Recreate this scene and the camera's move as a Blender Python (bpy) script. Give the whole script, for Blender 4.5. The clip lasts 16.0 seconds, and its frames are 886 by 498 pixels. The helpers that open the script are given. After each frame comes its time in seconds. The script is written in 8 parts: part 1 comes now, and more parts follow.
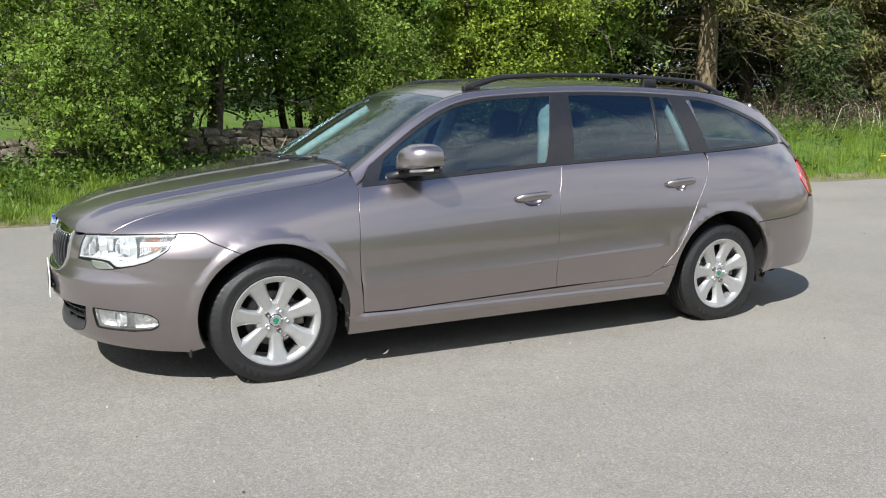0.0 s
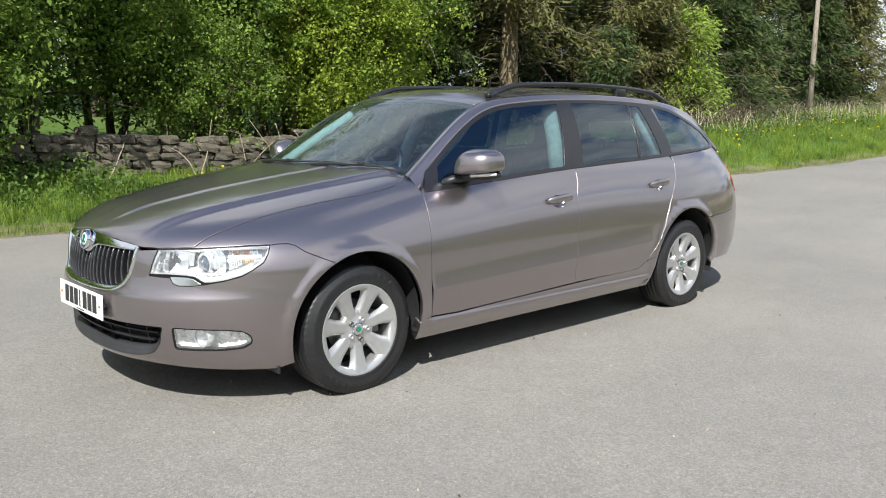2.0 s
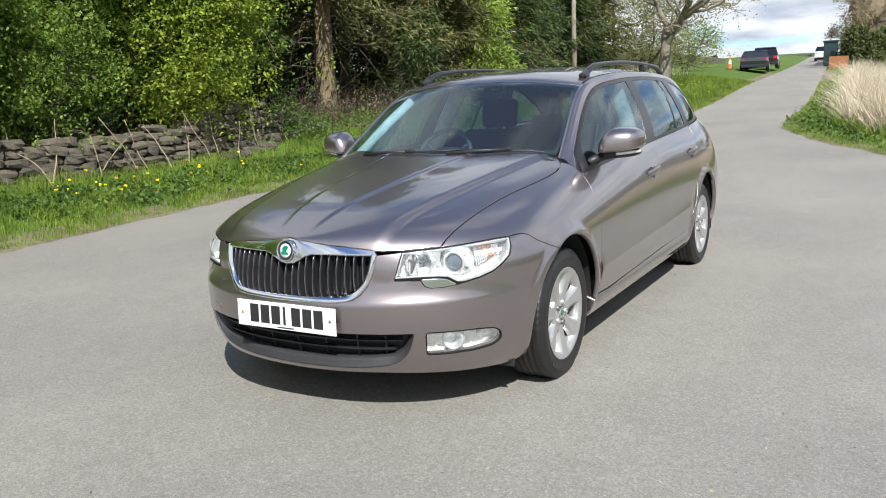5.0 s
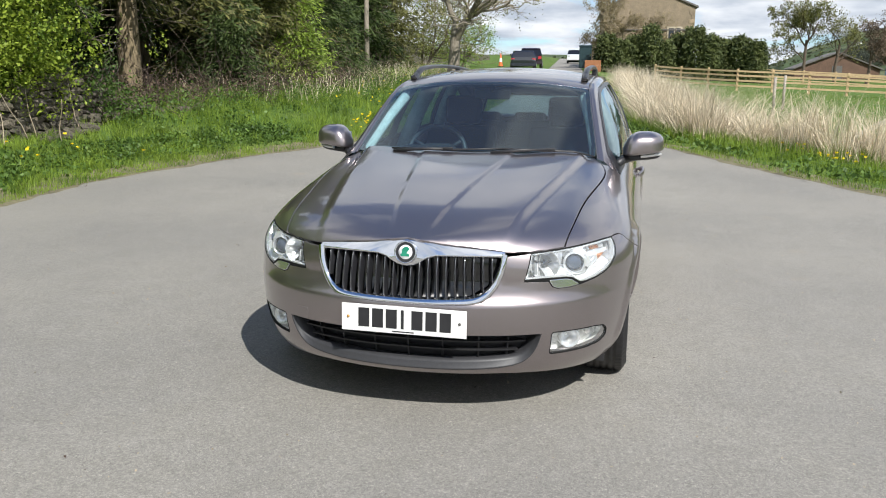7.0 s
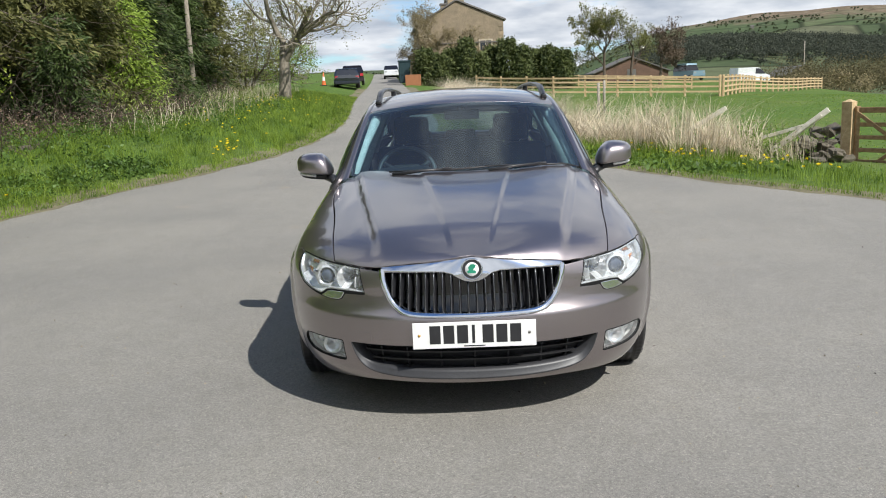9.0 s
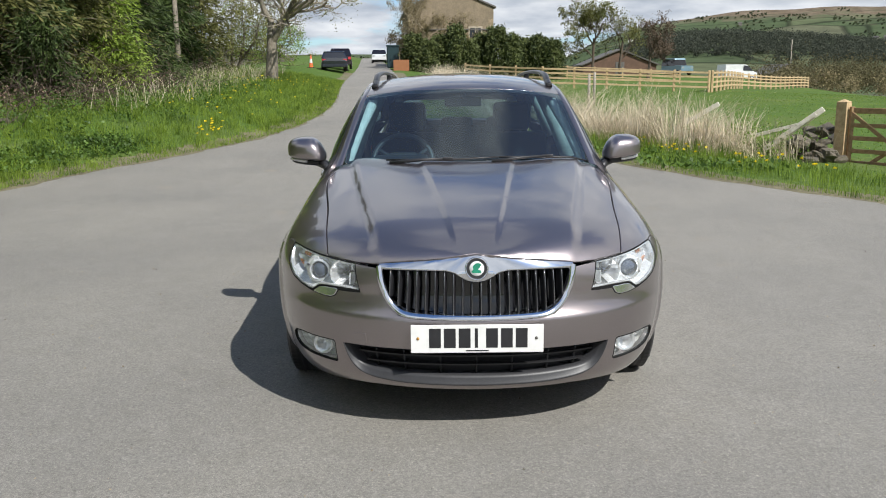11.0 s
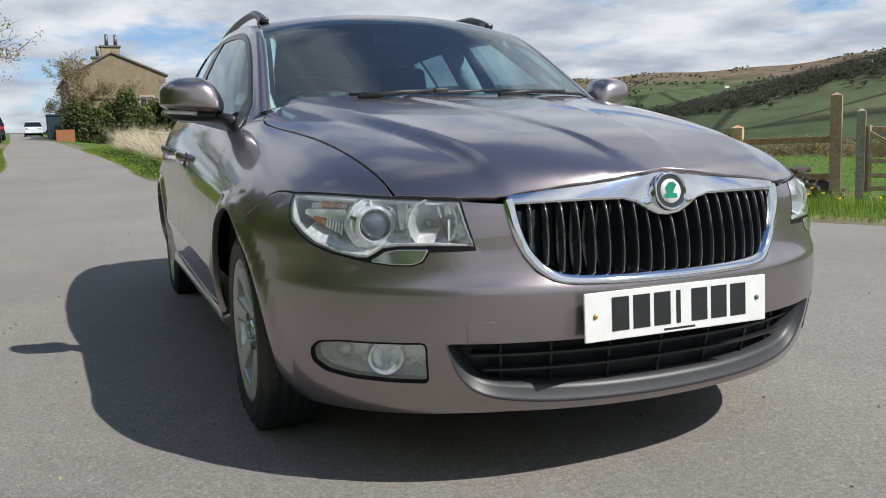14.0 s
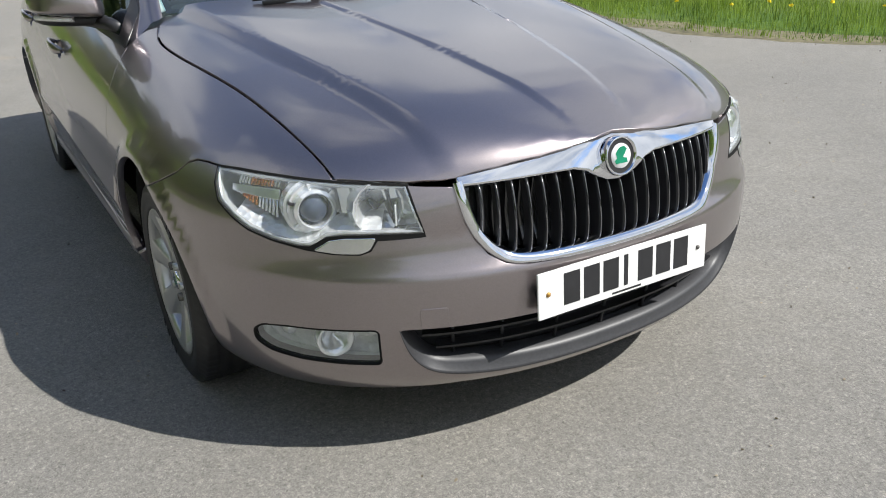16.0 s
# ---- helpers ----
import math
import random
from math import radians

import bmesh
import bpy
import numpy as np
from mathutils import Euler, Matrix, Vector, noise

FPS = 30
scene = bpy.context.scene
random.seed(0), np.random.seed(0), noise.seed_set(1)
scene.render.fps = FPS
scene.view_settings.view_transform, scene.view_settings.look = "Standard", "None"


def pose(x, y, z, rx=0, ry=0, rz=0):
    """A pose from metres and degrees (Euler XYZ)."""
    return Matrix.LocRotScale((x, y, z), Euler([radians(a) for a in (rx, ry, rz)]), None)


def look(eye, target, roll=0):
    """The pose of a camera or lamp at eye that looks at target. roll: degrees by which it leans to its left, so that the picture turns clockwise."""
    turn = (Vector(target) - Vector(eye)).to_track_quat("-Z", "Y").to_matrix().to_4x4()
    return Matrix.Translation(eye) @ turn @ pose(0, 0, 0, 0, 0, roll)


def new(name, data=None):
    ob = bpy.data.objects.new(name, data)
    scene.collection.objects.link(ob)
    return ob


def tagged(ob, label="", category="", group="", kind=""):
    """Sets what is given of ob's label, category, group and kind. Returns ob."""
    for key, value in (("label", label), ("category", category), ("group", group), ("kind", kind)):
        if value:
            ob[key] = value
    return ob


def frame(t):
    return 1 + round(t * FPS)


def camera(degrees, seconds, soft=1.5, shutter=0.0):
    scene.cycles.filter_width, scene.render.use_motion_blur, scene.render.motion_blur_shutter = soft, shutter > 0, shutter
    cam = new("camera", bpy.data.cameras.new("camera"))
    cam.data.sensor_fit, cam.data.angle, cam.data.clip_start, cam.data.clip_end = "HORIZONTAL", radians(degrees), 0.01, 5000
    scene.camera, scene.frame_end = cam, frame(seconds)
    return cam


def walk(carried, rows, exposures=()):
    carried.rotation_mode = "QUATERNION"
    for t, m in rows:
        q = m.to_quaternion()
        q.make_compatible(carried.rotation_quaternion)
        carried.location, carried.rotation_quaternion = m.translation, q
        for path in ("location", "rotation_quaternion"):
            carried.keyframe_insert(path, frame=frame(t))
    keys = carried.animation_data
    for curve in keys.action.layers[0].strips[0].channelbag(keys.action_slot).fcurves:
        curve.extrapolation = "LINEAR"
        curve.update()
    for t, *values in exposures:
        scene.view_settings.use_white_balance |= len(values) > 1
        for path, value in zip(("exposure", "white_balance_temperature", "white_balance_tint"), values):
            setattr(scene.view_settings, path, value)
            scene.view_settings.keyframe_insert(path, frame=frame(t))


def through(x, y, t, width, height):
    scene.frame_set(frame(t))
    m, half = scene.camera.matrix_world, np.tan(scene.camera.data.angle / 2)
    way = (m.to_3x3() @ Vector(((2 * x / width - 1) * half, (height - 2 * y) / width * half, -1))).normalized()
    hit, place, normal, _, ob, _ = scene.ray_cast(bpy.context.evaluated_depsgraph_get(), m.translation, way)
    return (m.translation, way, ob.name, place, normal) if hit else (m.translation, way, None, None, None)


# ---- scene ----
cam = camera(56.2, 16.0, soft=1.0)
PATH = [
    (0, (-0.973, -4.586, 1.274), (-0.1, -2.817, 0.946), 0.3),
    (0.5, (-1.353, -4.428, 1.269), (-0.348, -2.732, 0.936), -0.7),
    (1, (-1.621, -4.22, 1.254), (-0.499, -2.599, 0.92), 0.7),
    (1.5, (-1.903, -3.994, 1.264), (-0.686, -2.446, 0.914), 0.1),
    (2, (-2.255, -3.836, 1.265), (-0.908, -2.39, 0.955), 0.6),
    (2.5, (-2.501, -3.603, 1.231), (-1.09, -2.216, 0.937), -0.5),
    (3, (-2.72, -3.36, 1.25), (-1.248, -2.042, 0.937), -0.4),
    (3.5, (-3.014, -3.119, 1.264), (-1.477, -1.879, 0.944), -0.8),
    (3.7, (-3.092, -3.031, 1.265), (-1.535, -1.817, 0.946), -0.5),
    (5.8, (-3.677, -1.684, 1.345), (-1.878, -0.903, 0.95), -0.3),
    (6, (-3.716, -1.549, 1.354), (-1.894, -0.825, 0.957), 1.0),
    (6.5, (-3.904, -1.205, 1.371), (-2.03, -0.63, 0.972), 0.1),
    (7, (-4.022, -0.888, 1.38), (-2.114, -0.438, 0.983), 0.6),
    (7.5, (-4.092, -0.587, 1.41), (-2.166, -0.224, 1.01), -1.0),
    (8, (-4.223, -0.273, 1.416), (-2.27, -0.051, 1.047), -1.9),
    (8.5, (-4.32, -0.042, 1.441), (-2.354, 0.003, 1.072), -1.8),
    (8.7, (-4.314, 0.012, 1.433), (-2.348, 0.051, 1.066), -2.5),
    (10.8, (-4.164, 0.119, 1.434), (-2.2, 0.128, 1.056), -0.6),
    (11, (-4.05, 0.137, 1.426), (-2.09, 0.133, 1.029), -0.5),
    (11.5, (-3.76, 0.397, 1.399), (-1.808, 0.316, 0.97), -0.5),
    (12, (-3.401, 0.668, 1.399), (-1.474, 0.468, 0.903), -1.9),
    (12.5, (-2.922, 0.907, 1.328), (-0.997, 0.598, 0.881), -1.8),
    (13, (-2.616, 1.155, 1.046), (-0.701, 0.64, 0.784), -1.5),
    (13.5, (-2.519, 1.23, 0.856), (-0.642, 0.572, 0.652), -1.4),
    (14, (-2.513, 1.241, 0.827), (-0.676, 0.489, 0.587), -1.9),
    (14.5, (-2.514, 1.245, 0.826), (-0.684, 0.476, 0.581), -1.6),
    (15, (-2.479, 1.239, 0.922), (-0.675, 0.465, 0.538), -0.4),
    (15.5, (-2.377, 1.246, 1.299), (-0.705, 0.454, 0.538), -1.0),
    (16, (-2.289, 1.259, 1.245), (-0.677, 0.347, 0.493), -3.1),
]
walk(cam, [(t, look(eye, target, roll)) for t, eye, target, roll in PATH],
     exposures=[(0, 0.67), (3.5, 0.67), (5.8, 0.60), (7, 0.51), (8.5, 0.38), (11, 0.28), (12.5, 0.24), (14.5, 0.20), (15, 0.28), (15.5, 0.38), (16, 0.50)])

# ---------------------------------------------------------------- sky and sun
from mathutils.geometry import delaunay_2d_cdt as cdt

SUN_DIR = Vector((-0.755, -0.615, 1.0)).normalized()
world = bpy.data.worlds.new("sky")
scene.world = world
world.use_nodes = True
wn = world.node_tree
wn.nodes.clear()
sky = wn.nodes.new("ShaderNodeTexSky")
sky.sky_type, sky.sun_disc = "NISHITA", False
sky.sun_elevation = math.asin(SUN_DIR.z)
sky.sun_rotation = math.atan2(SUN_DIR.x, SUN_DIR.y)
sky.air_density, sky.dust_density, sky.ozone_density = 1.0, 0.35, 3.5
geo = wn.nodes.new("ShaderNodeTexCoord")
# broken cloud: a flat layer seen in perspective
sep = wn.nodes.new("ShaderNodeSeparateXYZ")
wn.links.new(geo.outputs["Generated"], sep.inputs[0])
zmax = wn.nodes.new("ShaderNodeMath"); zmax.operation = "MAXIMUM"; zmax.inputs[1].default_value = 0.0
wn.links.new(sep.outputs["Z"], zmax.inputs[0])
zadd = wn.nodes.new("ShaderNodeMath"); zadd.operation = "ADD"; zadd.inputs[1].default_value = 0.16
wn.links.new(zmax.outputs[0], zadd.inputs[0])
div = wn.nodes.new("ShaderNodeVectorMath"); div.operation = "DIVIDE"
wn.links.new(geo.outputs["Generated"], div.inputs[0])
comb = wn.nodes.new("ShaderNodeCombineXYZ")
for k in range(3):
    wn.links.new(zadd.outputs[0], comb.inputs[k])
wn.links.new(comb.outputs[0], div.inputs[1])
noise_a = wn.nodes.new("ShaderNodeTexNoise")
noise_a.inputs["Scale"].default_value, noise_a.inputs["Detail"].default_value, noise_a.inputs["Roughness"].default_value = 1.6, 9, 0.56
wn.links.new(div.outputs[0], noise_a.inputs["Vector"])
ramp = wn.nodes.new("ShaderNodeValToRGB")
ramp.color_ramp.elements[0].position, ramp.color_ramp.elements[1].position = 0.485, 0.60
# more cloud towards the horizon, open blue overhead
thin = wn.nodes.new("ShaderNodeMath"); thin.operation = "MULTIPLY_ADD"
thin.inputs[1].default_value = -0.19
zsq = wn.nodes.new("ShaderNodeMath"); zsq.operation = "POWER"; zsq.inputs[1].default_value = 2.0
wn.links.new(zmax.outputs[0], zsq.inputs[0])
wn.links.new(zsq.outputs[0], thin.inputs[0])
lift = wn.nodes.new("ShaderNodeMath"); lift.operation = "ADD"; lift.inputs[1].default_value = 0.15
wn.links.new(noise_a.outputs["Fac"], lift.inputs[0])
wn.links.new(lift.outputs[0], thin.inputs[2])
wn.links.new(thin.outputs[0], ramp.inputs[0])
shade = wn.nodes.new("ShaderNodeTexNoise")
shade.inputs["Scale"].default_value, shade.inputs["Detail"].default_value = 2.6, 6
wn.links.new(div.outputs[0], shade.inputs["Vector"])
tone = wn.nodes.new("ShaderNodeValToRGB")
tone.color_ramp.elements[0].position, tone.color_ramp.elements[1].position = 0.33, 0.66
tone.color_ramp.elements[0].color, tone.color_ramp.elements[1].color = (3.6, 4.1, 4.9, 1), (7.2, 7.45, 7.8, 1)
wn.links.new(shade.outputs["Fac"], tone.inputs[0])
cloud = wn.nodes.new("ShaderNodeMixRGB")
wn.links.new(ramp.outputs[0], cloud.inputs[0])
tint = wn.nodes.new("ShaderNodeMixRGB")
tint.blend_type = "MULTIPLY"
tint.inputs[0].default_value, tint.inputs[2].default_value = 1.0, (0.75, 0.90, 1.05, 1)
wn.links.new(sky.outputs[0], tint.inputs[1])
wn.links.new(tint.outputs[0], cloud.inputs[1])
wn.links.new(tone.outputs[0], cloud.inputs[2])
back = wn.nodes.new("ShaderNodeBackground")
back.inputs["Strength"].default_value = 0.10
wn.links.new(cloud.outputs[0], back.inputs["Color"])
wout = wn.nodes.new("ShaderNodeOutputWorld")
wn.links.new(back.outputs[0], wout.inputs["Surface"])

sun_data = bpy.data.lights.new("sun", "SUN")
sun_data.energy, sun_data.angle, sun_data.color = 5.0, math.radians(0.53), (0.985, 0.968, 0.925)
sun = new("sun", sun_data)
sun.matrix_basis = look(SUN_DIR * 60, (0, 0, 0))

# ---------------------------------------------------------------- materials
def mat_base(name):
    m = bpy.data.materials.new(name)
    m.use_nodes = True
    nt = m.node_tree
    return m, nt, nt.nodes["Principled BSDF"]


def noise_node(nt, scale, detail=4, rough=0.55, coord="Object", stretch=None):
    tc = nt.nodes.new("ShaderNodeTexCoord")
    n = nt.nodes.new("ShaderNodeTexNoise")
    n.inputs["Scale"].default_value, n.inputs["Detail"].default_value, n.inputs["Roughness"].default_value = scale, detail, rough
    if stretch:
        mp = nt.nodes.new("ShaderNodeMapping")
        mp.inputs["Scale"].default_value = stretch
        nt.links.new(tc.outputs[coord], mp.inputs[0])
        nt.links.new(mp.outputs[0], n.inputs["Vector"])
    else:
        nt.links.new(tc.outputs[coord], n.inputs["Vector"])
    return n


def ramp_node(nt, src, *stops):
    r = nt.nodes.new("ShaderNodeValToRGB")
    els = r.color_ramp.elements
    while len(els) < len(stops):
        els.new(0.5)
    for e, (p, c) in zip(els, stops):
        e.position, e.color = p, (*c, 1) if len(c) == 3 else c
    nt.links.new(src, r.inputs[0])
    return r


def mix_node(nt, kind, fac, a, b):
    m = nt.nodes.new("ShaderNodeMixRGB")
    m.blend_type = kind
    for i, v in enumerate((fac, a, b)):
        if hasattr(v, "is_output"):
            nt.links.new(v, m.inputs[i])
        else:
            m.inputs[i].default_value = v if i == 0 else (*v, 1)
    return m


def bump_node(nt, bsdf, src, strength, distance):
    b = nt.nodes.new("ShaderNodeBump")
    b.inputs["Strength"].default_value, b.inputs["Distance"].default_value = strength, distance
    nt.links.new(src, b.inputs["Height"])
    nt.links.new(b.outputs[0], bsdf.inputs["Normal"])
    return b


def simple(name, color, rough=0.5, metal=0.0, scale=30, vary=0.15, bump=0.0, coat=0.0, spec=None):
    """A material with mottled colour and fine relief."""
    m, nt, b = mat_base(name)
    n = noise_node(nt, scale)
    big = noise_node(nt, scale * 0.13, 3)
    c = Vector(color)
    r = ramp_node(nt, n.outputs["Fac"], (0.3, tuple(c * (1 - vary))), (0.7, tuple(c * (1 + vary))))
    r2 = ramp_node(nt, big.outputs["Fac"], (0.3, (1 - vary, 1 - vary, 1 - vary)), (0.7, (1, 1, 1)))
    mx = mix_node(nt, "MULTIPLY", 1.0, r.outputs[0], r2.outputs[0])
    nt.links.new(mx.outputs[0], b.inputs["Base Color"])
    b.inputs["Roughness"].default_value, b.inputs["Metallic"].default_value = rough, metal
    b.inputs["Coat Weight"].default_value = coat
    if spec is not None:
        b.inputs["Specular IOR Level"].default_value = spec
    if bump:
        bump_node(nt, b, n.outputs["Fac"], bump, 0.01)
    return m


def car_paint(name, color):
    """Metallic flake under clear coat, with a film of road dust."""
    m, nt, b = mat_base(name)
    tc = nt.nodes.new("ShaderNodeTexCoord")
    v = nt.nodes.new("ShaderNodeTexVoronoi")
    v.inputs["Scale"].default_value = 900
    nt.links.new(tc.outputs["Object"], v.inputs["Vector"])
    c = Vector(color)
    fl = ramp_node(nt, v.outputs["Color"], (0.0, tuple(c * 0.86)), (1.0, tuple(c * 1.16)))
    dust = noise_node(nt, 5, 7, 0.65)
    dr = ramp_node(nt, dust.outputs["Fac"], (0.42, (0, 0, 0)), (0.8, (0.16, 0.16, 0.16)))
    mx = mix_node(nt, "MIX", dr.outputs[0], fl.outputs[0], (0.27, 0.25, 0.22))
    nt.links.new(mx.outputs[0], b.inputs["Base Color"])
    b.inputs["Metallic"].default_value, b.inputs["Roughness"].default_value = 0.95, 0.34
    b.inputs["Coat Weight"].default_value, b.inputs["Coat IOR"].default_value = 1.0, 1.75
    rr = ramp_node(nt, dust.outputs["Fac"], (0.35, (0.03, 0.03, 0.03)), (0.8, (0.10, 0.10, 0.10)))
    nt.links.new(rr.outputs[0], b.inputs["Coat Roughness"])
    return m


def pane(name, tint, gloss=1.0, rough=0.0, ior=1.5, haze=0.0):
    """A sheet of glass: tinted see-through with a Fresnel gloss."""
    m = bpy.data.materials.new(name)
    m.use_nodes = True
    nt = m.node_tree
    nt.nodes.clear()
    t = nt.nodes.new("ShaderNodeBsdfTransparent")
    t.inputs[0].default_value = (*tint, 1)
    g = nt.nodes.new("ShaderNodeBsdfGlossy")
    g.inputs["Roughness"].default_value = rough
    g.inputs[0].default_value = (gloss * 0.84, gloss * 0.95, gloss, 1)
    lw = nt.nodes.new("ShaderNodeLayerWeight")
    lw.inputs[0].default_value = 0.5
    pw = nt.nodes.new("ShaderNodeMath")
    pw.operation = "POWER"
    pw.inputs[1].default_value = 4.5
    nt.links.new(lw.outputs["Facing"], pw.inputs[0])
    f = nt.nodes.new("ShaderNodeMath")
    f.operation = "MULTIPLY_ADD"
    f0 = 2 * ((ior - 1) / (ior + 1)) ** 2
    f.inputs[1].default_value, f.inputs[2].default_value = 1 - f0, f0
    nt.links.new(pw.outputs[0], f.inputs[0])
    mx = nt.nodes.new("ShaderNodeMixShader")
    nt.links.new(f.outputs[0], mx.inputs[0])
    nt.links.new(t.outputs[0], mx.inputs[1])
    nt.links.new(g.outputs[0], mx.inputs[2])
    o = nt.nodes.new("ShaderNodeOutputMaterial")
    nt.links.new(mx.outputs[0], o.inputs[0])
    if haze:
        # fine crazing and dust film; its white also stands in for sky sheen
        d = nt.nodes.new("ShaderNodeBsdfDiffuse")
        d.inputs[0].default_value = (0.85, 0.86, 0.84, 1)
        hz = nt.nodes.new("ShaderNodeMixShader")
        hz.inputs[0].default_value = haze
        nt.links.new(mx.outputs[0], hz.inputs[1])
        nt.links.new(d.outputs[0], hz.inputs[2])
        nt.links.new(hz.outputs[0], o.inputs[0])
    return m


PAINT = car_paint("mauve_grey_metallic", (0.295, 0.257, 0.261))
BLACK_PLASTIC = simple("black_plastic", (0.018, 0.018, 0.02), 0.45, scale=90, bump=0.08)
GREY_PLASTIC = simple("grey_valance", (0.03, 0.03, 0.033), 0.46, scale=120, bump=0.02)
GLOSS_BLACK = simple("gloss_black", (0.012, 0.012, 0.014), 0.12, coat=0.6)
SLAT_BLACK = simple("satin_black_slats", (0.022, 0.022, 0.025), 0.32)
SLAT_EDGE = simple("bright_slat_edge", (0.26, 0.26, 0.27), 0.25, 0.9)
TRIM_BLACK = simple("satin_black_trim", (0.016, 0.016, 0.018), 0.28)
CHROME = simple("chrome", (0.78, 0.79, 0.82), 0.06, 1.0, vary=0.03)
ALLOY = simple("silver_alloy", (0.54, 0.54, 0.535), 0.36, 0.75, vary=0.06)
STEEL_DARK = simple("brake_steel", (0.16, 0.15, 0.14), 0.5, 0.6)
RUBBER = simple("tyre_rubber", (0.013, 0.013, 0.014), 0.5, scale=60, vary=0.3, bump=0.1, spec=0.5)
SCREEN = pane("windscreen_glass", (0.56, 0.73, 0.78), ior=1.58, haze=0.012)
SIDE_GLASS = pane("side_window_glass", (0.34, 0.46, 0.48), ior=1.66)
LAMP_GLASS = pane("lamp_lens", (0.95, 0.965, 0.965), ior=1.45, haze=0.055)
def lamp_metal(name, color, rough, metal, facets, relief):
    """Vacuum-plated plastic with pressed facets."""
    m, nt, b = mat_base(name)
    tc = nt.nodes.new("ShaderNodeTexCoord")
    v = nt.nodes.new("ShaderNodeTexVoronoi")
    v.inputs["Scale"].default_value = facets
    nt.links.new(tc.outputs["Object"], v.inputs["Vector"])
    c = Vector(color)
    tone = ramp_node(nt, v.outputs["Color"], (0.0, tuple(c * 0.82)), (1.0, tuple(c)))
    nt.links.new(tone.outputs[0], b.inputs["Base Color"])
    b.inputs["Roughness"].default_value, b.inputs["Metallic"].default_value = rough, metal
    bump_node(nt, b, v.outputs["Distance"], relief, 0.01)
    return m


REFLECTOR = lamp_metal("lamp_reflector", (0.88, 0.89, 0.90), 0.14, 0.68, 40, 0.14)
LAMP_DEEP = lamp_metal("shaded_lamp_bowl", (0.86, 0.87, 0.88), 0.3, 0.5, 60, 0.5)
AMBER_REFLECTION = lamp_metal("painted_amber_reflection", (0.80, 0.34, 0.14), 0.2, 0.85, 90, 0.4)
FOG_BACK = lamp_metal("fog_lamp_reflector", (0.90, 0.90, 0.88), 0.25, 0.4, 60, 0.3)
LENS_DARK = simple("projector_lens", (0.05, 0.065, 0.10), 0.03, 0.0, coat=1.0)
SEAL = simple("black_rubber_seal", (0.007, 0.007, 0.007), 0.75, spec=0.2)
WASHER_CAP = simple("silvered_washer_cap", (0.62, 0.64, 0.63), 0.12, 0.9, vary=0.05)
AMBER = simple("amber_bulb", (0.75, 0.22, 0.04), 0.2)
RED_LENS = simple("red_tail_lens", (0.42, 0.015, 0.02), 0.12, coat=0.8)
PLATE_WHITE = simple("plate_white", (0.70, 0.70, 0.68), 0.35, vary=0.05)
PLATE_BLACK = simple("plate_black", (0.02, 0.02, 0.022), 0.4)
GREEN_ENAMEL = simple("green_enamel", (0.006, 0.20, 0.11), 0.2, coat=0.6)
WHITE_ENAMEL = simple("white_enamel", (0.75, 0.75, 0.75), 0.25)
CLOTH = simple("dark_seat_cloth", (0.014, 0.015, 0.019), 0.9, scale=70, vary=0.3)
DASH = simple("dashboard_plastic", (0.026, 0.027, 0.031), 0.65, scale=90, bump=0.1)
WHEEL_GRIP = simple("steering_wheel_leather", (0.05, 0.052, 0.056), 0.45)
LINING = simple("pale_pillar_lining", (0.72, 0.74, 0.70), 0.8)
ROOF_CLOTH = simple("headliner", (0.12, 0.12, 0.115), 0.9)
UNDER = simple("underbody", (0.012, 0.012, 0.012), 0.8)
RUST_BRASS = simple("brass_screw", (0.45, 0.25, 0.06), 0.45, 0.5)

# ---------------------------------------------------------------- mesh tools
def mesh_of(name, verts, faces, smooth_shade=True):
    me = bpy.data.meshes.new(name)
    me.from_pydata([tuple(v) for v in verts], [], [tuple(f) for f in faces])
    if smooth_shade:
        me.polygons.foreach_set("use_smooth", [True] * len(me.polygons))
    return me


def soup(name, verts, sides):
    """A mesh of loose polygons with the same number of sides, from an array (n * sides, 3)."""
    verts = np.asarray(verts, np.float32).reshape(-1, 3)
    n = len(verts)
    me = bpy.data.meshes.new(name)
    me.vertices.add(n)
    me.loops.add(n)
    me.polygons.add(n // sides)
    me.vertices.foreach_set("co", verts.ravel())
    me.loops.foreach_set("vertex_index", np.arange(n, dtype=np.int32))
    me.polygons.foreach_set("loop_start", np.arange(0, n, sides, dtype=np.int32))
    me.update(calc_edges=True)
    return me


def place(name, me, mat, parent=None, label="", m=None):
    """Links a mesh as one object, under a thing or a part."""
    ob = new(name, me)
    if mat is not None and not me.materials:
        me.materials.append(mat)
    if parent is not None:
        ob.parent = parent
    if m is not None:
        ob.matrix_basis = m
    return tagged(ob, label) if label else ob


def part(name, bm, mat, parent, label="", shade=True, m=None):
    me = bpy.data.meshes.new(name)
    bm.to_mesh(me)
    bm.free()
    if shade:
        me.polygons.foreach_set("use_smooth", [True] * len(me.polygons))
    return place(name, me, mat, parent, label, m)


def empty(name, m=None):
    ob = new(name)
    ob.empty_display_size = 0.2
    if m is not None:
        ob.matrix_basis = m
    return ob


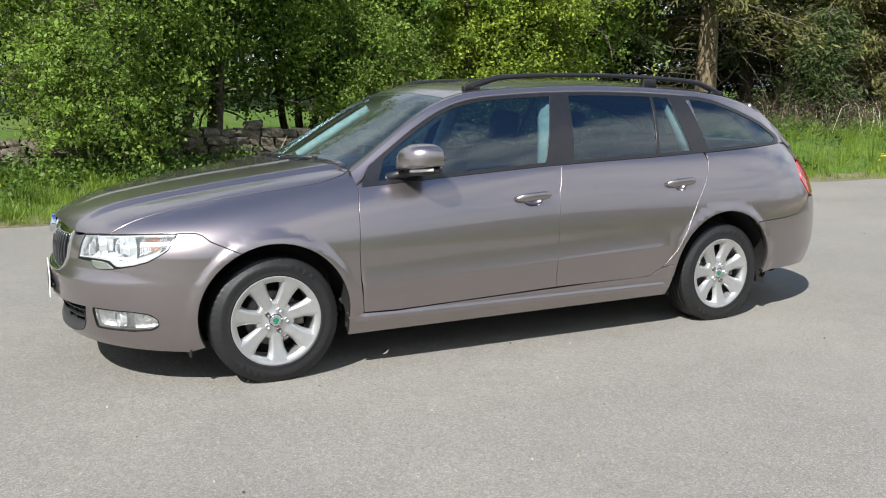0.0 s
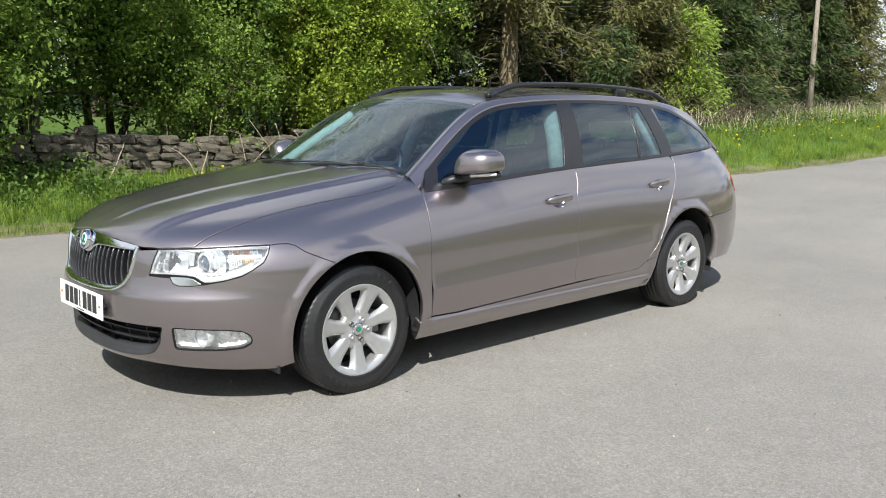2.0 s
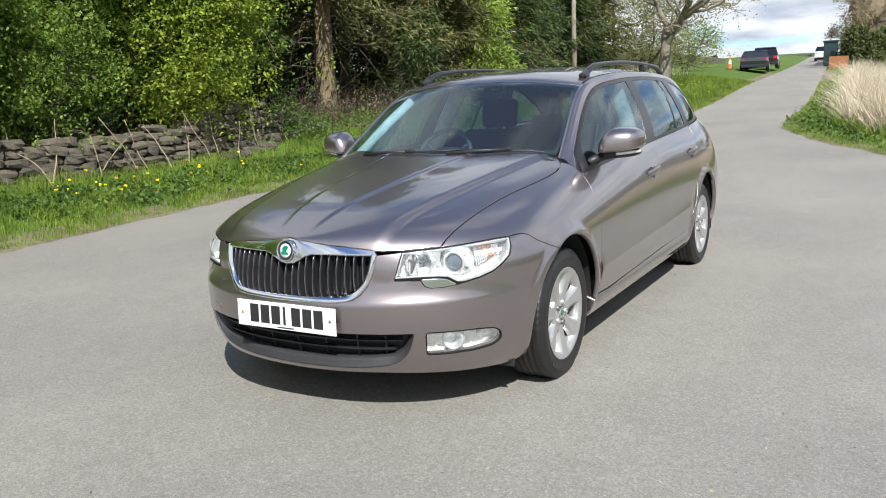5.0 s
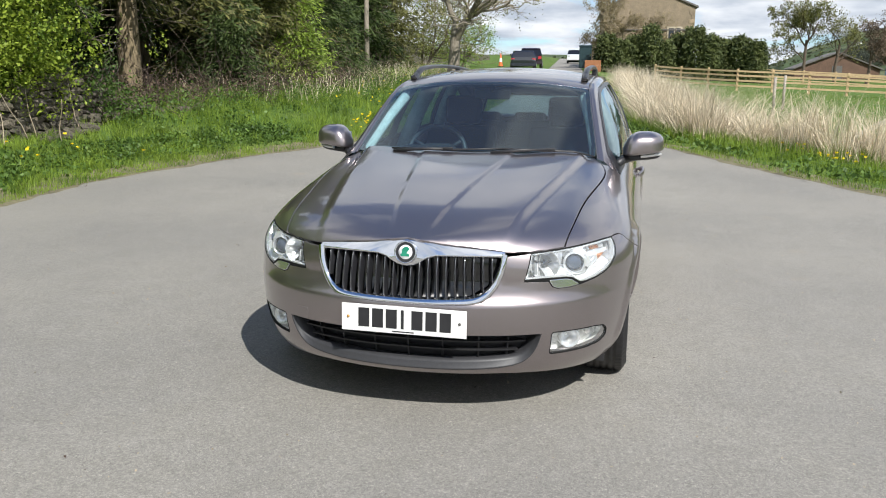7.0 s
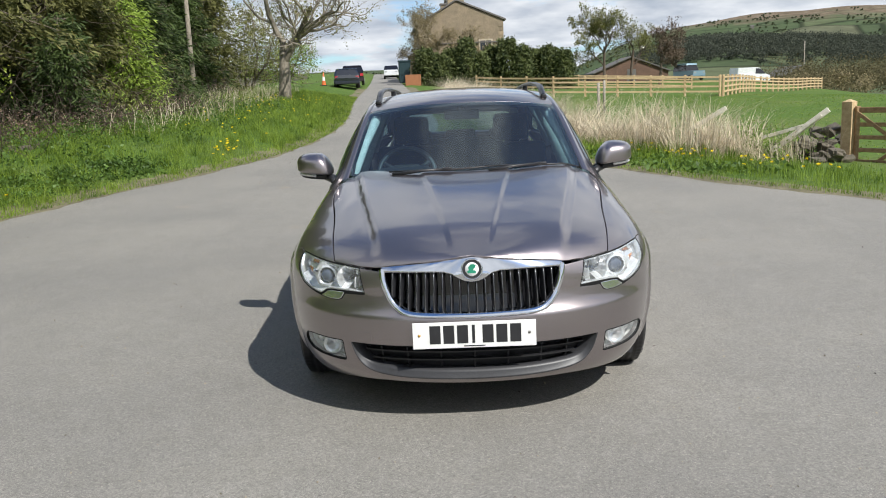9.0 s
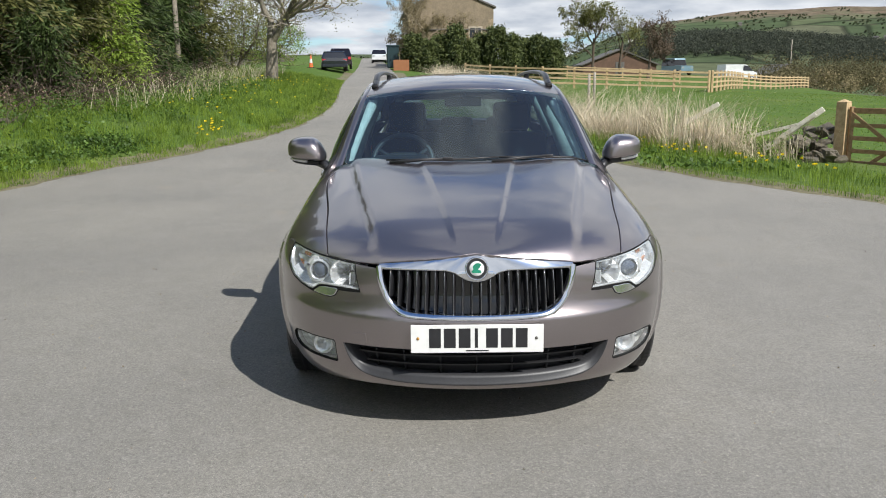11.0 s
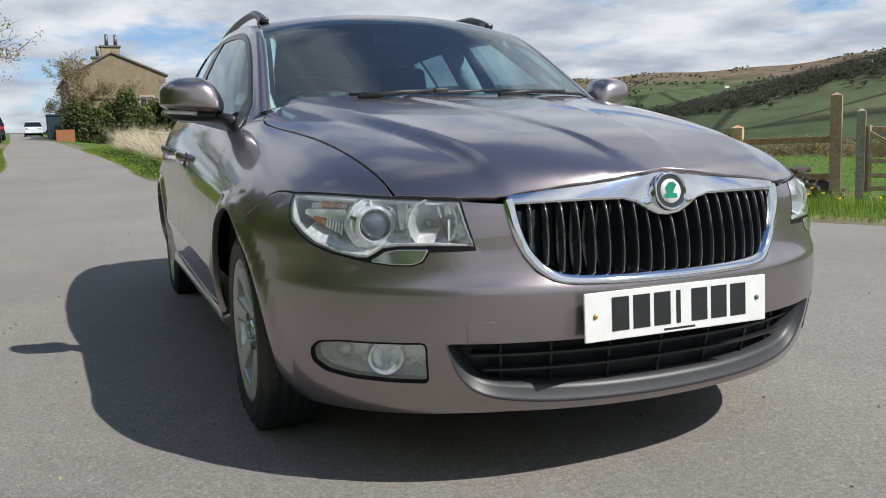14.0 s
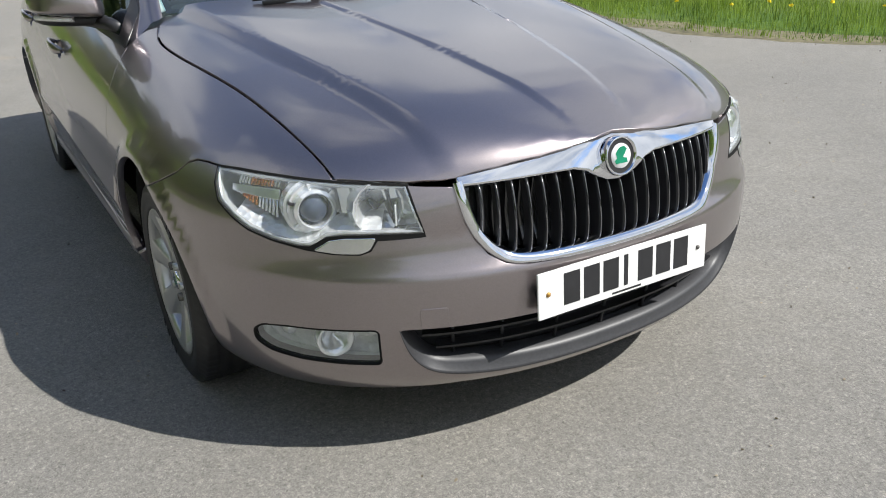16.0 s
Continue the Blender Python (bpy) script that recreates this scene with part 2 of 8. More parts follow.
def box_bm(lo, hi, bevel=0.0, segments=2, bm=None):
    """A box with rounded edges, added to bm."""
    fresh = bmesh.new()
    bmesh.ops.create_cube(fresh, size=1)
    lo, hi = Vector(lo), Vector(hi)
    for v in fresh.verts:
        v.co = Vector([lo[i] + (v.co[i] + 0.5) * (hi[i] - lo[i]) for i in range(3)])
    if bevel > 0:
        bmesh.ops.bevel(fresh, geom=fresh.edges[:], offset=bevel, segments=segments, profile=0.6, affect="EDGES")
    if bm is None:
        return fresh
    me = bpy.data.meshes.new("tmp")
    fresh.to_mesh(me)
    fresh.free()
    bm.from_mesh(me)
    bpy.data.meshes.remove(me)
    return bm


def lathe(profile, steps=48, axis="y"):
    """A turned shape from (radius, along) pairs, about the axis."""
    verts, faces, n = [], [], len(profile)
    for i in range(steps):
        a = 2 * math.pi * i / steps
        for r, h in profile:
            p = (r * math.cos(a), h, r * math.sin(a)) if axis == "y" else ((h, r * math.cos(a), r * math.sin(a)) if axis == "x" else (r * math.cos(a), r * math.sin(a), h))
            verts.append(p)
    for i in range(steps):
        j = (i + 1) % steps
        for k in range(n - 1):
            faces.append((i * n + k, j * n + k, j * n + k + 1, i * n + k + 1))
    return verts, faces


def tube(path, radius, sides=8, caps=True):
    """A round bar along a path; radius may be a number or one for each point."""
    path = [Vector(p) for p in path]
    radii = radius if hasattr(radius, "__len__") else [radius] * len(path)
    verts, faces = [], []
    ref = Vector((0, 0, 1))
    for i, p in enumerate(path):
        d = (path[min(i + 1, len(path) - 1)] - path[max(i - 1, 0)]).normalized()
        side = d.cross(ref)
        if side.length < 0.2:
            side = d.cross(Vector((1, 0, 0)))
        side.normalize()
        up = side.cross(d).normalized()
        for k in range(sides):
            a = 2 * math.pi * k / sides
            verts.append(p + radii[i] * (math.cos(a) * side + math.sin(a) * up))
    for i in range(len(path) - 1):
        for k in range(sides):
            j = (k + 1) % sides
            faces.append((i * sides + k, i * sides + j, (i + 1) * sides + j, (i + 1) * sides + k))
    if caps:
        faces.append(tuple(range(sides - 1, -1, -1)))
        faces.append(tuple((len(path) - 1) * sides + k for k in range(sides)))
    return verts, faces


def inside(pts, loops):
    """Which points lie in the loops, by the even-odd rule."""
    hit = np.zeros(len(pts), bool)
    x, y = pts[:, 0], pts[:, 1]
    for loop in loops:
        a, b = loop, np.roll(loop, -1, 0)
        for (x0, y0), (x1, y1) in zip(a, b):
            if y0 == y1:
                continue
            c = ((y0 <= y) & (y < y1)) | ((y1 <= y) & (y < y0))
            hit ^= c & (x < x0 + (y - y0) * (x1 - x0) / (y1 - y0))
    return hit


def dense(loop, step):
    out = []
    for i, p in enumerate(loop):
        q = loop[(i + 1) % len(loop)]
        n = max(1, int(math.ceil(math.dist(p, q) / step)))
        out += [(p[0] + (q[0] - p[0]) * k / n, p[1] + (q[1] - p[1]) * k / n) for k in range(n)]
    return out


def rounded(loop, r, n=4):
    """The loop with its corners rounded; r: one radius, or one for each corner."""
    out = []
    for i, p in enumerate(loop):
        ri = r[i] if hasattr(r, "__len__") else r
        a, p, b = Vector(loop[i - 1]), Vector(p), Vector(loop[(i + 1) % len(loop)])
        d = min(ri, 0.45 * (a - p).length, 0.45 * (b - p).length)
        if d <= 0:
            out.append(tuple(p))
            continue
        s, e = p + (a - p).normalized() * d, p + (b - p).normalized() * d
        for k in range(n + 1):
            t = k / n
            out.append(tuple((1 - t) ** 2 * s + 2 * t * (1 - t) * p + t * t * e))
    return out


def area2(loop):
    return 0.5 * sum(a[0] * b[1] - b[0] * a[1] for a, b in zip(loop, loop[1:] + loop[:1]))


def inset(loop, d):
    """The loop drawn in by d (outwards where d is negative)."""
    if area2(loop) < 0:
        loop = loop[::-1]
    out = []
    for i, p in enumerate(loop):
        a, b = loop[i - 1], loop[(i + 1) % len(loop)]
        t = Vector((b[0] - a[0], b[1] - a[1]))
        if t.length < 1e-9:
            out.append(tuple(p))
            continue
        t.normalize()
        out.append((p[0] - t.y * d, p[1] + t.x * d))
    return out


def panel_mesh(name, loop, f, res=0.03, side=1, holes=(), gap=0.003, depth=0.014, roll=0.002, offset=0.0, extra=(), hole_gap=0.0):
    """A sheet cut out of the surface f by a loop in its two parameters, with rolled edges turned inwards.
    side: -1 mirrors it to the car's left. offset: how far it is pushed out along the surface's normal."""
    from_loop = [inset(dense(loop, res * 0.7), gap)] + [inset(dense(h, res * 0.6), -hole_gap) for h in holes]
    loops = [np.array(q) for q in from_loop]
    pts = [tuple(p) for q in from_loop for p in q]
    edges, at = [], 0
    for q in from_loop:
        edges += [(at + i, at + (i + 1) % len(q)) for i in range(len(q))]
        at += len(q)
    border = np.array(pts)
    lo, hi = border.min(0), border.max(0)
    gx, gy = np.meshgrid(np.arange(lo[0] + res / 2, hi[0], res), np.arange(lo[1] + res / 2, hi[1], res))
    grid = np.stack([gx.ravel(), gy.ravel()], 1)
    if len(extra):
        ex = np.array(extra, float)
        near = np.array([np.hypot(*(ex - g).T).min() > res * 0.4 for g in grid]) if len(grid) else np.zeros(0, bool)
        grid = np.concatenate([grid[near], ex]) if len(grid) else ex
    if len(grid):
        grid = grid[inside(grid, loops)]
    if len(grid):
        far = np.array([np.hypot(*(border - g).T).min() > res * 0.35 for g in grid])
        grid = grid[far]
    from_cdt = cdt([Vector(p) for p in pts] + [Vector(g) for g in grid], edges, [], 0, 1e-6)
    uv = np.array([tuple(v) for v in from_cdt[0]])
    tri = np.array([t for t in from_cdt[2]])
    tri = tri[inside(uv[tri].mean(1), loops)]
    used = np.unique(tri)
    back = -np.ones(len(uv), int)
    back[used] = np.arange(len(used))
    uv, tri = uv[used], back[tri]
    p = f(uv[:, 0], uv[:, 1])
    e = 1e-3
    du = f(uv[:, 0] + e, uv[:, 1]) - f(uv[:, 0] - e, uv[:, 1])
    dv = f(uv[:, 0], uv[:, 1] + e) - f(uv[:, 0], uv[:, 1] - e)
    nrm = np.cross(du, dv)
    nrm /= np.maximum(np.linalg.norm(nrm, axis=1, keepdims=True), 1e-12)
    if side < 0:
        p, nrm = p * [1, -1, 1], nrm * [1, -1, 1]
    centre = np.stack([np.clip(p[:, 0], -0.1, 3.0), 0 * p[:, 0], 0 * p[:, 0] + 0.65], 1)
    if ((p - centre) * nrm).sum() < 0:
        nrm = -nrm
    p = p + nrm * offset
    a, b, c = p[tri[:, 0]], p[tri[:, 1]], p[tri[:, 2]]
    if (np.cross(b - a, c - a) * nrm[tri[:, 0]]).sum() < 0:
        tri = tri[:, ::-1]
    verts, normals, faces = p.tolist(), nrm.tolist(), tri.tolist()
    if depth > 0:
        ways = {}
        count = {}
        for t in faces:
            for k in range(3):
                i, j = t[k], t[(k + 1) % 3]
                count[(i, j)] = 1
        rim = [(i, j) for i, j in count if (j, i) not in count]
        for i, j in rim:
            t = p[j] - p[i]
            o = np.cross(t, nrm[i])
            o /= max(np.linalg.norm(o), 1e-12)
            for k in (i, j):
                ways[k] = ways.get(k, 0) + o
        ring1, ring2 = {}, {}
        for k, o in ways.items():
            o = o / max(np.linalg.norm(o), 1e-12)
            ring1[k] = len(verts)
            verts.append((p[k] + o * roll - nrm[k] * roll).tolist())
            normals.append((o * 0.95 + nrm[k] * 0.3).tolist())
            ring2[k] = len(verts)
            verts.append((p[k] + o * roll - nrm[k] * depth).tolist())
            normals.append(o.tolist())
        for i, j in rim:
            faces.append((j, i, ring1[i], ring1[j]))
            faces.append((ring1[j], ring1[i], ring2[i], ring2[j]))
    me = mesh_of(name, verts, faces)
    me.normals_split_custom_set_from_vertices(normals)
    return me
# ---------------------------------------------------------------- car body surfaces
# The car stands along x: nose at -0.93, front axle at x = 0, rear axle at 2.76; its left side is y < 0.


def spline(*pts):
    """A natural cubic through (t, value) knots, straight beyond its ends."""
    x, y = np.array(pts, float).T
    n, h = len(x), np.diff(x)
    a, r = np.eye(n), np.zeros(n)
    for i in range(1, n - 1):
        a[i, i - 1 : i + 2] = h[i - 1], 2 * (h[i - 1] + h[i]), h[i]
        r[i] = 6 * ((y[i + 1] - y[i]) / h[i] - (y[i] - y[i - 1]) / h[i - 1])
    m = np.linalg.solve(a, r)
    first = (y[1] - y[0]) / h[0] - h[0] * (2 * m[0] + m[1]) / 6
    last = (y[-1] - y[-2]) / h[-1] + h[-1] * (m[-2] + 2 * m[-1]) / 6

    def value(t):
        t = np.asarray(t, float)
        c = np.clip(t, x[0], x[-1])
        i = np.clip(np.searchsorted(x, c, side="right") - 1, 0, n - 2)
        p = (x[i + 1] - c) / h[i]
        q = 1 - p
        v = p * y[i] + q * y[i + 1] + ((p**3 - p) * m[i] + (q**3 - q) * m[i + 1]) * h[i] ** 2 / 6
        return v + (t - c) * np.where(t < c, first, last)

    return value


def smooth(t):
    t = np.clip(t, 0, 1)
    return t * t * (3 - 2 * t)


ZM, BW, NF, NR, XR0 = 0.60, 0.905, 2.4, 4.0, 2.3
nose_reach = spline((0.15, 0.80), (0.20, 0.865), (0.27, 0.905), (0.36, 0.925), (0.46, 0.931), (0.49, 0.930), (0.512, 0.9255), (0.530, 0.9135), (0.548, 0.9055), (0.575, 0.899), (0.60, 0.894))
side_tuck = spline((0.15, 0.885), (0.20, 0.93), (0.28, 0.965), (0.36, 0.985), (0.48, 0.997), (0.60, 1.0))
tail_reach = spline((0.20, 1.50), (0.35, 1.575), (0.55, 1.605), (0.75, 1.575), (0.90, 1.51), (1.05, 1.41), (1.25, 1.28), (1.42, 1.15))
cap_top = spline((-0.93, 0.742), (-0.87, 0.768), (-0.6, 0.845), (-0.3, 0.905), (0, 0.952), (0.3, 0.997), (0.5, 1.03), (1.0, 1.12), (1.5, 1.18), (2.3, 1.19), (3.9, 1.19))
NOSE = float(nose_reach(ZM))


def cap_power(x):
    return 3.5 + 2.1 * smooth((x + 0.4) / 0.8)


def mid_width(x):
    """Half the body's width at its widest height."""
    x = np.asarray(x, float)
    front = BW * np.clip(1 - (np.clip(-x, 0, None) / NOSE) ** NF, 1e-9, None) ** (1 / NF)
    rear = BW * np.clip(1 - (np.clip(x - XR0, 0, None) / 1.605) ** NR, 1e-9, None) ** (1 / NR)
    return np.where(x < 0, front, rear)


def skin(u, z):
    """The lower body: u runs round the plan (x along the side, then round nose and tail), z is the height."""
    u, z = np.broadcast_arrays(np.asarray(u, float), np.asarray(z, float))
    low = np.minimum(z, ZM)
    up = np.clip(z - ZM, 0, None)
    # side
    xs = np.clip(u, 0, XR0)
    shrink = np.clip(1 - (up / (cap_top(xs) - ZM)) ** 2, 1e-6, None) ** (1 / cap_power(xs))
    ys = BW * side_tuck(low) * shrink
    # nose
    phi = np.clip(np.pi / 2 + np.minimum(u, 0) / 0.9, 1e-6, np.pi / 2)
    c, s = np.cos(phi), np.sin(phi)
    r0 = ((c / nose_reach(low)) ** NF + (s / (BW * side_tuck(low))) ** NF) ** (-1 / NF)
    lo, hi = r0 * 0.2, r0.copy()
    for _ in range(40):
        r = (lo + hi) / 2
        f = (r * s / mid_width(-r * c)) ** cap_power(-r * c) + (up / np.clip(cap_top(-r * c) - ZM, 0.01, None)) ** 2
        lo, hi = np.where(f < 1, r, lo), np.where(f < 1, hi, r)
    r = np.where(z > ZM, (lo + hi) / 2, r0)
    # tail
    psi = np.clip((np.maximum(u, XR0) - XR0) / 1.2, 0, np.pi / 2)
    ct, st = np.cos(psi), np.sin(psi)
    shr = np.clip(1 - (up / (1.19 - ZM)) ** 2, 1e-3, None) ** (1 / 5.6)
    rt = ((st / tail_reach(z)) ** NR + (ct / (BW * side_tuck(low) * shr)) ** NR) ** (-1 / NR)
    x = np.where(u < 0, -r * c, np.where(u > XR0, XR0 + rt * st, xs))
    y = np.where(u < 0, r * s, np.where(u > XR0, rt * ct, ys))
    # raised lips round the wheel arches
    for cx, cz, ra in ((-0.004, 0.318, 0.355), (2.745, 0.305, 0.385)):
        d = np.hypot(x - cx, z - cz) - ra
        y = y + 0.013 * smooth(1 - np.clip(d - 0.016, 0, None) / 0.045) * (d < 0.07) * smooth((z - 0.18) / 0.12)
    return np.stack([x, y, z + 0 * x], -1)


def unroll(x, y):
    """The u of a place on the lower body."""
    if x < 0:
        return -(np.pi / 2 - math.atan2(abs(y), -x)) * 0.9
    return x if x <= XR0 else XR0 + 1.2 * math.atan2(x - XR0, abs(y))


ridge = spline((-0.87, 0.385), (-0.6, 0.43), (-0.2, 0.505), (0.4, 0.60))
dome = spline((-0.87, 0.075), (-0.5, 0.135), (-0.1, 0.19), (0.35, 0.255))


def hood(x, y):
    """Bonnet and wing tops over the plan."""
    x, y = np.broadcast_arrays(np.asarray(x, float), np.asarray(y, float))
    q = np.clip(np.abs(y) / mid_width(x), 0, 0.9999) ** cap_power(x)
    z = ZM + (cap_top(x) - ZM) * np.sqrt(1 - q)
    rise = 0.019 * smooth((ridge(x) + 0.03 - np.abs(y)) / 0.05) * smooth((x + 0.9) / 0.3)
    rise = rise + 0.0075 * smooth((dome(x) + 0.016 - np.abs(y)) / 0.034) * smooth((x + 0.88) / 0.2)
    return np.stack([x, y, z + rise], -1)


belt = spline((0.42, 0.90), (1.0, 0.945), (1.6, 0.985), (2.4, 1.02), (3.3, 1.07), (3.6, 1.09))
rail_z = spline((0.1, 0.765), (0.42, 0.965), (0.7, 1.16), (1.02, 1.338), (1.3, 1.39), (1.8, 1.418), (2.4, 1.415), (2.8, 1.392), (3.1, 1.345), (3.3, 1.275), (3.42, 1.21), (3.55, 1.125))
rail_y = spline((0.1, 0.745), (0.42, 0.70), (0.7, 0.65), (1.02, 0.603), (1.4, 0.60), (2.0, 0.605), (2.8, 0.59), (3.4, 0.565), (3.7, 0.55))
crest = spline((0.1, 0.93), (0.3, 1.043), (0.5, 1.153), (0.72, 1.275), (0.92, 1.384), (1.2, 1.44), (1.6, 1.468), (2.1, 1.478), (2.7, 1.462), (3.1, 1.425), (3.4, 1.375), (3.6, 1.32))


def glasshouse(x, z):
    """The sides above the belt."""
    x, z = np.broadcast_arrays(np.asarray(x, float), np.asarray(z, float))
    zb, zr = belt(x), rail_z(x)
    u = np.where(x > XR0, XR0 + 1.2 * np.arctan2(x - XR0, 0.75), x)
    yb = skin(x, np.minimum(zb, 1.05))[..., 1] if np.all(x <= XR0) else np.interp(x, BELT_X, BELT_Y)
    t = (z - zb) / np.maximum(zr - zb, 0.03)
    y = yb + (rail_y(x) - yb) * t + 0.10 * np.clip(zr - zb, 0, 0.4) * 4 * t * (1 - t) * 0.7
    return np.stack([x, y, z], -1)


_u = np.linspace(0.0, 3.9, 160)
_p = skin(_u, belt(np.clip(_u, 0, 3.4)))
BELT_X, BELT_Y = _p[:, 0], _p[:, 1]


def over(x, y):
    """Windscreen and roof over the plan."""
    x, y = np.broadcast_arrays(np.asarray(x, float), np.asarray(y, float))
    z = crest(x) - (crest(x) - rail_z(x)) * (np.abs(y) / rail_y(x)) ** 2.2
    return np.stack([x, y, z], -1)

# ---------------------------------------------------------------- the estate car
car = tagged(empty("estate_car"), "mauve-grey metallic estate car parked on the asphalt", "car")
WC = 0.9 * math.pi / 2


def nose(w, z):
    """The front fascia: w runs across from the centre line, to the car's right where positive."""
    w = np.asarray(w, float)
    p = skin(np.abs(w) - WC, z)
    return p * np.stack([np.ones_like(w), np.where(w < 0, -1.0, 1.0), np.ones_like(w)], -1)


def door_crease(x):
    return 0.443 + 0.0347 * (x - 0.4)


def flank(u, z):
    """The lower body with the crease pressed into the doors."""
    p = skin(u, z)
    x = p[..., 0]
    d = z - door_crease(x)
    push = np.where(d > 0, 0.014 * np.clip(1 - d / 0.11, 0, 1) ** 1.7, 0.014 * np.clip(1 + d / 0.085, 0, 1) ** 1.15)
    push = push * smooth((x - 0.40) / 0.03) * smooth((2.36 - x) / 0.12)
    out = p.copy()
    out[..., 1] += push
    return out


def sill_skin(u, z):
    """The sill stands out under the doors as a rounded ledge."""
    p = skin(u, z).copy()
    p[..., 1] += 0.020 * np.exp(-(((z - 0.266) / 0.028) ** 2)) * smooth((u - 0.36) / 0.08) * smooth((2.36 - u) / 0.08)
    return p


def mirror_loop(half):
    """A loop across the centre line from its right half, listed from the centre's bottom round to the centre's top."""
    return list(half) + [(-a, b) for a, b in half[::-1] if abs(a) > 1e-6]


def arc(cx, cz, r, a0, a1, n=18):
    return [(cx + r * math.cos(math.radians(a0 + (a1 - a0) * k / n)), cz + r * math.sin(math.radians(a0 + (a1 - a0) * k / n))) for k in range(n + 1)]


FR = (-0.004, 0.318, 0.355)
RR = (2.745, 0.305, 0.385)


def u_of(x):
    return x if x <= XR0 else XR0 + 1.2 * math.atan2(x - XR0, 0.88)


# -- front bumper
LAMP_LOW = [(0.965, 0.695), (0.945, 0.66), (0.90, 0.629), (0.86, 0.607), (0.80, 0.589), (0.72, 0.573), (0.66, 0.565), (0.605, 0.564), (0.583, 0.572), (0.568, 0.595), (0.468, 0.597)]
GRILLE_SIDE = [(0.402, 0.699), (0.383, 0.62), (0.363, 0.578), (0.335, 0.543), (0.300, 0.522), (0.255, 0.513), (0.15, 0.509), (0, 0.507)]
front_arch = [(WC + a, b) for a, b in arc(*FR, 200, 116)]
half_bumper = [(0, 0.196), (0.40, 0.205), (0.52, 0.20), (0.75, 0.185), (1.00, 0.172)] + front_arch + [(WC - 0.29, 0.694), (WC - 0.33, 0.722), (WC - 0.36, 0.731), (WC - 0.40, 0.732), (0.973, 0.729)] + LAMP_LOW + [(0.502, 0.708)] + GRILLE_SIDE
INTAKE = rounded(mirror_loop([(0, 0.221), (0.22, 0.226), (0.41, 0.242), (0.478, 0.262), (0.516, 0.31), (0.535, 0.384), (0, 0.386)]), 0.012)
FOG = rounded([(0.580, 0.287), (0.66, 0.285), (0.77, 0.285), (0.855, 0.293), (0.893, 0.314), (0.890, 0.348), (0.856, 0.371), (0.79, 0.379), (0.577, 0.385)], 0.014)
COVER = rounded([(0.427, 0.3865), (0.490, 0.3865), (0.490, 0.438), (0.427, 0.438)], [0, 0, 0.01, 0.01])
bumper_holes = [INTAKE, FOG, [(-a, b) for a, b in FOG]]
bumper = place("front_bumper", panel_mesh("front_bumper", mirror_loop(half_bumper), nose, 0.022, holes=bumper_holes, depth=0.03, hole_gap=0.001), PAINT, car)
place("towing_eye_cover", panel_mesh("towing_eye_cover", COVER, nose, 0.02, offset=0.0014, depth=0.004, roll=0.001), PAINT, bumper)


def nose_in(deep):
    """The fascia set back by a depth."""
    def f(w, z):
        p = nose(w, z)
        k = 1 - deep / np.maximum(np.hypot(p[..., 0], p[..., 1]), 0.3)
        return p * np.stack([k, k, np.ones_like(k)], -1)
    return f


# -- lower intake: dark backing, valance and slats
intake = place("lower_grille", panel_mesh("lower_grille", inset(INTAKE, -0.02), nose_in(0.075), 0.04, depth=0), BLACK_PLASTIC, car, "black plastic lower air intake grille")


def lip_bar(w0, w1, z, front, back, high, n=40, flat=0.0):
    """A slat that follows the fascia."""
    verts, faces = [], []
    for i in range(n + 1):
        w = w0 + (w1 - w0) * i / n
        zz = z(w) if callable(z) else z
        for d, dz in ((front, -high / 2), (front, high / 2), (back, high / 2 + flat), (back, -high / 2 + flat)):
            verts.append(nose_in(d)(np.array(w), np.array(zz + dz)))
    for i in range(n):
        for k in range(4):
            j = (k + 1) % 4
            faces.append((i * 4 + k, i * 4 + j, i * 4 + 4 + j, i * 4 + 4 + k))
    faces += [(0, 1, 2, 3), (n * 4 + 3, n * 4 + 2, n * 4 + 1, n * 4)]
    return mesh_of("slat", verts, faces, False)


for z, reach in ((0.347, 0.49), (0.310, 0.46)):
    place("slat", lip_bar(-reach, reach, z, 0.036, 0.07, 0.006), BLACK_PLASTIC, intake)
for w in (-0.42, -0.3, -0.15, 0, 0.15, 0.3, 0.42):
    v, f = tube([nose_in(0.05)(np.array(w), np.array(zz)) for zz in (0.245, 0.385)], 0.005, 6)
    place("strut", mesh_of("strut", v, f), BLACK_PLASTIC, intake)
lip_w = np.linspace(-1, 1, 81)
lip_out = [spline((0, 0), (0.35, 0.22), (0.62, 0.41), (0.74, 0.475), (0.86, 0.514), (1, 0.534)), spline((0, 0.221), (0.35, 0.226), (0.62, 0.242), (0.74, 0.264), (0.86, 0.312), (1, 0.384))]
lip_in = [spline((0, 0), (0.35, 0.21), (0.62, 0.395), (0.74, 0.457), (0.86, 0.497), (1, 0.526)), spline((0, 0.264), (0.35, 0.268), (0.62, 0.279), (0.74, 0.290), (0.86, 0.321), (1, 0.385))]
verts, faces = [], []
lip_prof = ((0.0, 0.010), (0.0, -0.002), (0.10, -0.003), (0.2, 0.003), (0.7, 0.016), (1.0, 0.026), (1.02, 0.07))
for q in lip_w:
    a, sg = abs(q), math.copysign(1, q)
    for t, deep in lip_prof:
        w = float(lip_out[0](a)) * (1 - t) + float(lip_in[0](a)) * t
        z = float(lip_out[1](a)) * (1 - t) + float(lip_in[1](a)) * t
        verts.append(nose_in(deep)(np.array(w * sg), np.array(z)))
m = len(lip_prof)
for i in range(80):
    for k in range(m - 1):
        faces.append((i * m + k, i * m + m + k, i * m + m + k + 1, i * m + k + 1))
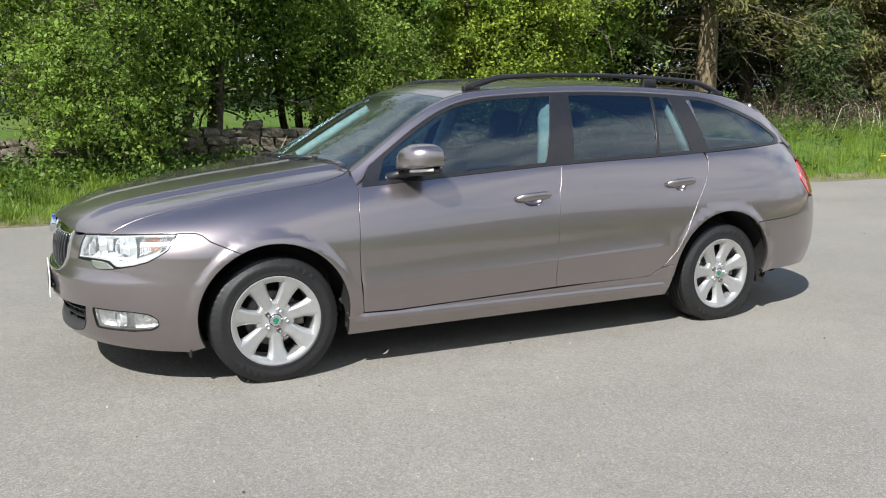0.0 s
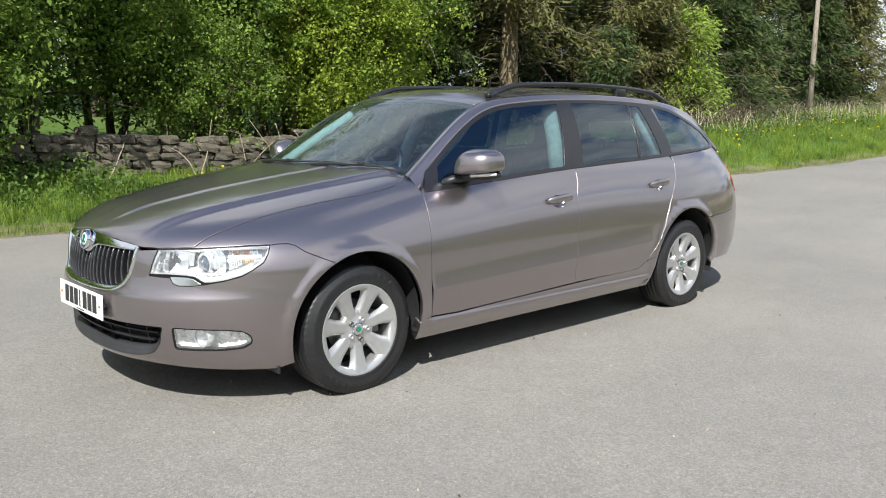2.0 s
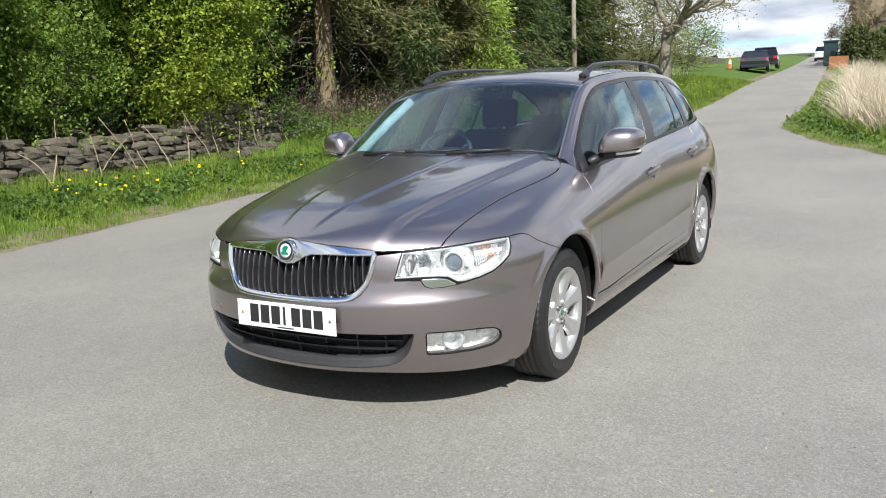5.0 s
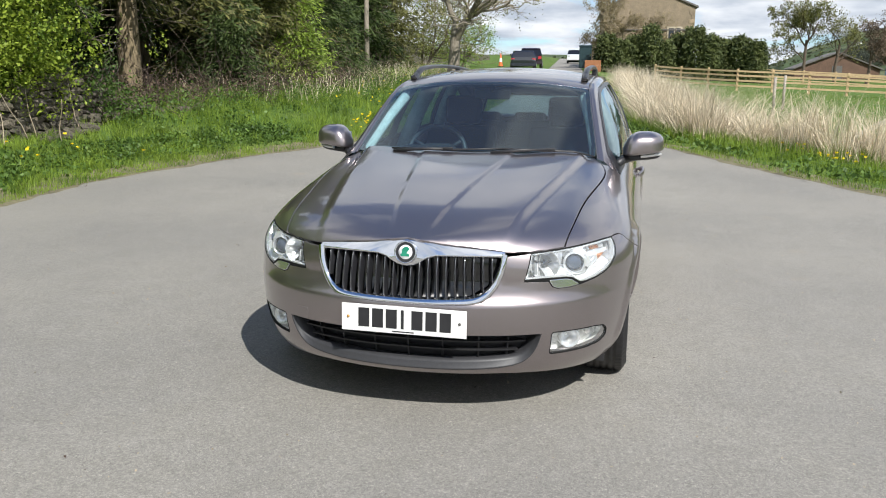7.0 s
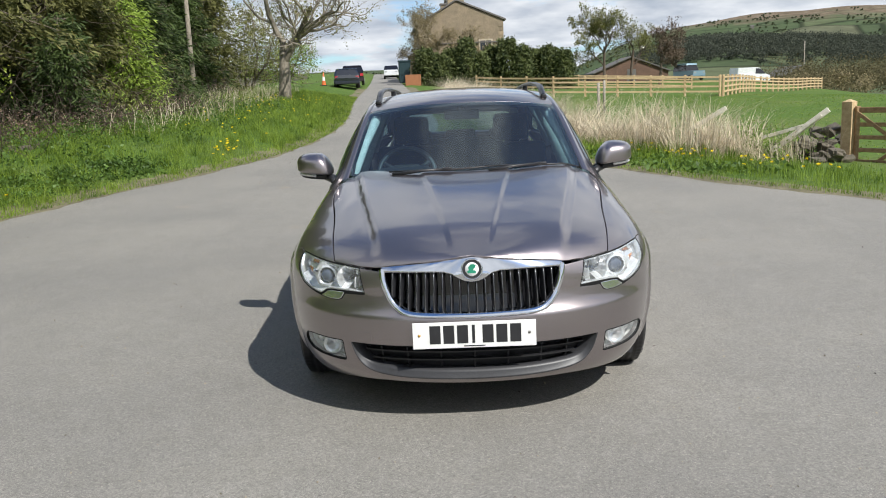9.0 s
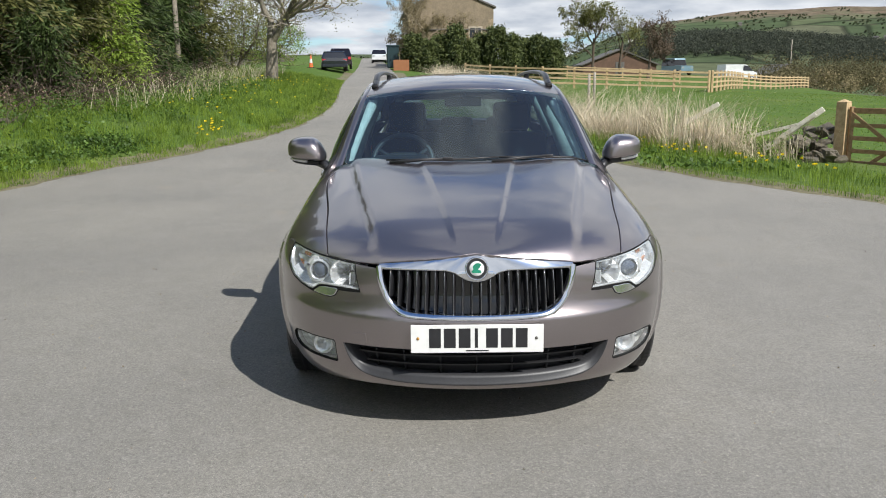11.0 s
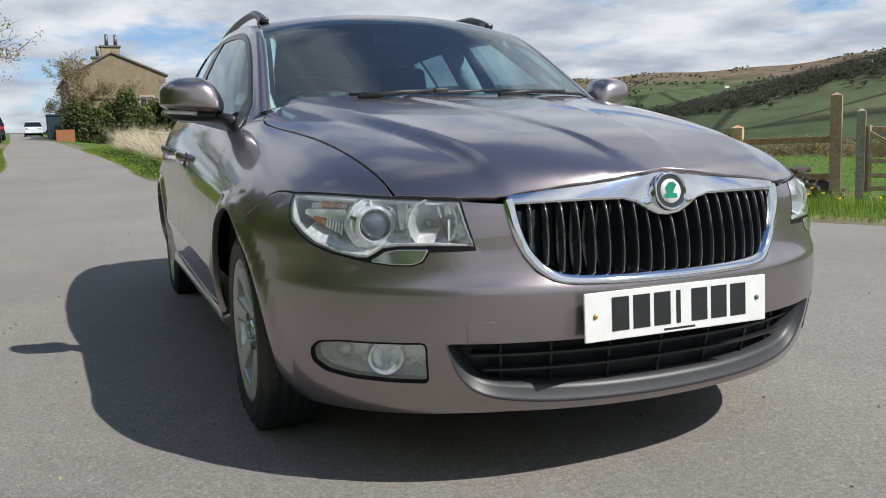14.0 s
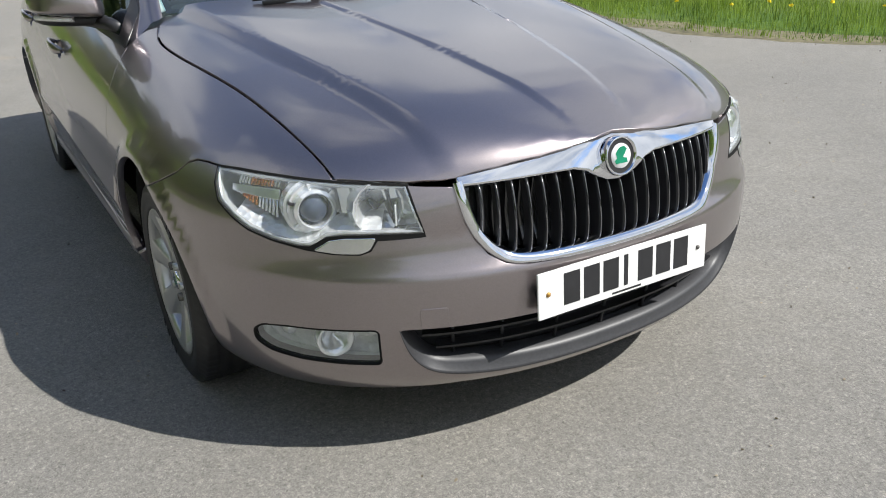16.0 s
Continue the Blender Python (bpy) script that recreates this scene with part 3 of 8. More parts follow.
place("valance", mesh_of("valance", verts, faces), GREY_PLASTIC, intake, "dark grey plastic lip round the intake")

# -- upper grille
grille = tagged(place("radiator_grille", panel_mesh("radiator_grille", mirror_loop([(0, 0.51), (0.26, 0.528), (0.36, 0.58), (0.385, 0.62), (0.40, 0.70), (0, 0.73)]), nose_in(0.055), 0.04, depth=0), GLOSS_BLACK, car), "black radiator grille with upright slats")


def grille_low(w):
    w = abs(w)
    return float(np.interp(w, [0, 0.15, 0.255, 0.30, 0.335, 0.363, 0.383, 0.40], [0.522, 0.524, 0.528, 0.537, 0.557, 0.59, 0.63, 0.68]))


for k in range(-10, 11):
    w = 0.0185 + k * 0.0365
    lo, hi = grille_low(w), 0.698 - (0.052 * max(0, 1 - abs(w) / 0.09))
    if abs(w) > 0.375:
        continue
    verts, faces = [], []
    n = 8
    for i in range(n + 1):
        z = lo + (hi - lo) * i / n
        for dw, d in ((-0.0048, 0.05), (-0.0042, 0.013), (-0.0024, 0.010), (0.0024, 0.010), (0.0042, 0.013), (0.0048, 0.05)):
            p0, p1 = nose_in(d)(np.array(w + dw), np.array(lo)), nose_in(d)(np.array(w + dw), np.array(hi))
            bow = 0.022 * 4 * (i / n) * (1 - i / n) * (hi - lo) / 0.17 - 0.004 * (i in (0, n))
            verts.append(p0 + (p1 - p0) * i / n + np.array([-bow * 0.5, 0, 0]))
    for i in range(n):
        for q in range(5):
            faces.append((i * 6 + q, i * 6 + q + 1, i * 6 + 7 + q, i * 6 + 6 + q))
    faces += [(0, 1, 2, 3, 4, 5), tuple(n * 6 + q for q in (5, 4, 3, 2, 1, 0))]
    slat = place("slat", mesh_of("slat", verts, faces, False), SLAT_BLACK, grille)
    # a thin bright line along the slat's front
    edge = [(Vector(verts[i * 6 + 2]) + Vector(verts[i * 6 + 3])) / 2 - Vector((0.0006, 0, 0)) for i in range(n + 1)]
    place("slat_edge", mesh_of("slat_edge", *tube(edge, 0.0017, 6)), SLAT_EDGE, slat, "bright front edge of a slat")


def band_mesh(points, half, bulge, n_each=6):
    """A rounded strip on the fascia along (w, z) points."""
    pts = []
    for a, b in zip(points, points[1:]):
        pts += [Vector(a).lerp(Vector(b), k / n_each) for k in range(n_each)]
    pts.append(Vector(points[-1]))
    for _ in range(6):
        pts = [pts[0]] + [(pts[i - 1] + pts[i] * 2 + pts[i + 1]) / 4 for i in range(1, len(pts) - 1)] + [pts[-1]]
    verts, faces = [], []
    prof = [(-1, -0.004), (-1, 0.3), (-0.6, 0.8), (0, 1), (0.6, 0.8), (1, 0.3), (1, -0.004)]
    for i, p in enumerate(pts):
        t = (pts[min(i + 1, len(pts) - 1)] - pts[max(i - 1, 0)]).normalized()
        nn = Vector((-t.y, t.x))
        for s, h in prof:
            q = p + nn * s * half
            verts.append(nose_in(-bulge * h if h > 0 else 0.02)(np.array(q.x), np.array(q.y)))
    m = len(prof)
    for i in range(len(pts) - 1):
        for k in range(m - 1):
            faces.append((i * m + k, i * m + k + 1, (i + 1) * m + k + 1, (i + 1) * m + k))
    return mesh_of("band", verts, faces)


frame_line = [(a, b) for a, b in GRILLE_SIDE]
frame_line = [(-a, b) for a, b in frame_line] + frame_line[-2::-1]
place("grille_surround", band_mesh([(a * 0.982, b + 0.009) for a, b in frame_line], 0.0115, 0.008), CHROME, grille, "chrome grille surround")
bar_top = [(0.392, 0.712), (0.30, 0.722), (0.20, 0.731), (0.134, 0.738), (0.095, 0.746), (0.06, 0.756), (0.03, 0.762), (0, 0.764)]
bar_low = [(0, 0.656), (0.03, 0.660), (0.055, 0.672), (0.085, 0.690), (0.12, 0.699), (0.20, 0.700), (0.39, 0.698)]
BAR = bar_low + bar_top[:-1] + [(-a, b) for a, b in bar_top[::-1]][:-1] + [(-a, b) for a, b in bar_low[::-1]][:-1]
def bar_face(w, z):
    """The fascia leant back a little, for the chrome bar."""
    p = nose(w, z)
    p[..., 0] += 0.34 * np.clip(np.asarray(z) - 0.685, 0, None)
    return p


chrome_bar = place("chrome_bar", panel_mesh("chrome_bar", bar_low + bar_top + [(-a, b) for a, b in bar_top[-2::-1]] + [(-a, b) for a, b in bar_low[:0:-1]], bar_face, 0.016, offset=0.008, depth=0.02, roll=0.006, gap=0.002), CHROME, grille, "polished chrome bar over the grille")

# -- badge
badge = place("badge", mesh_of("badge", *lathe([(0.0, -0.010), (0.040, -0.010), (0.0405, -0.014), (0.0435, -0.016), (0.046, -0.013), (0.0465, 0.004)], 40, "x")), CHROME, car, "round chrome badge with a green emblem", pose(-0.897, 0, 0.709, 0, 9, 0))
place("badge_ring", mesh_of("badge_ring", *lathe([(0.0, -0.0108), (0.0395, -0.0108)], 40, "x")), PLATE_BLACK, badge)
place("badge_field", mesh_of("badge_field", *lathe([(0.0, -0.0122), (0.0285, -0.0122), (0.0288, -0.0108)], 32, "x")), WHITE_ENAMEL, badge)
place("badge_emblem", mesh_of("badge_emblem", [(-0.0132, y, z) for y, z in ((0.017, -0.017), (-0.017, -0.017), (-0.016, -0.007), (-0.005, -0.004), (-0.018, 0.014), (-0.008, 0.022), (0.005, 0.020), (0.016, 0.008), (0.013, -0.004), (0.021, -0.009))], [tuple(range(10))], False), GREEN_ENAMEL, badge)

# -- number plate, with plain bars
plate = place("number_plate", bpy.data.meshes.new("number_plate"), None, car, "white number plate with black bars")
bm = box_bm((-0.003, -0.26, -0.0565), (0.003, 0.26, 0.0565), 0.0025, 2)
bm.to_mesh(plate.data)
bm.free()
plate.data.materials.append(PLATE_WHITE)
plate.matrix_basis = pose(-0.9385, 0, 0.437, 0, 1.5, 0)
place("plate_backing", mesh_of("plate_backing", *tube([(0.012, -0.25, 0), (0.012, 0.25, 0)], 0.012, 6)), BLACK_PLASTIC, plate)
for y in (0.165, 0.107, 0.049, 0.003, -0.058, -0.116, -0.174):
    wide = 0.012 if abs(y - 0.003) < 1e-6 else 0.046
    part("bar", box_bm((-0.0042, y - wide / 2, -0.036), (-0.0030, y + wide / 2, 0.042), 0.0), PLATE_BLACK, plate, shade=False)
part("bar", box_bm((-0.0036, -0.045, -0.0505), (-0.0030, 0.045, -0.0455)), PLATE_BLACK, plate, shade=False)
for y, mt, nm in ((0.232, RUST_BRASS, "brass plate screw"), (-0.232, STEEL_DARK, "dark plate screw")):
    place("screw", mesh_of("screw", *lathe([(0, -0.004), (0.004, -0.0038), (0.0062, -0.001), (0.0062, 0.001)], 14, "x")), mt, plate, nm, pose(-0.003, y, 0.002))

# -- lamps, wings, doors, quarter panels: once for each side
LENS_LOW = [(0.965, 0.695), (0.945, 0.66), (0.90, 0.629), (0.86, 0.607), (0.80, 0.589), (0.74, 0.5785), (0.712, 0.578), (0.694, 0.587), (0.674, 0.600), (0.64, 0.6045), (0.56, 0.6055), (0.468, 0.603)]
LOBE = rounded([(0.702, 0.5725), (0.655, 0.5668), (0.605, 0.566), (0.585, 0.574), (0.571, 0.5985), (0.638, 0.5985), (0.668, 0.5935), (0.688, 0.580)], 0.006)
LENS = [(0.973, 0.729)] + LENS_LOW + [(0.502, 0.708), (0.57, 0.7125), (0.655, 0.717), (0.80, 0.725), (0.90, 0.729)]
LAMP = [(0.973, 0.729)] + LAMP_LOW + [(0.502, 0.708), (0.57, 0.7125), (0.655, 0.717), (0.80, 0.725), (0.90, 0.729)]
gap_line = spline((-0.684, 0.608), (-0.54, 0.629), (-0.3, 0.652), (0.0, 0.695), (0.2, 0.718), (0.33, 0.712), (0.40, 0.69))


def hood_front(y, z):
    lo, hi = -0.892, -0.3
    for _ in range(40):
        m = (lo + hi) / 2
        lo, hi = (m, hi) if hood(m, y)[2] < z else (lo, m)
    return lo


def side_name(s):
    return "left" if s < 0 else "right"


for s in (-1, 1):
    nose_s = lambda w, z, s=s: nose(w * s, z)
    lamp = tagged(place("headlight", panel_mesh("headlight", [(a * s, b) for a, b in inset(LAMP, -0.004)], nose_in(0.085), 0.03, depth=0), LAMP_DEEP, car), "clear headlamp with chrome reflector and projector")
    # side walls between lens and reflector
    ring = dense(LAMP, 0.02)
    verts = [nose_in(0.004)(np.array(a * s), np.array(b)) for a, b in ring] + [nose_in(0.085)(np.array(a * s), np.array(b)) for a, b in ring]
    n = len(ring)
    place("lamp_housing", mesh_of("lamp_housing", verts, [(i, (i + 1) % n, n + (i + 1) % n, n + i) for i in range(n)]), REFLECTOR, lamp)
    place("lens", panel_mesh("lens", [(a * s, b) for a, b in LENS], nose, 0.03, gap=0.002, depth=0.0), LAMP_GLASS, lamp).visible_shadow = False
    place("gasket", panel_mesh("gasket", [(a * s, b) for a, b in inset(LAMP, -0.001)], nose, 0.02, gap=0, depth=0.012, offset=0.0012, holes=[[(a * s, b) for a, b in inset(LENS, 0.0012)], [(a * s, b) for a, b in inset(LOBE, 0.003)]]), SEAL, lamp, "thin black rubber gasket")
    place("bezel", panel_mesh("bezel", [(a * s, b) for a, b in inset(LENS, 0.002)], nose_in(0.005), 0.02, gap=0, depth=0.02, holes=[[(a * s, b) for a, b in inset(LENS, 0.007)]]), REFLECTOR, lamp, "bright inner rim")
    # chrome floor sloping back from the lower edge
    low_edge = [q for q in LENS_LOW if 0.50 < q[0] < 0.93]
    verts = []
    for a, b in low_edge:
        verts += [nose_in(0.012)(np.array(a * s), np.array(b + 0.008)), nose_in(0.05)(np.array(a * s), np.array(b + 0.030)), nose_in(0.083)(np.array(a * s), np.array(b + 0.036))]
    place("lamp_floor", mesh_of("lamp_floor", verts, [(3 * i + k, 3 * i + k + 1, 3 * i + 4 + k, 3 * i + 3 + k) for i in range(len(low_edge) - 1) for k in (0, 1)]), LAMP_DEEP, lamp)
    # projector unit
    pw, pz = 0.722, 0.652
    c = nose_in(0.05)(np.array(pw * s), np.array(pz))
    m = look(Vector(c), Vector(c) + Vector((-1, 0.18 * s, 0.02))) @ pose(0, 0, 0, -90)
    unit = place("projector", mesh_of("projector", *lathe([(0.034, 0.010), (0.037, 0.032), (0.040, 0.035), (0.047, 0.032), (0.049, 0.018), (0.053, 0.016), (0.058, 0.016), (0.060, 0.004), (0.066, 0.002), (0.068, -0.03)], 36), False), REFLECTOR, lamp, "chrome projector ring", m)
    place("projector_lens", mesh_of("projector_lens", *lathe([(0.0, 0.038), (0.013, 0.0365), (0.024, 0.031), (0.033, 0.021), (0.034, 0.0)], 28)), LENS_DARK, lamp, "", m)
    for k in range(15):
        a = math.radians(-62 + 124 * k / 14)
        part("ring_tooth", box_bm((-0.0025, -0.010, -0.004), (0.0025, 0.012, 0.004), 0.0), REFLECTOR if k % 2 else GREY_PLASTIC, lamp, shade=False, m=m @ Matrix.Translation((-s * 0.076 * math.cos(a), 0.004, 0.076 * math.sin(a))) @ pose(0, 0, 0, 0, math.degrees(a) * s, 0))
    for k in range(6):
        a = math.radians(60 * k + 22)
        part("ring_bracket", box_bm((-0.004, -0.006, -0.010), (0.004, 0.010, 0.010), 0.002), GREY_PLASTIC if k % 3 == 0 else REFLECTOR, lamp, shade=False, m=m @ Matrix.Translation((0.050 * math.cos(a), 0.014, 0.050 * math.sin(a))) @ pose(0, 0, 0, 0, -math.degrees(a) + 90, 0))
    c2 = nose_in(0.05)(np.array(0.578 * s), np.array(0.655))
    m2 = look(Vector(c2), Vector(c2) + Vector((-1, 0.12 * s, 0))) @ pose(0, 0, 0, -90)
    bowl = place("main_beam_bowl", mesh_of("main_beam_bowl", *lathe([(0.010, -0.030), (0.024, -0.016), (0.040, 0.002), (0.056, 0.022), (0.060, 0.024), (0.063, -0.01)], 15), False), REFLECTOR, lamp, "", m2)
    place("bulb", mesh_of("bulb", *lathe([(0.0, 0.012), (0.006, 0.010), (0.009, 0.0), (0.010, -0.03)], 14)), LENS_DARK, lamp, "", m2)
    part("bulb_shield", box_bm((-0.030, -0.004, -0.004), (0.004, 0.012, 0.004), 0.002), GREY_PLASTIC, lamp, m=m2 @ pose(0, 0, 0, 0, 35, 0))
    part("bowl_divider", box_bm((-0.004, -0.02, -0.058), (0.004, 0.022, 0.058), 0.002), GREY_PLASTIC, lamp, m=m2 @ pose(-s * 0.030, 0, 0, 0, 10 * s, 0))
    # bright plates added at odds round the main beam, to imitate broken reflections
    for w, z, tilt, lean, hi in ((0.640, 0.672, 28, 8, 0.030), (0.622, 0.628, -24, -12, 0.024), (0.545, 0.690, 35, 16, 0.020), (0.530, 0.640, -30, 6, 0.024)):
        cb = nose_in(0.035)(np.array(w * s), np.array(z))
        part("reflector_blade", box_bm((-0.002, -0.017, -hi), (0.002, 0.017, hi), 0.0015, 1), REFLECTOR if z > 0.65 else LAMP_DEEP, lamp, shade=False, m=Matrix.Translation(cb) @ pose(0, 0, 0, lean, 0, tilt * s + 90))
    cs = nose_in(0.03)(np.array(0.612 * s), np.array(0.694))
    ms = look(Vector(cs), Vector(cs) + Vector((-1, 0.15 * s, 0.1))) @ pose(0, 0, 0, -90)
    place("side_bulb_ring", mesh_of("side_bulb_ring", *lathe([(0.006, -0.01), (0.008, 0.006), (0.012, 0.008), (0.015, 0.004), (0.015, -0.02)], 18)), REFLECTOR, lamp, "", ms)
    place("side_bulb", mesh_of("side_bulb", *lathe([(0.0, 0.006), (0.005, 0.004), (0.0065, -0.008)], 12)), LENS_DARK, lamp, "", ms)
    # two rows of fine flutes over the indicator, with a smooth band between;
    # some coloured amber to paint in the bulb's reflection
    for k in range(13):
        w = (0.805 + k * 0.0095) * s
        for z0, z1 in ((0.628 + 0.0035 * k, 0.664 + 0.001 * k), (0.690, 0.716)):
            v, f = tube([nose_in(0.040)(np.array(w), np.array(zz)) for zz in (z0, z1)], 0.0036, 5)
            place("reflector_flute", mesh_of("reflector_flute", v, f), AMBER_REFLECTION if (z1 > 0.71 and 2 <= k <= 8) or (z1 < 0.69 and 6 <= k <= 10) else REFLECTOR, lamp)
    place("indicator_band", panel_mesh("indicator_band", [(w * s, z) for w, z in ((0.80, 0.667), (0.935, 0.676), (0.938, 0.688), (0.80, 0.687))], nose_in(0.035), 0.03, gap=0, depth=0.01), REFLECTOR, lamp)
    v, f = tube([nose_in(0.050)(np.array(w * s), np.array(0.703)) for w in (0.862, 0.885, 0.905)], 0.009, 10)
    place("indicator_bulb", mesh_of("indicator_bulb", v, f), AMBER, lamp, "amber indicator bulb")
    place("washer_cap", panel_mesh("washer_cap", [(a * s, b) for a, b in LOBE], nose, 0.012, offset=0.004, depth=0.012, gap=0.001, roll=0.004), WASHER_CAP, lamp, "silvery washer cap")
    # fog lamp
    fog = tagged(place("fog_light", panel_mesh("fog_light", [(a * s, b) for a, b in inset(FOG, -0.006)], nose_in(0.06), 0.03, depth=0), FOG_BACK, car), "clear fog lamp set in the front bumper")
    ring = dense(FOG, 0.02)
    n = len(ring)
    verts = [nose_in(0.008)(np.array(a * s), np.array(b)) for a, b in ring] + [nose_in(0.06)(np.array(a * s), np.array(b)) for a, b in ring]
    place("fog_housing", mesh_of("fog_housing", verts, [(i, (i + 1) % n, n + (i + 1) % n, n + i) for i in range(n)]), FOG_BACK, fog)
    place("fog_lens", panel_mesh("fog_lens", [(a * s, b) for a, b in FOG], nose_in(0.006), 0.03, gap=0.002, depth=0.0), LAMP_GLASS, fog).visible_shadow = False
    place("fog_gasket", panel_mesh("fog_gasket", [(a * s, b) for a, b in inset(FOG, -0.001)], nose, 0.02, gap=0, depth=0.012, offset=0.001, holes=[[(a * s, b) for a, b in inset(FOG, 0.0012)]]), SEAL, fog, "thin black gasket")
    c = nose_in(0.05)(np.array(0.70 * s), np.array(0.338))
    place("fog_bowl", mesh_of("fog_bowl", *lathe([(0.0, -0.01), (0.01, -0.006), (0.028, 0.012), (0.041, 0.028), (0.044, 0.026), (0.046, 0.0)], 24)), REFLECTOR, fog, "", look(Vector(c), Vector(c) + Vector((-1, 0.2 * s, 0))) @ pose(0, 0, 0, -90))
    c = nose_in(0.045)(np.array(0.815 * s), np.array(0.345))
    place("fog_side_bulb", mesh_of("fog_side_bulb", *lathe([(0.0, 0.012), (0.012, 0.008), (0.018, 0.0), (0.018, -0.015)], 18)), FOG_BACK, fog, "", look(Vector(c), Vector(c) + Vector((-1, 0.6 * s, 0))) @ pose(0, 0, 0, -90))

    # front wing
    gap_pts = []
    for x in np.linspace(-0.684, 0.40, 26):
        y = float(gap_line(x))
        p = hood(x, y)
        gap_pts.append((unroll(x, y), float(p[2])))
    wing_loop = [(u - 0.0, z) for u, z in ((-0.448, 0.7285),)] + [(a - WC, b) for a, b in LAMP[-1:-4:-1]] + gap_pts + [(0.430, 0.955), (0.437, 0.912), (0.415, 0.80), (0.402, 0.62), (0.408, 0.48), (0.43, 0.302), (0.425, 0.285), (0.35, 0.285)] + arc(*FR, -3, 116) + [(-0.29, 0.694), (-0.33, 0.722), (-0.36, 0.731), (-0.40, 0.732)]
    place("front_wing", panel_mesh("front_wing", wing_loop, skin, 0.025, s, depth=0.02), PAINT, car)

    # doors
    def crease_pts(x0, x1):
        return [(u_of(x), door_crease(x) + d) for x in np.arange(x0, x1, 0.02) for d in (-0.085, -0.055, -0.025, -0.006, 0.0, 0.006, 0.02, 0.045, 0.075)]

    bel = lambda a, b, n=14: [(u_of(x), float(belt(x)) + 0.004) for x in np.linspace(a, b, n)]
    front_door = [(0.437, 0.912), (0.415, 0.80), (0.402, 0.62), (0.408, 0.48), (0.43, 0.302), (0.60, 0.298), (0.91, 0.308), (1.548, 0.331), (1.536, 0.40), (1.532, 0.484), (1.548, 0.70), (1.558, 0.85), (1.578, 0.90), (1.60, float(belt(1.60)) + 0.004)] + bel(1.58, 0.46)
    cup_at = lambda hx, hz: [(u_of(hx) + 0.060 * math.copysign(abs(math.cos(a)) ** 0.8, math.cos(a)), hz - 0.010 + 0.036 * math.sin(a)) for a in np.linspace(0, 2 * math.pi, 29)[:-1]]
    cup_f, cup_r = cup_at(1.385, 0.825), cup_at(2.40, 0.868)
    door_f = place("front_door", panel_mesh("front_door", front_door, flank, 0.03, s, roll=0.001, gap=0.0022, holes=[cup_f], extra=crease_pts(0.42, 1.53)), PAINT, car)
    rear_edge = [(2.189, 0.339), (2.263, 0.38), (2.33, 0.43), (2.401, 0.495), (2.49, 0.61), (2.587, 0.75), (2.69, 0.865), (2.755, 0.94), (2.785, 0.98), (2.79, float(belt(2.66)) + 0.004)]
    rear_door = [(1.548, 0.331), (1.79, 0.333), (2.10, 0.334)] + rear_edge + bel(2.64, 1.60) + [(1.578, 0.90), (1.558, 0.85), (1.548, 0.70), (1.532, 0.484), (1.536, 0.40)]
    door_r = place("rear_door", panel_mesh("rear_door", rear_door, flank, 0.03, s, holes=[cup_r], extra=crease_pts(1.55, 2.32)), PAINT, car)
    # sill
    place("sill", panel_mesh("sill", [(0.35, 0.285), (0.43, 0.300), (0.60, 0.296), (0.91, 0.306), (1.79, 0.331), (2.189, 0.337), (2.263, 0.378), (2.375, 0.40), (2.372, 0.30), (2.36, 0.205), (0.36, 0.185)], sill_skin, 0.018, s, depth=0.05), PAINT, car)
    # handles, in scooped recesses
    for hx, hz, dr, cup in ((1.385, 0.825, door_f, cup_f), (2.40, 0.868, door_r, cup_r)):
        cu, cz = u_of(hx), hz - 0.008
        verts, faces, m = [], [], len(cup)
        for t, d in ((1.0, 0.0), (0.96, 0.006), (0.85, 0.016), (0.6, 0.024), (0.3, 0.027)):
            for a, b in cup:
                p = flank(np.array(cu + (a - cu) * t), np.array(cz + (b - cz) * t))
                verts.append((p[0], (p[1] - d) * s, p[2]))
        for k in range(4):
            for i in range(m):
                j = (i + 1) % m
                faces.append((k * m + i, k * m + j, k * m + m + j, k * m + m + i))
        faces.append(tuple(4 * m + i for i in range(m)))
        place("handle_cup", mesh_of("handle_cup", verts, faces), PAINT, dr)
        c = skin(cu, hz) * [1, s, 1]
        verts, faces = [], []
        rows = 20
        for i in range(rows + 1):
            t = -1 + 2 * i / rows
            bulge = 0.030 * (1 - abs(t) ** 3.0) + 0.003
            hh = 0.022 * (1 - abs(t) ** 5 * 0.7)
            for k in range(12):
                a = 2 * math.pi * k / 12
                verts.append((t * 0.112, s * (bulge + 0.009 * math.cos(a)), hh * math.sin(a) + 0.010 + 0.008 * t - 0.006 * t * t))
        for i in range(rows):
            for k in range(12):
                j = (k + 1) % 12
                faces.append((i * 12 + k, i * 12 + j, i * 12 + 12 + j, i * 12 + 12 + k))
        faces += [tuple(range(12)), tuple(rows * 12 + k for k in range(11, -1, -1))]
        place("handle", mesh_of("handle", verts, faces), PAINT, dr, "body-coloured bar handle", pose(c[0], c[1], c[2]))
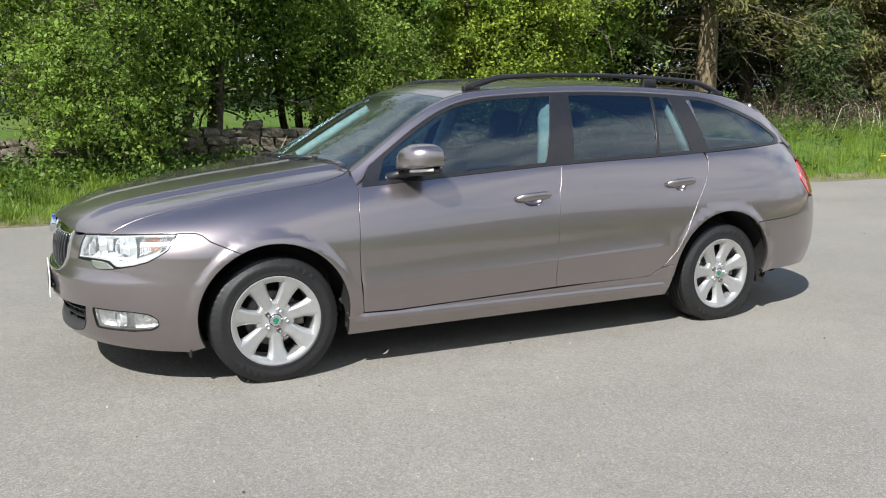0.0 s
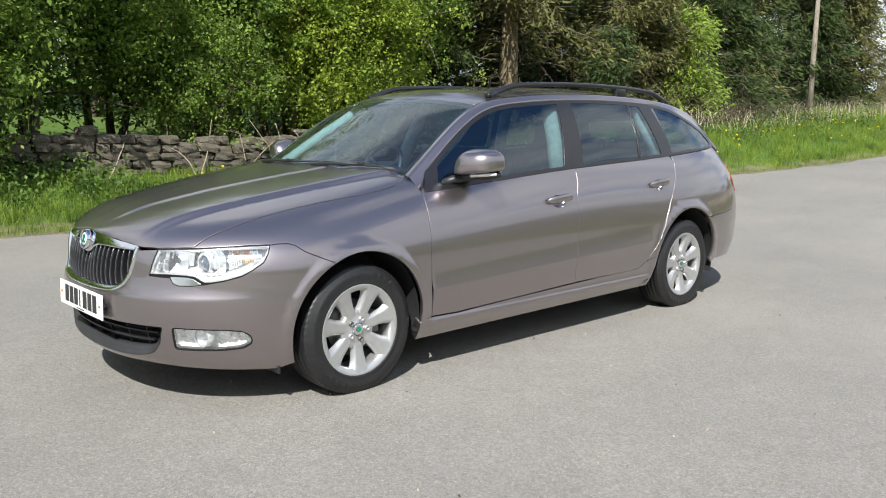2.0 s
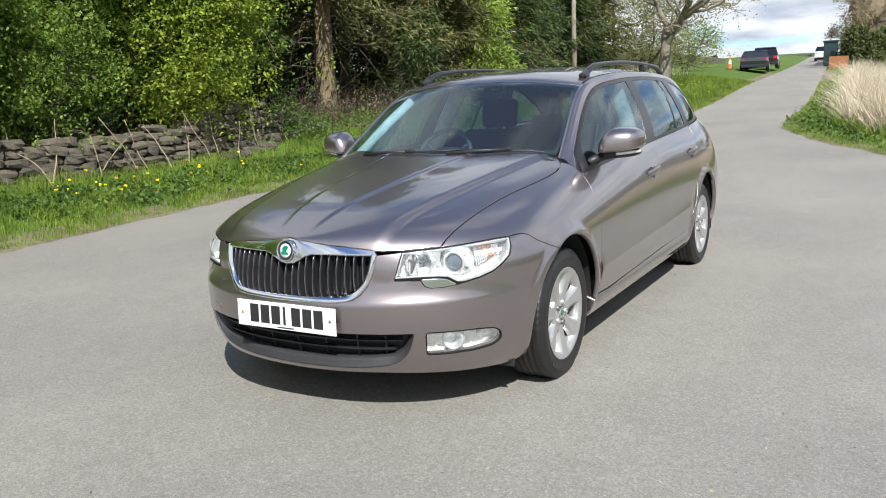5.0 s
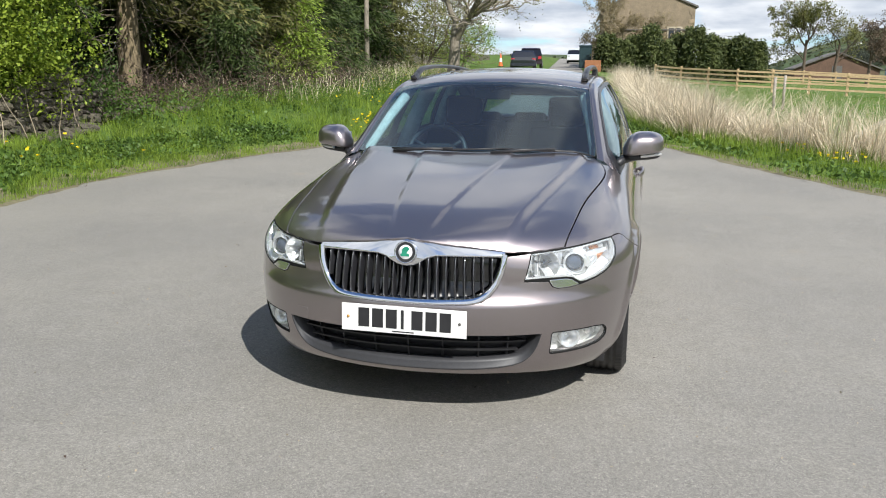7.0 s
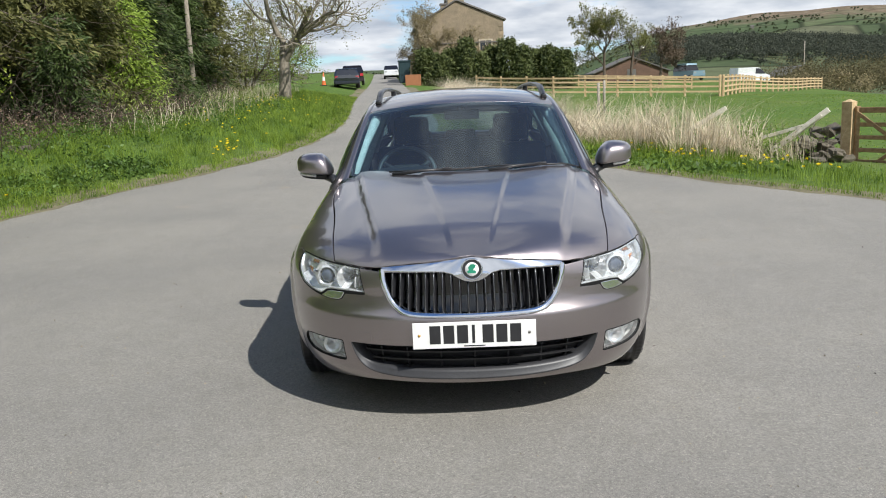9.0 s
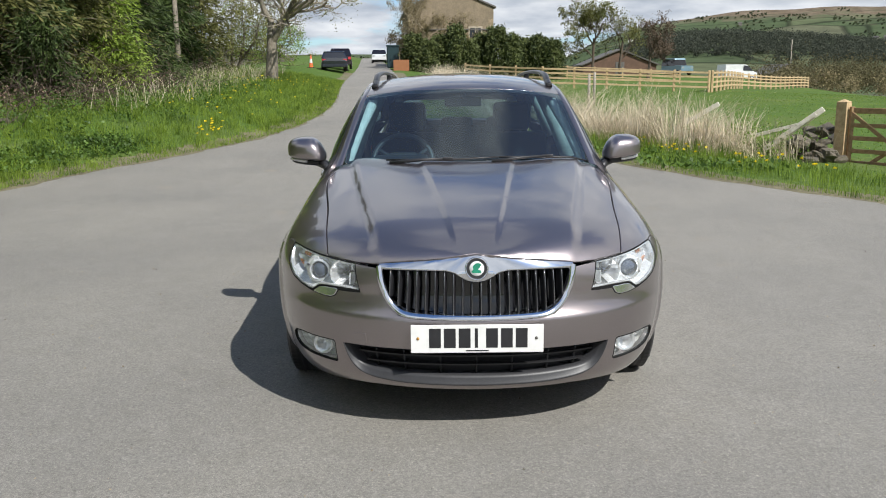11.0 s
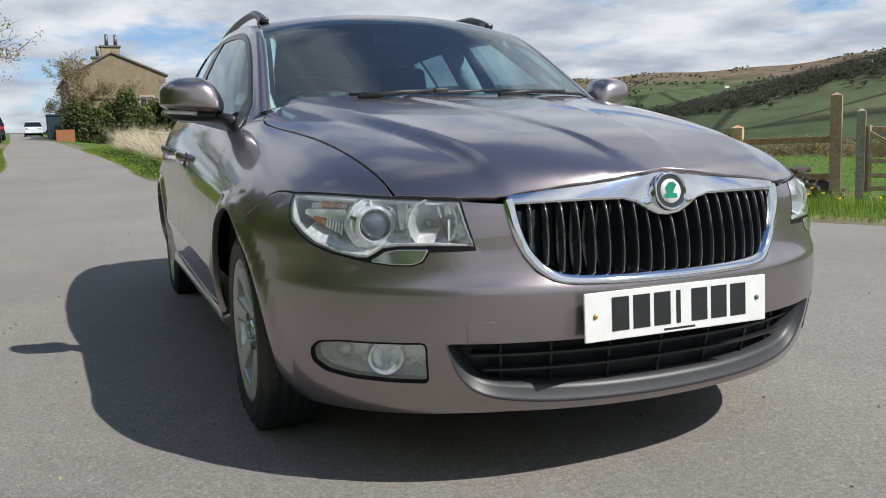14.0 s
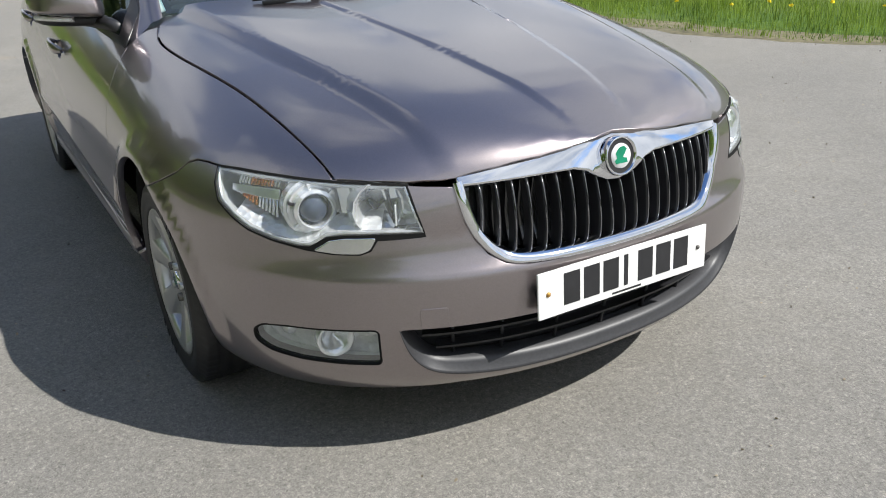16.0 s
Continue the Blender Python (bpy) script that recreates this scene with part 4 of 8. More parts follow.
    # rear quarter
    q_loop = [(2.375, 0.40), (2.372, 0.315)] + [(u_of(a), b) for a, b in arc(*RR, 176, 52)] + [(3.12, 0.612), (3.30, 0.622), (3.402, 0.638), (3.48, 0.68), (3.53, 0.75), (3.483, 0.85), (3.535, 0.962), (3.60, 1.06)] + [(XR0 + 1.2 * math.atan2(x - XR0, float(np.interp(x, BELT_X, BELT_Y))), float(belt(x)) + 0.004) for x in np.linspace(3.42, 2.66, 14)] + [(2.785, 0.98)] + rear_edge[-3:0:-1] + [(2.263, 0.38)]
    place("rear_quarter_panel", panel_mesh("rear_quarter_panel", q_loop, skin, 0.03, s, depth=0.02), PAINT, car)
    # tail lamp and rear bumper side
    place("tail_light", panel_mesh("tail_light", rounded([(3.532, 0.752), (3.486, 0.85), (3.536, 0.96), (3.72, 0.968), (3.86, 0.94), (3.86, 0.74)], 0.01), skin, 0.03, s, offset=0.003), RED_LENS, car, "red tail lamp lens")

# -- bonnet
fy = [(0.608, 0.7185), (0.55, 0.714), (0.485, 0.7095), (0.42, 0.708), (0.392, 0.709), (0.30, 0.723), (0.20, 0.732), (0.134, 0.739), (0.095, 0.747), (0.06, 0.757), (0.03, 0.7625), (0, 0.7645)]
front_pts = [(hood_front(y, z), y) for y, z in fy]
rear_half = [(0.40, 0.69), (0.445, 0.655), (0.44, 0.61), (0.40, 0.50), (0.345, 0.36), (0.31, 0.2), (0.295, 0)]
bonnet_half = front_pts[::-1] + [(x, float(gap_line(x))) for x in np.linspace(-0.66, 0.37, 22)] + rear_half
bonnet_loop = bonnet_half + [(x, -y) for x, y in bonnet_half[::-1] if abs(y) > 1e-6]
ridge_pts = [(x, sg * (float(ridge(x)) + d)) for x in np.arange(-0.8, 0.38, 0.03) for d in (-0.025, -0.01, 0.005, 0.02, 0.035) for sg in (-1, 1)]
ridge_pts += [(x, sg * (float(dome(x)) + d)) for x in np.arange(-0.8, 0.26, 0.03) for d in (-0.018, -0.007, 0.004, 0.015) for sg in (-1, 1)]
place("bonnet", panel_mesh("bonnet", bonnet_loop, hood, 0.028, depth=0.02, extra=ridge_pts), PAINT, car)

# -- scuttle under the wipers, windscreen, roof
scuttle_loop = [(x + 0.005, y) for x, y in rear_half] + [(x + 0.005, -y) for x, y in rear_half[-2::-1]] + [(0.56, -0.655), (0.50, -0.5), (0.42, -0.25), (0.40, 0), (0.42, 0.25), (0.50, 0.5), (0.56, 0.655)]


def scuttle_map(x, y):
    p = hood(x, y)
    p[..., 2] = p[..., 2] - 0.022
    return p


place("scuttle", panel_mesh("scuttle", scuttle_loop, scuttle_map, 0.04, depth=0.01), BLACK_PLASTIC, car)
ws_half = [(0.215, 0), (0.23, 0.2), (0.28, 0.4), (0.365, 0.56), (0.44, 0.655)] + [(x, float(rail_y(x)) - 0.028) for x in np.linspace(0.53, 0.99, 12)] + [(1.0, 0.55), (0.955, 0.4), (0.92, 0.2), (0.908, 0)]
ws_loop = ws_half + [(x, -y) for x, y in ws_half[::-1] if y > 1e-6]
screen = place("windscreen", panel_mesh("windscreen", ws_loop, over, 0.04, gap=0.002, depth=0.004), SCREEN, car)
for sg in (-1, 1):
    place("pillar_foot", panel_mesh("pillar_foot", [(0.33, 0.90), (0.33, 0.975), (0.40, 0.992), (0.47, 0.995), (0.50, 0.97), (0.50, 0.90)], skin, 0.03, sg, offset=-0.004, depth=0), PAINT, car)
# dark printed border inside the glass
border_in = inset(dense(ws_loop, 0.05), 0.022)
place("screen_border", panel_mesh("screen_border", ws_loop, over, 0.03, gap=0.004, depth=0, offset=-0.006, holes=[border_in]), TRIM_BLACK, screen)
roof_half = [(0.908, 0), (0.92, 0.2), (0.955, 0.4), (1.0, 0.55), (1.01, 0.575)] + [(x, float(rail_y(x)) - 0.028) for x in np.linspace(1.06, 3.30, 30)] + [(3.38, 0.52), (3.42, 0.3), (3.44, 0)]
roof_loop = roof_half + [(x, -y) for x, y in roof_half[::-1] if y > 1e-6]
place("roof", panel_mesh("roof", roof_loop, over, 0.06, gap=0.002, depth=0.02), PAINT, car)

# -- windows with their black frames, roof sides, pillars
for s in (-1, 1):
    rz = lambda x, d=0.0: float(rail_z(x)) - d
    bz = lambda x, d=0.0: float(belt(x)) + d
    frame_loop = [(0.455, bz(0.455, 0.004)), *[(x, bz(x, 0.004)) for x in np.linspace(0.55, 3.2, 30)], (3.32, bz(3.32, 0.002)), (3.39, 1.082), (3.408, 1.110), (3.385, 1.140)] + [(3.25, 1.215), (3.12, 1.265), (2.98, 1.312), (2.85, 1.350), (2.72, 1.370)] + [(x, rz(x, 0.036)) for x in np.linspace(2.6, 0.60, 30)] + [(0.52, rz(0.52, 0.03))]
    g_front = [(0.545, bz(0.545, 0.022)), (0.60, bz(0.60, 0.022)), (0.66, bz(0.66, 0.022)), *[(x, bz(x, 0.022)) for x in np.linspace(0.75, 1.40, 6)], (1.505, bz(1.505, 0.022)), (1.628, rz(1.628, 0.052))] + [(x, rz(x, 0.052)) for x in np.linspace(1.5, 0.60, 16)]
    g_rear = [(1.685, bz(1.685, 0.022)), *[(x, bz(x, 0.022)) for x in np.linspace(1.8, 2.2, 5)], (2.275, bz(2.275, 0.022)), (2.335, rz(2.335, 0.052))] + [(x, rz(x, 0.052)) for x in np.linspace(2.25, 1.80, 7)] + [(1.747, rz(1.747, 0.052))]
    g_vent = [(2.292, bz(2.292, 0.022)), (2.42, bz(2.42, 0.022)), (2.55, bz(2.55, 0.022)), (2.50, 1.23), (2.47, rz(2.47, 0.056)), (2.352, rz(2.352, 0.052))]
    g_quarter = [(2.685, bz(2.685, 0.022)), (2.9, bz(2.9, 0.020)), (3.15, bz(3.15, 0.018)), (3.31, bz(3.31, 0.018)), (3.362, 1.102), (3.345, 1.130), (3.22, 1.200), (3.095, 1.248), (2.96, 1.294), (2.835, 1.328), (2.72, 1.346), (2.61, 1.350), (2.65, 1.20)]
    panes = [("front_window", rounded(g_front, 0.01)), ("rear_window", rounded(g_rear, 0.012)), ("quarter_light", rounded(g_vent, 0.01)), ("rear_quarter_window", rounded(g_quarter, 0.02))]
    frame_ob = place("window_frame", panel_mesh("window_frame", frame_loop, glasshouse, 0.045, s, holes=[g for _, g in panes], gap=0.001, depth=0.006, offset=0.0015), TRIM_BLACK, car)
    for nm, g in panes:
        place(nm, panel_mesh(nm, g, glasshouse, 0.08, s, gap=-0.004, depth=0, offset=-0.002), SIDE_GLASS, frame_ob)
    bar = [(2.2725, bz(2.27, 0.02)), (2.2925, bz(2.29, 0.02)), (2.3525, rz(2.352, 0.05)), (2.3335, rz(2.335, 0.05))]
    place("window_divider", panel_mesh("window_divider", bar, glasshouse, 0.05, s, gap=0.002, depth=0.004, offset=0.004), TRIM_BLACK, frame_ob)
    # painted strip from windscreen pillar along the roof side
    verts, faces = [], []
    xs = np.linspace(0.432, 3.53, 90)
    for x in xs:
        x = float(x)
        ry, z0 = float(rail_y(x)), rz(x)
        drop = 0.036 if x < 2.6 else 0.036 - 0.012 * min(1, (x - 2.6) / 0.12)
        lowz = max(bz(x, 0.002), z0 - drop)
        if x < 0.52:
            lowz = max(0.908, 0.908 + (x - 0.445) / 0.075 * (rz(0.52) - 0.036 - 0.908))
        a = over(x, ry - 0.030)
        b = over(x, ry - 0.012)
        c = glasshouse(np.array([x]), np.array([z0 - 0.012]))[0]
        d = glasshouse(np.array([x]), np.array([lowz]))[0]
        mid = (b + c) / 2 + np.array([0, 0.004, 0.005])
        q = [a - [0, 0, 0.012], a, b, b * 0.35 + mid * 0.65, mid * 0.65 + c * 0.35, c, (c + d) / 2, d, d - [0, 0.012, 0]]
        verts += [(v[0], v[1] * s, v[2]) for v in q]
    m = 9
    for i in range(len(xs) - 1):
        for k in range(m - 1):
            f = (i * m + k, i * m + k + 1, (i + 1) * m + k + 1, (i + 1) * m + k)
            faces.append(f if s > 0 else f[::-1])
    place("roof_side", mesh_of("roof_side", verts, faces), PAINT, car)
    # body behind the rear side window
    d_loop = [(2.62, bz(2.62, 0.004)), (3.0, bz(3.0, 0.004)), (3.45, bz(3.45, 0.004)), (3.54, 1.08)] + [(x, rz(x, 0.02)) for x in np.linspace(3.53, 2.62, 20)]
    hole = inset(dense([(2.64, bz(2.64, 0.012)), *[(x, bz(x, 0.010)) for x in np.linspace(2.75, 3.25, 6)], (3.33, bz(3.33, 0.008)), (3.395, 1.104), (3.372, 1.134), (3.25, 1.209), (3.12, 1.259), (2.98, 1.306), (2.85, 1.344), (2.72, 1.362), (2.64, 1.364)], 0.03), 0.006)
    place("rear_pillar", panel_mesh("rear_pillar", d_loop, glasshouse, 0.04, s, holes=[hole], gap=0.001, depth=0.01), PAINT, car)

    # roof rail
    pts = []
    for k in range(30):
        t = k / 29
        x = 1.16 + 1.86 * t
        lift = 0.046 * min(1, (math.sin(math.pi * t) * 3.0)) ** 0.8
        ins = 0.062 + 0.025 * t
        pts.append(Vector((x, s * (float(rail_y(x)) - ins), float(over(x, float(rail_y(x)) - ins)[2]) + 0.004 + lift)))
    verts, faces = [], []
    for i, p in enumerate(pts):
        t = i / 29
        w, h = 0.017 + 0.004 * abs(2 * t - 1), 0.013 + 0.010 * abs(2 * t - 1) ** 4
        for k in range(10):
            a = 2 * math.pi * k / 10
            verts.append((p.x, p.y + w * math.cos(a), p.z + h * math.sin(a)))
    for i in range(29):
        for k in range(10):
            j = (k + 1) % 10
            faces.append((i * 10 + k, i * 10 + j, i * 10 + 10 + j, i * 10 + 10 + k))
    faces += [tuple(range(10)), tuple(290 + k for k in range(9, -1, -1))]
    rail = place("roof_rail", mesh_of("roof_rail", verts, faces), TRIM_BLACK, car, "black roof rail")
    for x in (1.19, 2.42, 2.99):
        y = float(rail_y(x)) - 0.062 - 0.025 * (x - 1.16) / 1.86
        z = float(over(x, y)[2])
        part("rail_foot", box_bm((x - 0.05, s * y - 0.018, z - 0.004), (x + 0.05, s * y + 0.018, z + 0.045 if x == 2.42 else z + 0.02), 0.008), TRIM_BLACK, rail)

    # door mirror
    mir = empty("door_mirror")
    mir.parent = car
    body = bmesh.new()
    bmesh.ops.create_uvsphere(body, u_segments=36, v_segments=24, radius=1)
    for v in body.verts:
        x, y, z = v.co
        e = lambda q, n: math.copysign(abs(q) ** n, q)
        y = e(y, 0.62 - 0.20 * float(smooth(-2.5 * z)))
        x, z = e(x, 0.86), e(z, 0.64 if z > 0 else 0.34)
        y2 = 0.902 + 0.112 * y + (0.034 * max(z, 0) * -y if y < 0 else 0)
        zt = 0.086 * (1 - 0.12 * y - 0.08 * y * y)
        v.co = Vector((0.745 + (0.122 if x < 0 else 0.048) * x + 0.25 * (y2 - 0.896), y2 * s, 1.034 + 0.010 * y + zt * z * (1 if z > 0 else 0.50)))
    part("mirror_shell", body, PAINT, mir)
    low = bmesh.new()
    bmesh.ops.create_uvsphere(low, u_segments=28, v_segments=14, radius=1)
    for v in low.verts:
        x, y, z = v.co
        e = lambda q, n: math.copysign(abs(q) ** n, q)
        y2 = 0.888 + 0.108 * e(y, 0.6)
        v.co = Vector((0.740 + 0.058 * e(x, 0.8) + 0.25 * (y2 - 0.896), y2 * s, 0.983 + 0.022 * e(z, 0.7) + 0.08 * (y2 - 0.915)))
    part("mirror_base", low, BLACK_PLASTIC, mir)
    strip = []
    for k in range(9):
        y2 = 0.891 + 0.105 * k / 8
        strip.append((0.672 + 0.25 * (y2 - 0.896) + 0.05 * (k / 8) ** 3, y2 * s, 0.987 + 0.10 * (y2 - 0.915)))
    v, f = tube(strip, 0.0085, 8)
    place("repeater", mesh_of("repeater", v, f), FOG_BACK, mir, "clear side repeater strip")
    part("mirror_glass", box_bm((0.792, min(0.826 * s, 0.976 * s), 0.985), (0.798, max(0.826 * s, 0.976 * s), 1.075), 0.002), CHROME, mir, "mirror glass")
    v, f = tube([(0.60, 0.765 * s, 0.945), (0.65, 0.79 * s, 0.962), (0.72, 0.845 * s, 0.974)], [0.022, 0.021, 0.020], 10)
    place("mirror_arm", mesh_of("mirror_arm", v, f), BLACK_PLASTIC, mir)

# -- tail: bumper, tailgate, rear window
def tail(w, z):
    w = np.asarray(w, float)
    p = skin(XR0 + 1.2 * math.pi / 2 - np.abs(w), z)
    return p * np.stack([np.ones_like(w), np.where(w < 0, -1.0, 1.0), np.ones_like(w)], -1)


TW = XR0 + 1.2 * math.pi / 2
rear_arch = [(TW - u_of(a), b) for a, b in arc(*RR, 52, -4)]
half = [(0, 0.30), (0.6, 0.29), (0.9, 0.29), (TW - 3.235, 0.285)] + rear_arch[::-1] + [(TW - 3.12, 0.610), (TW - 3.30, 0.620), (TW - 3.402, 0.636), (TW - 3.48, 0.678), (TW - 3.53, 0.735), (0.3, 0.735), (0, 0.735)]
place("rear_bumper", panel_mesh("rear_bumper", mirror_loop(half), tail, 0.035, depth=0.03), PAINT, car)
gate = place("tailgate", panel_mesh("tailgate", mirror_loop([(0, 0.738), (0.32, 0.738), (0.32, 0.945), (0.46, 0.972), (0.58, 0.972), (0.57, 1.09), (0, 1.09)]), tail, 0.04, depth=0.02), PAINT, car)


def hatch(a, b):
    """The rear screen: a across, b from the bottom up."""
    a, b = np.broadcast_arrays(np.asarray(a, float), np.asarray(b, float))
    x = 3.665 - 0.23 * b - 0.13 * (np.abs(a)) ** 2
    return np.stack([x, a * (0.645 - 0.125 * b), 1.06 + 0.255 * b], -1)


hole = rounded([(-0.86, 0.10), (0.86, 0.10), (0.84, 0.85), (-0.84, 0.85)], 0.06)
place("hatch_frame", panel_mesh("hatch_frame", [(-1, 0), (1, 0), (1, 1.08), (-1, 1.08)], hatch, 0.08, holes=[hole], gap=0, depth=0.02), PAINT, gate)
place("rear_screen", panel_mesh("rear_screen", hole, hatch, 0.15, gap=-0.01, depth=0, offset=-0.003), SIDE_GLASS, gate)

# -- close the tail between pillar and hatch
for s in (-1, 1):
    a_line = [glasshouse(np.array([3.52]), np.array([z]))[0] for z in (1.075, 1.12, 1.15)] + [glasshouse(np.array([x]), np.array([float(rail_z(x)) - 0.005]))[0] for x in (3.52, 3.46, 3.40, 3.34)] + [over(3.30, 0.54)]
    b_line = [hatch(1.0, b) for b in np.linspace(-0.02, 1.08, len(a_line))]
    verts, faces = [], []
    for p, q in zip(a_line, b_line):
        mid = (p + q) / 2 + np.array([0.004, 0.006, 0.0])
        verts += [(v[0], v[1] * s, v[2]) for v in (p, mid, q)]
    for i in range(len(a_line) - 1):
        for k in range(2):
            faces.append((3 * i + k, 3 * i + k + 1, 3 * i + 4 + k, 3 * i + 3 + k))
    place("tail_corner", mesh_of("tail_corner", verts, faces), PAINT, car)
sp = [(3.17, 1.408), (3.31, 1.392), (3.39, 1.368), (3.39, 1.357), (3.31, 1.35), (3.17, 1.36)]
verts, faces = [], []
for k in range(13):
    y = -0.40 + 0.80 * k / 12
    dz = -0.062 * (abs(y) / 0.5) ** 2.2
    verts += [(x - 0.07 * (abs(y) / 0.5) ** 3, y, z + dz) for x, z in sp]
for k in range(12):
    for i in range(6):
        faces.append((k * 6 + i, k * 6 + (i + 1) % 6, k * 6 + 6 + (i + 1) % 6, k * 6 + 6 + i))
faces += [tuple(range(6)), tuple(72 + i for i in range(5, -1, -1))]
place("roof_spoiler", mesh_of("roof_spoiler", verts, faces), PAINT, car)

# -- underbody, arch liners
tray = [nose_in(0.03)(np.array(w), np.array(0.215)) for w in np.linspace(-0.84, 0.84, 40)]
verts = [tuple(p) for p in tray] + [(-0.25, p[1], 0.20) for p in tray]
place("undertray", mesh_of("undertray", verts, [(i, i + 1, 41 + i, 40 + i) for i in range(39)]), UNDER, car)
under = box_bm((-0.60, -0.54, 0.19), (3.6, 0.58, 0.30), 0.03)
part("underbody", under, UNDER, car)
for cx, cz, r in (FR, RR):
    for s in (-1, 1):
        verts, faces = [], []
        prof = arc(cx, cz, r + 0.012, -14, 194, 28)
        for x, z in prof:
            verts += [(x, s * (0.79 if x < -0.27 else 0.86), z), (x, s * 0.60, z)]
        for i in range(len(prof) - 1):
            faces.append((2 * i, 2 * i + 1, 2 * i + 3, 2 * i + 2))
        base = len(verts)
        verts += [(x, s * 0.60, z) for x, z in prof]
        faces.append(tuple(range(base, base + len(prof))))
        place("arch_liner", mesh_of("arch_liner", verts, faces), UNDER, car)
part("air_deflector", box_bm((-0.385, -0.78, 0.150), (-0.375, -0.66, 0.20), 0.003), BLACK_PLASTIC, car)

# -- wheels
def wheel(at, s, turn):
    w = empty("wheel", pose(*at, 0, turn, 0 if s < 0 else 180))
    w.parent = car
    R = 0.305
    prof = [(0.207, 0.085), (0.215, 0.097), (0.222, 0.1005), (0.2245, 0.0985), (0.240, 0.1035), (0.258, 0.1035), (0.268, 0.1022), (0.2705, 0.0995), (0.281, 0.097), (0.293, 0.087)]
    side_y = [(r, -y) for r, y in prof]
    tread = []
    for k in range(23):
        y = -0.084 + 0.168 * k / 22
        groove = 0.008 if k in (5, 9, 13, 17) else 0.0
        tread.append((R - 0.0035 * (abs(y) / 0.084) ** 3 - groove, y))
    full = side_y + tread + [(r, y) for r, y in prof[::-1]]
    verts, faces = lathe(full, 192)
    k0, m = len(side_y), len(full)
    for i in range(192):
        if i % 3 == 0:
            for k in list(range(k0 - 1, k0 + 4)) + list(range(k0 + 18, k0 + 24)):
                v = verts[i * m + k]
                q = 1 - 0.0028 / math.hypot(v[0], v[2])
                verts[i * m + k] = (v[0] * q, v[1], v[2] * q)
    me = mesh_of("tyre", verts, faces)
    tyre = place("tyre", me, RUBBER, w, "black rubber tyre")
    # raised sidewall lettering as plain bars
    for a in (20, 28, 36, 44, 200, 208, 216, 224):
        b = box_bm((-0.010, -0.1052, 0.250), (0.010, -0.1030, 0.272), 0.0008)
        part("bar", b, RUBBER, w, m=pose(0, 0, 0, 0, a, 0))
    rim = place("rim", mesh_of("rim", *lathe([(0.206, 0.085), (0.190, 0.08), (0.184, 0.02), (0.182, -0.06), (0.1835, -0.082), (0.188, -0.089), (0.2065, -0.0955), (0.213, -0.097), (0.2165, -0.0935), (0.216, -0.084)], 72)), ALLOY, w, "seven-spoke silver alloy rim")
    # spokes: one broad, slightly dished arm each
    for k in range(7):
        a0 = 2 * math.pi * k / 7 + 0.2
        verts, faces = [], []
        n, mm = 14, 9
        for i in range(n + 1):
            t = i / n
            r = 0.045 + 0.156 * t
            half_w = float(np.interp(r, [0.045, 0.075, 0.10, 0.13, 0.155, 0.175, 0.19, 0.201], [0.036, 0.035, 0.034, 0.0365, 0.0425, 0.050, 0.060, 0.080]))
            face_y = -0.068 - 0.026 * t ** 0.8
            for q in range(mm):
                e = -1 + 2 * q / (mm - 1)
                c = e * half_w
                y = face_y + 0.004 * (1 - e * e) * math.sin(math.pi * t) + (0.0 if abs(e) < 0.7 else 0.004 if abs(e) < 0.9 else 0.030)
                rr = math.sqrt(max(r * r - c * c * 0.3, 0.0004))
                verts.append((rr * math.cos(a0) - c * math.sin(a0), y, rr * math.sin(a0) + c * math.cos(a0)))
        for i in range(n):
            for q in range(mm - 1):
                faces.append((i * mm + q, i * mm + q + 1, (i + 1) * mm + q + 1, (i + 1) * mm + q))
        place("spoke", mesh_of("spoke", verts, faces), ALLOY, w)
    place("hub", mesh_of("hub", *lathe([(0.031, -0.074), (0.034, -0.071), (0.072, -0.0715), (0.088, -0.070), (0.093, -0.064), (0.093, -0.02)], 40)), ALLOY, w)
    place("hub_cap", mesh_of("hub_cap", *lathe([(0.0, -0.080), (0.017, -0.080), (0.021, -0.081), (0.027, -0.079), (0.029, -0.070)], 28)), CHROME, w)
    place("hub_emblem", mesh_of("hub_emblem", *lathe([(0.0, -0.0815), (0.013, -0.0811)], 22)), GREEN_ENAMEL, w)
    for k in range(5):
        a = 2 * math.pi * k / 5 + 1.163
        place("wheel_bolt", mesh_of("wheel_bolt", *lathe([(0.0, -0.0775), (0.0075, -0.0775), (0.009, -0.083), (0.0118, -0.083), (0.0128, -0.070)], 12)), STEEL_DARK if k % 2 else ALLOY, w, "", pose(0.050 * math.cos(a), 0, 0.050 * math.sin(a)))
    place("brake_disc", mesh_of("brake_disc", *lathe([(0.05, -0.02), (0.13, -0.02), (0.132, -0.017), (0.132, 0.0), (0.05, 0.0)], 40)), STEEL_DARK, w)
    part("brake_caliper", box_bm((0.06, -0.045, -0.05), (0.145, 0.02, 0.06), 0.012), STEEL_DARK, w)
    part("rim_well", mesh_bm(lathe([(0.0, 0.05), (0.19, 0.05), (0.19, 0.06)], 32)), UNDER, w)
    return w


def mesh_bm(vf):
    bm = bmesh.new()
    me = mesh_of("tmp", *vf)
    bm.from_mesh(me)
    bpy.data.meshes.remove(me)
    return bm


for x in (0.0, 2.761):
    for s in (-1, 1):
        wheel((x, 0.772 * s, 0.3025), s, -3.4 if x == 0 else -7.4)

# -- wipers
def on_glass(x, y, up):
    return Vector((x, y, max(float(over(x, y)[2]), float(hood(x, y)[2])) + up))


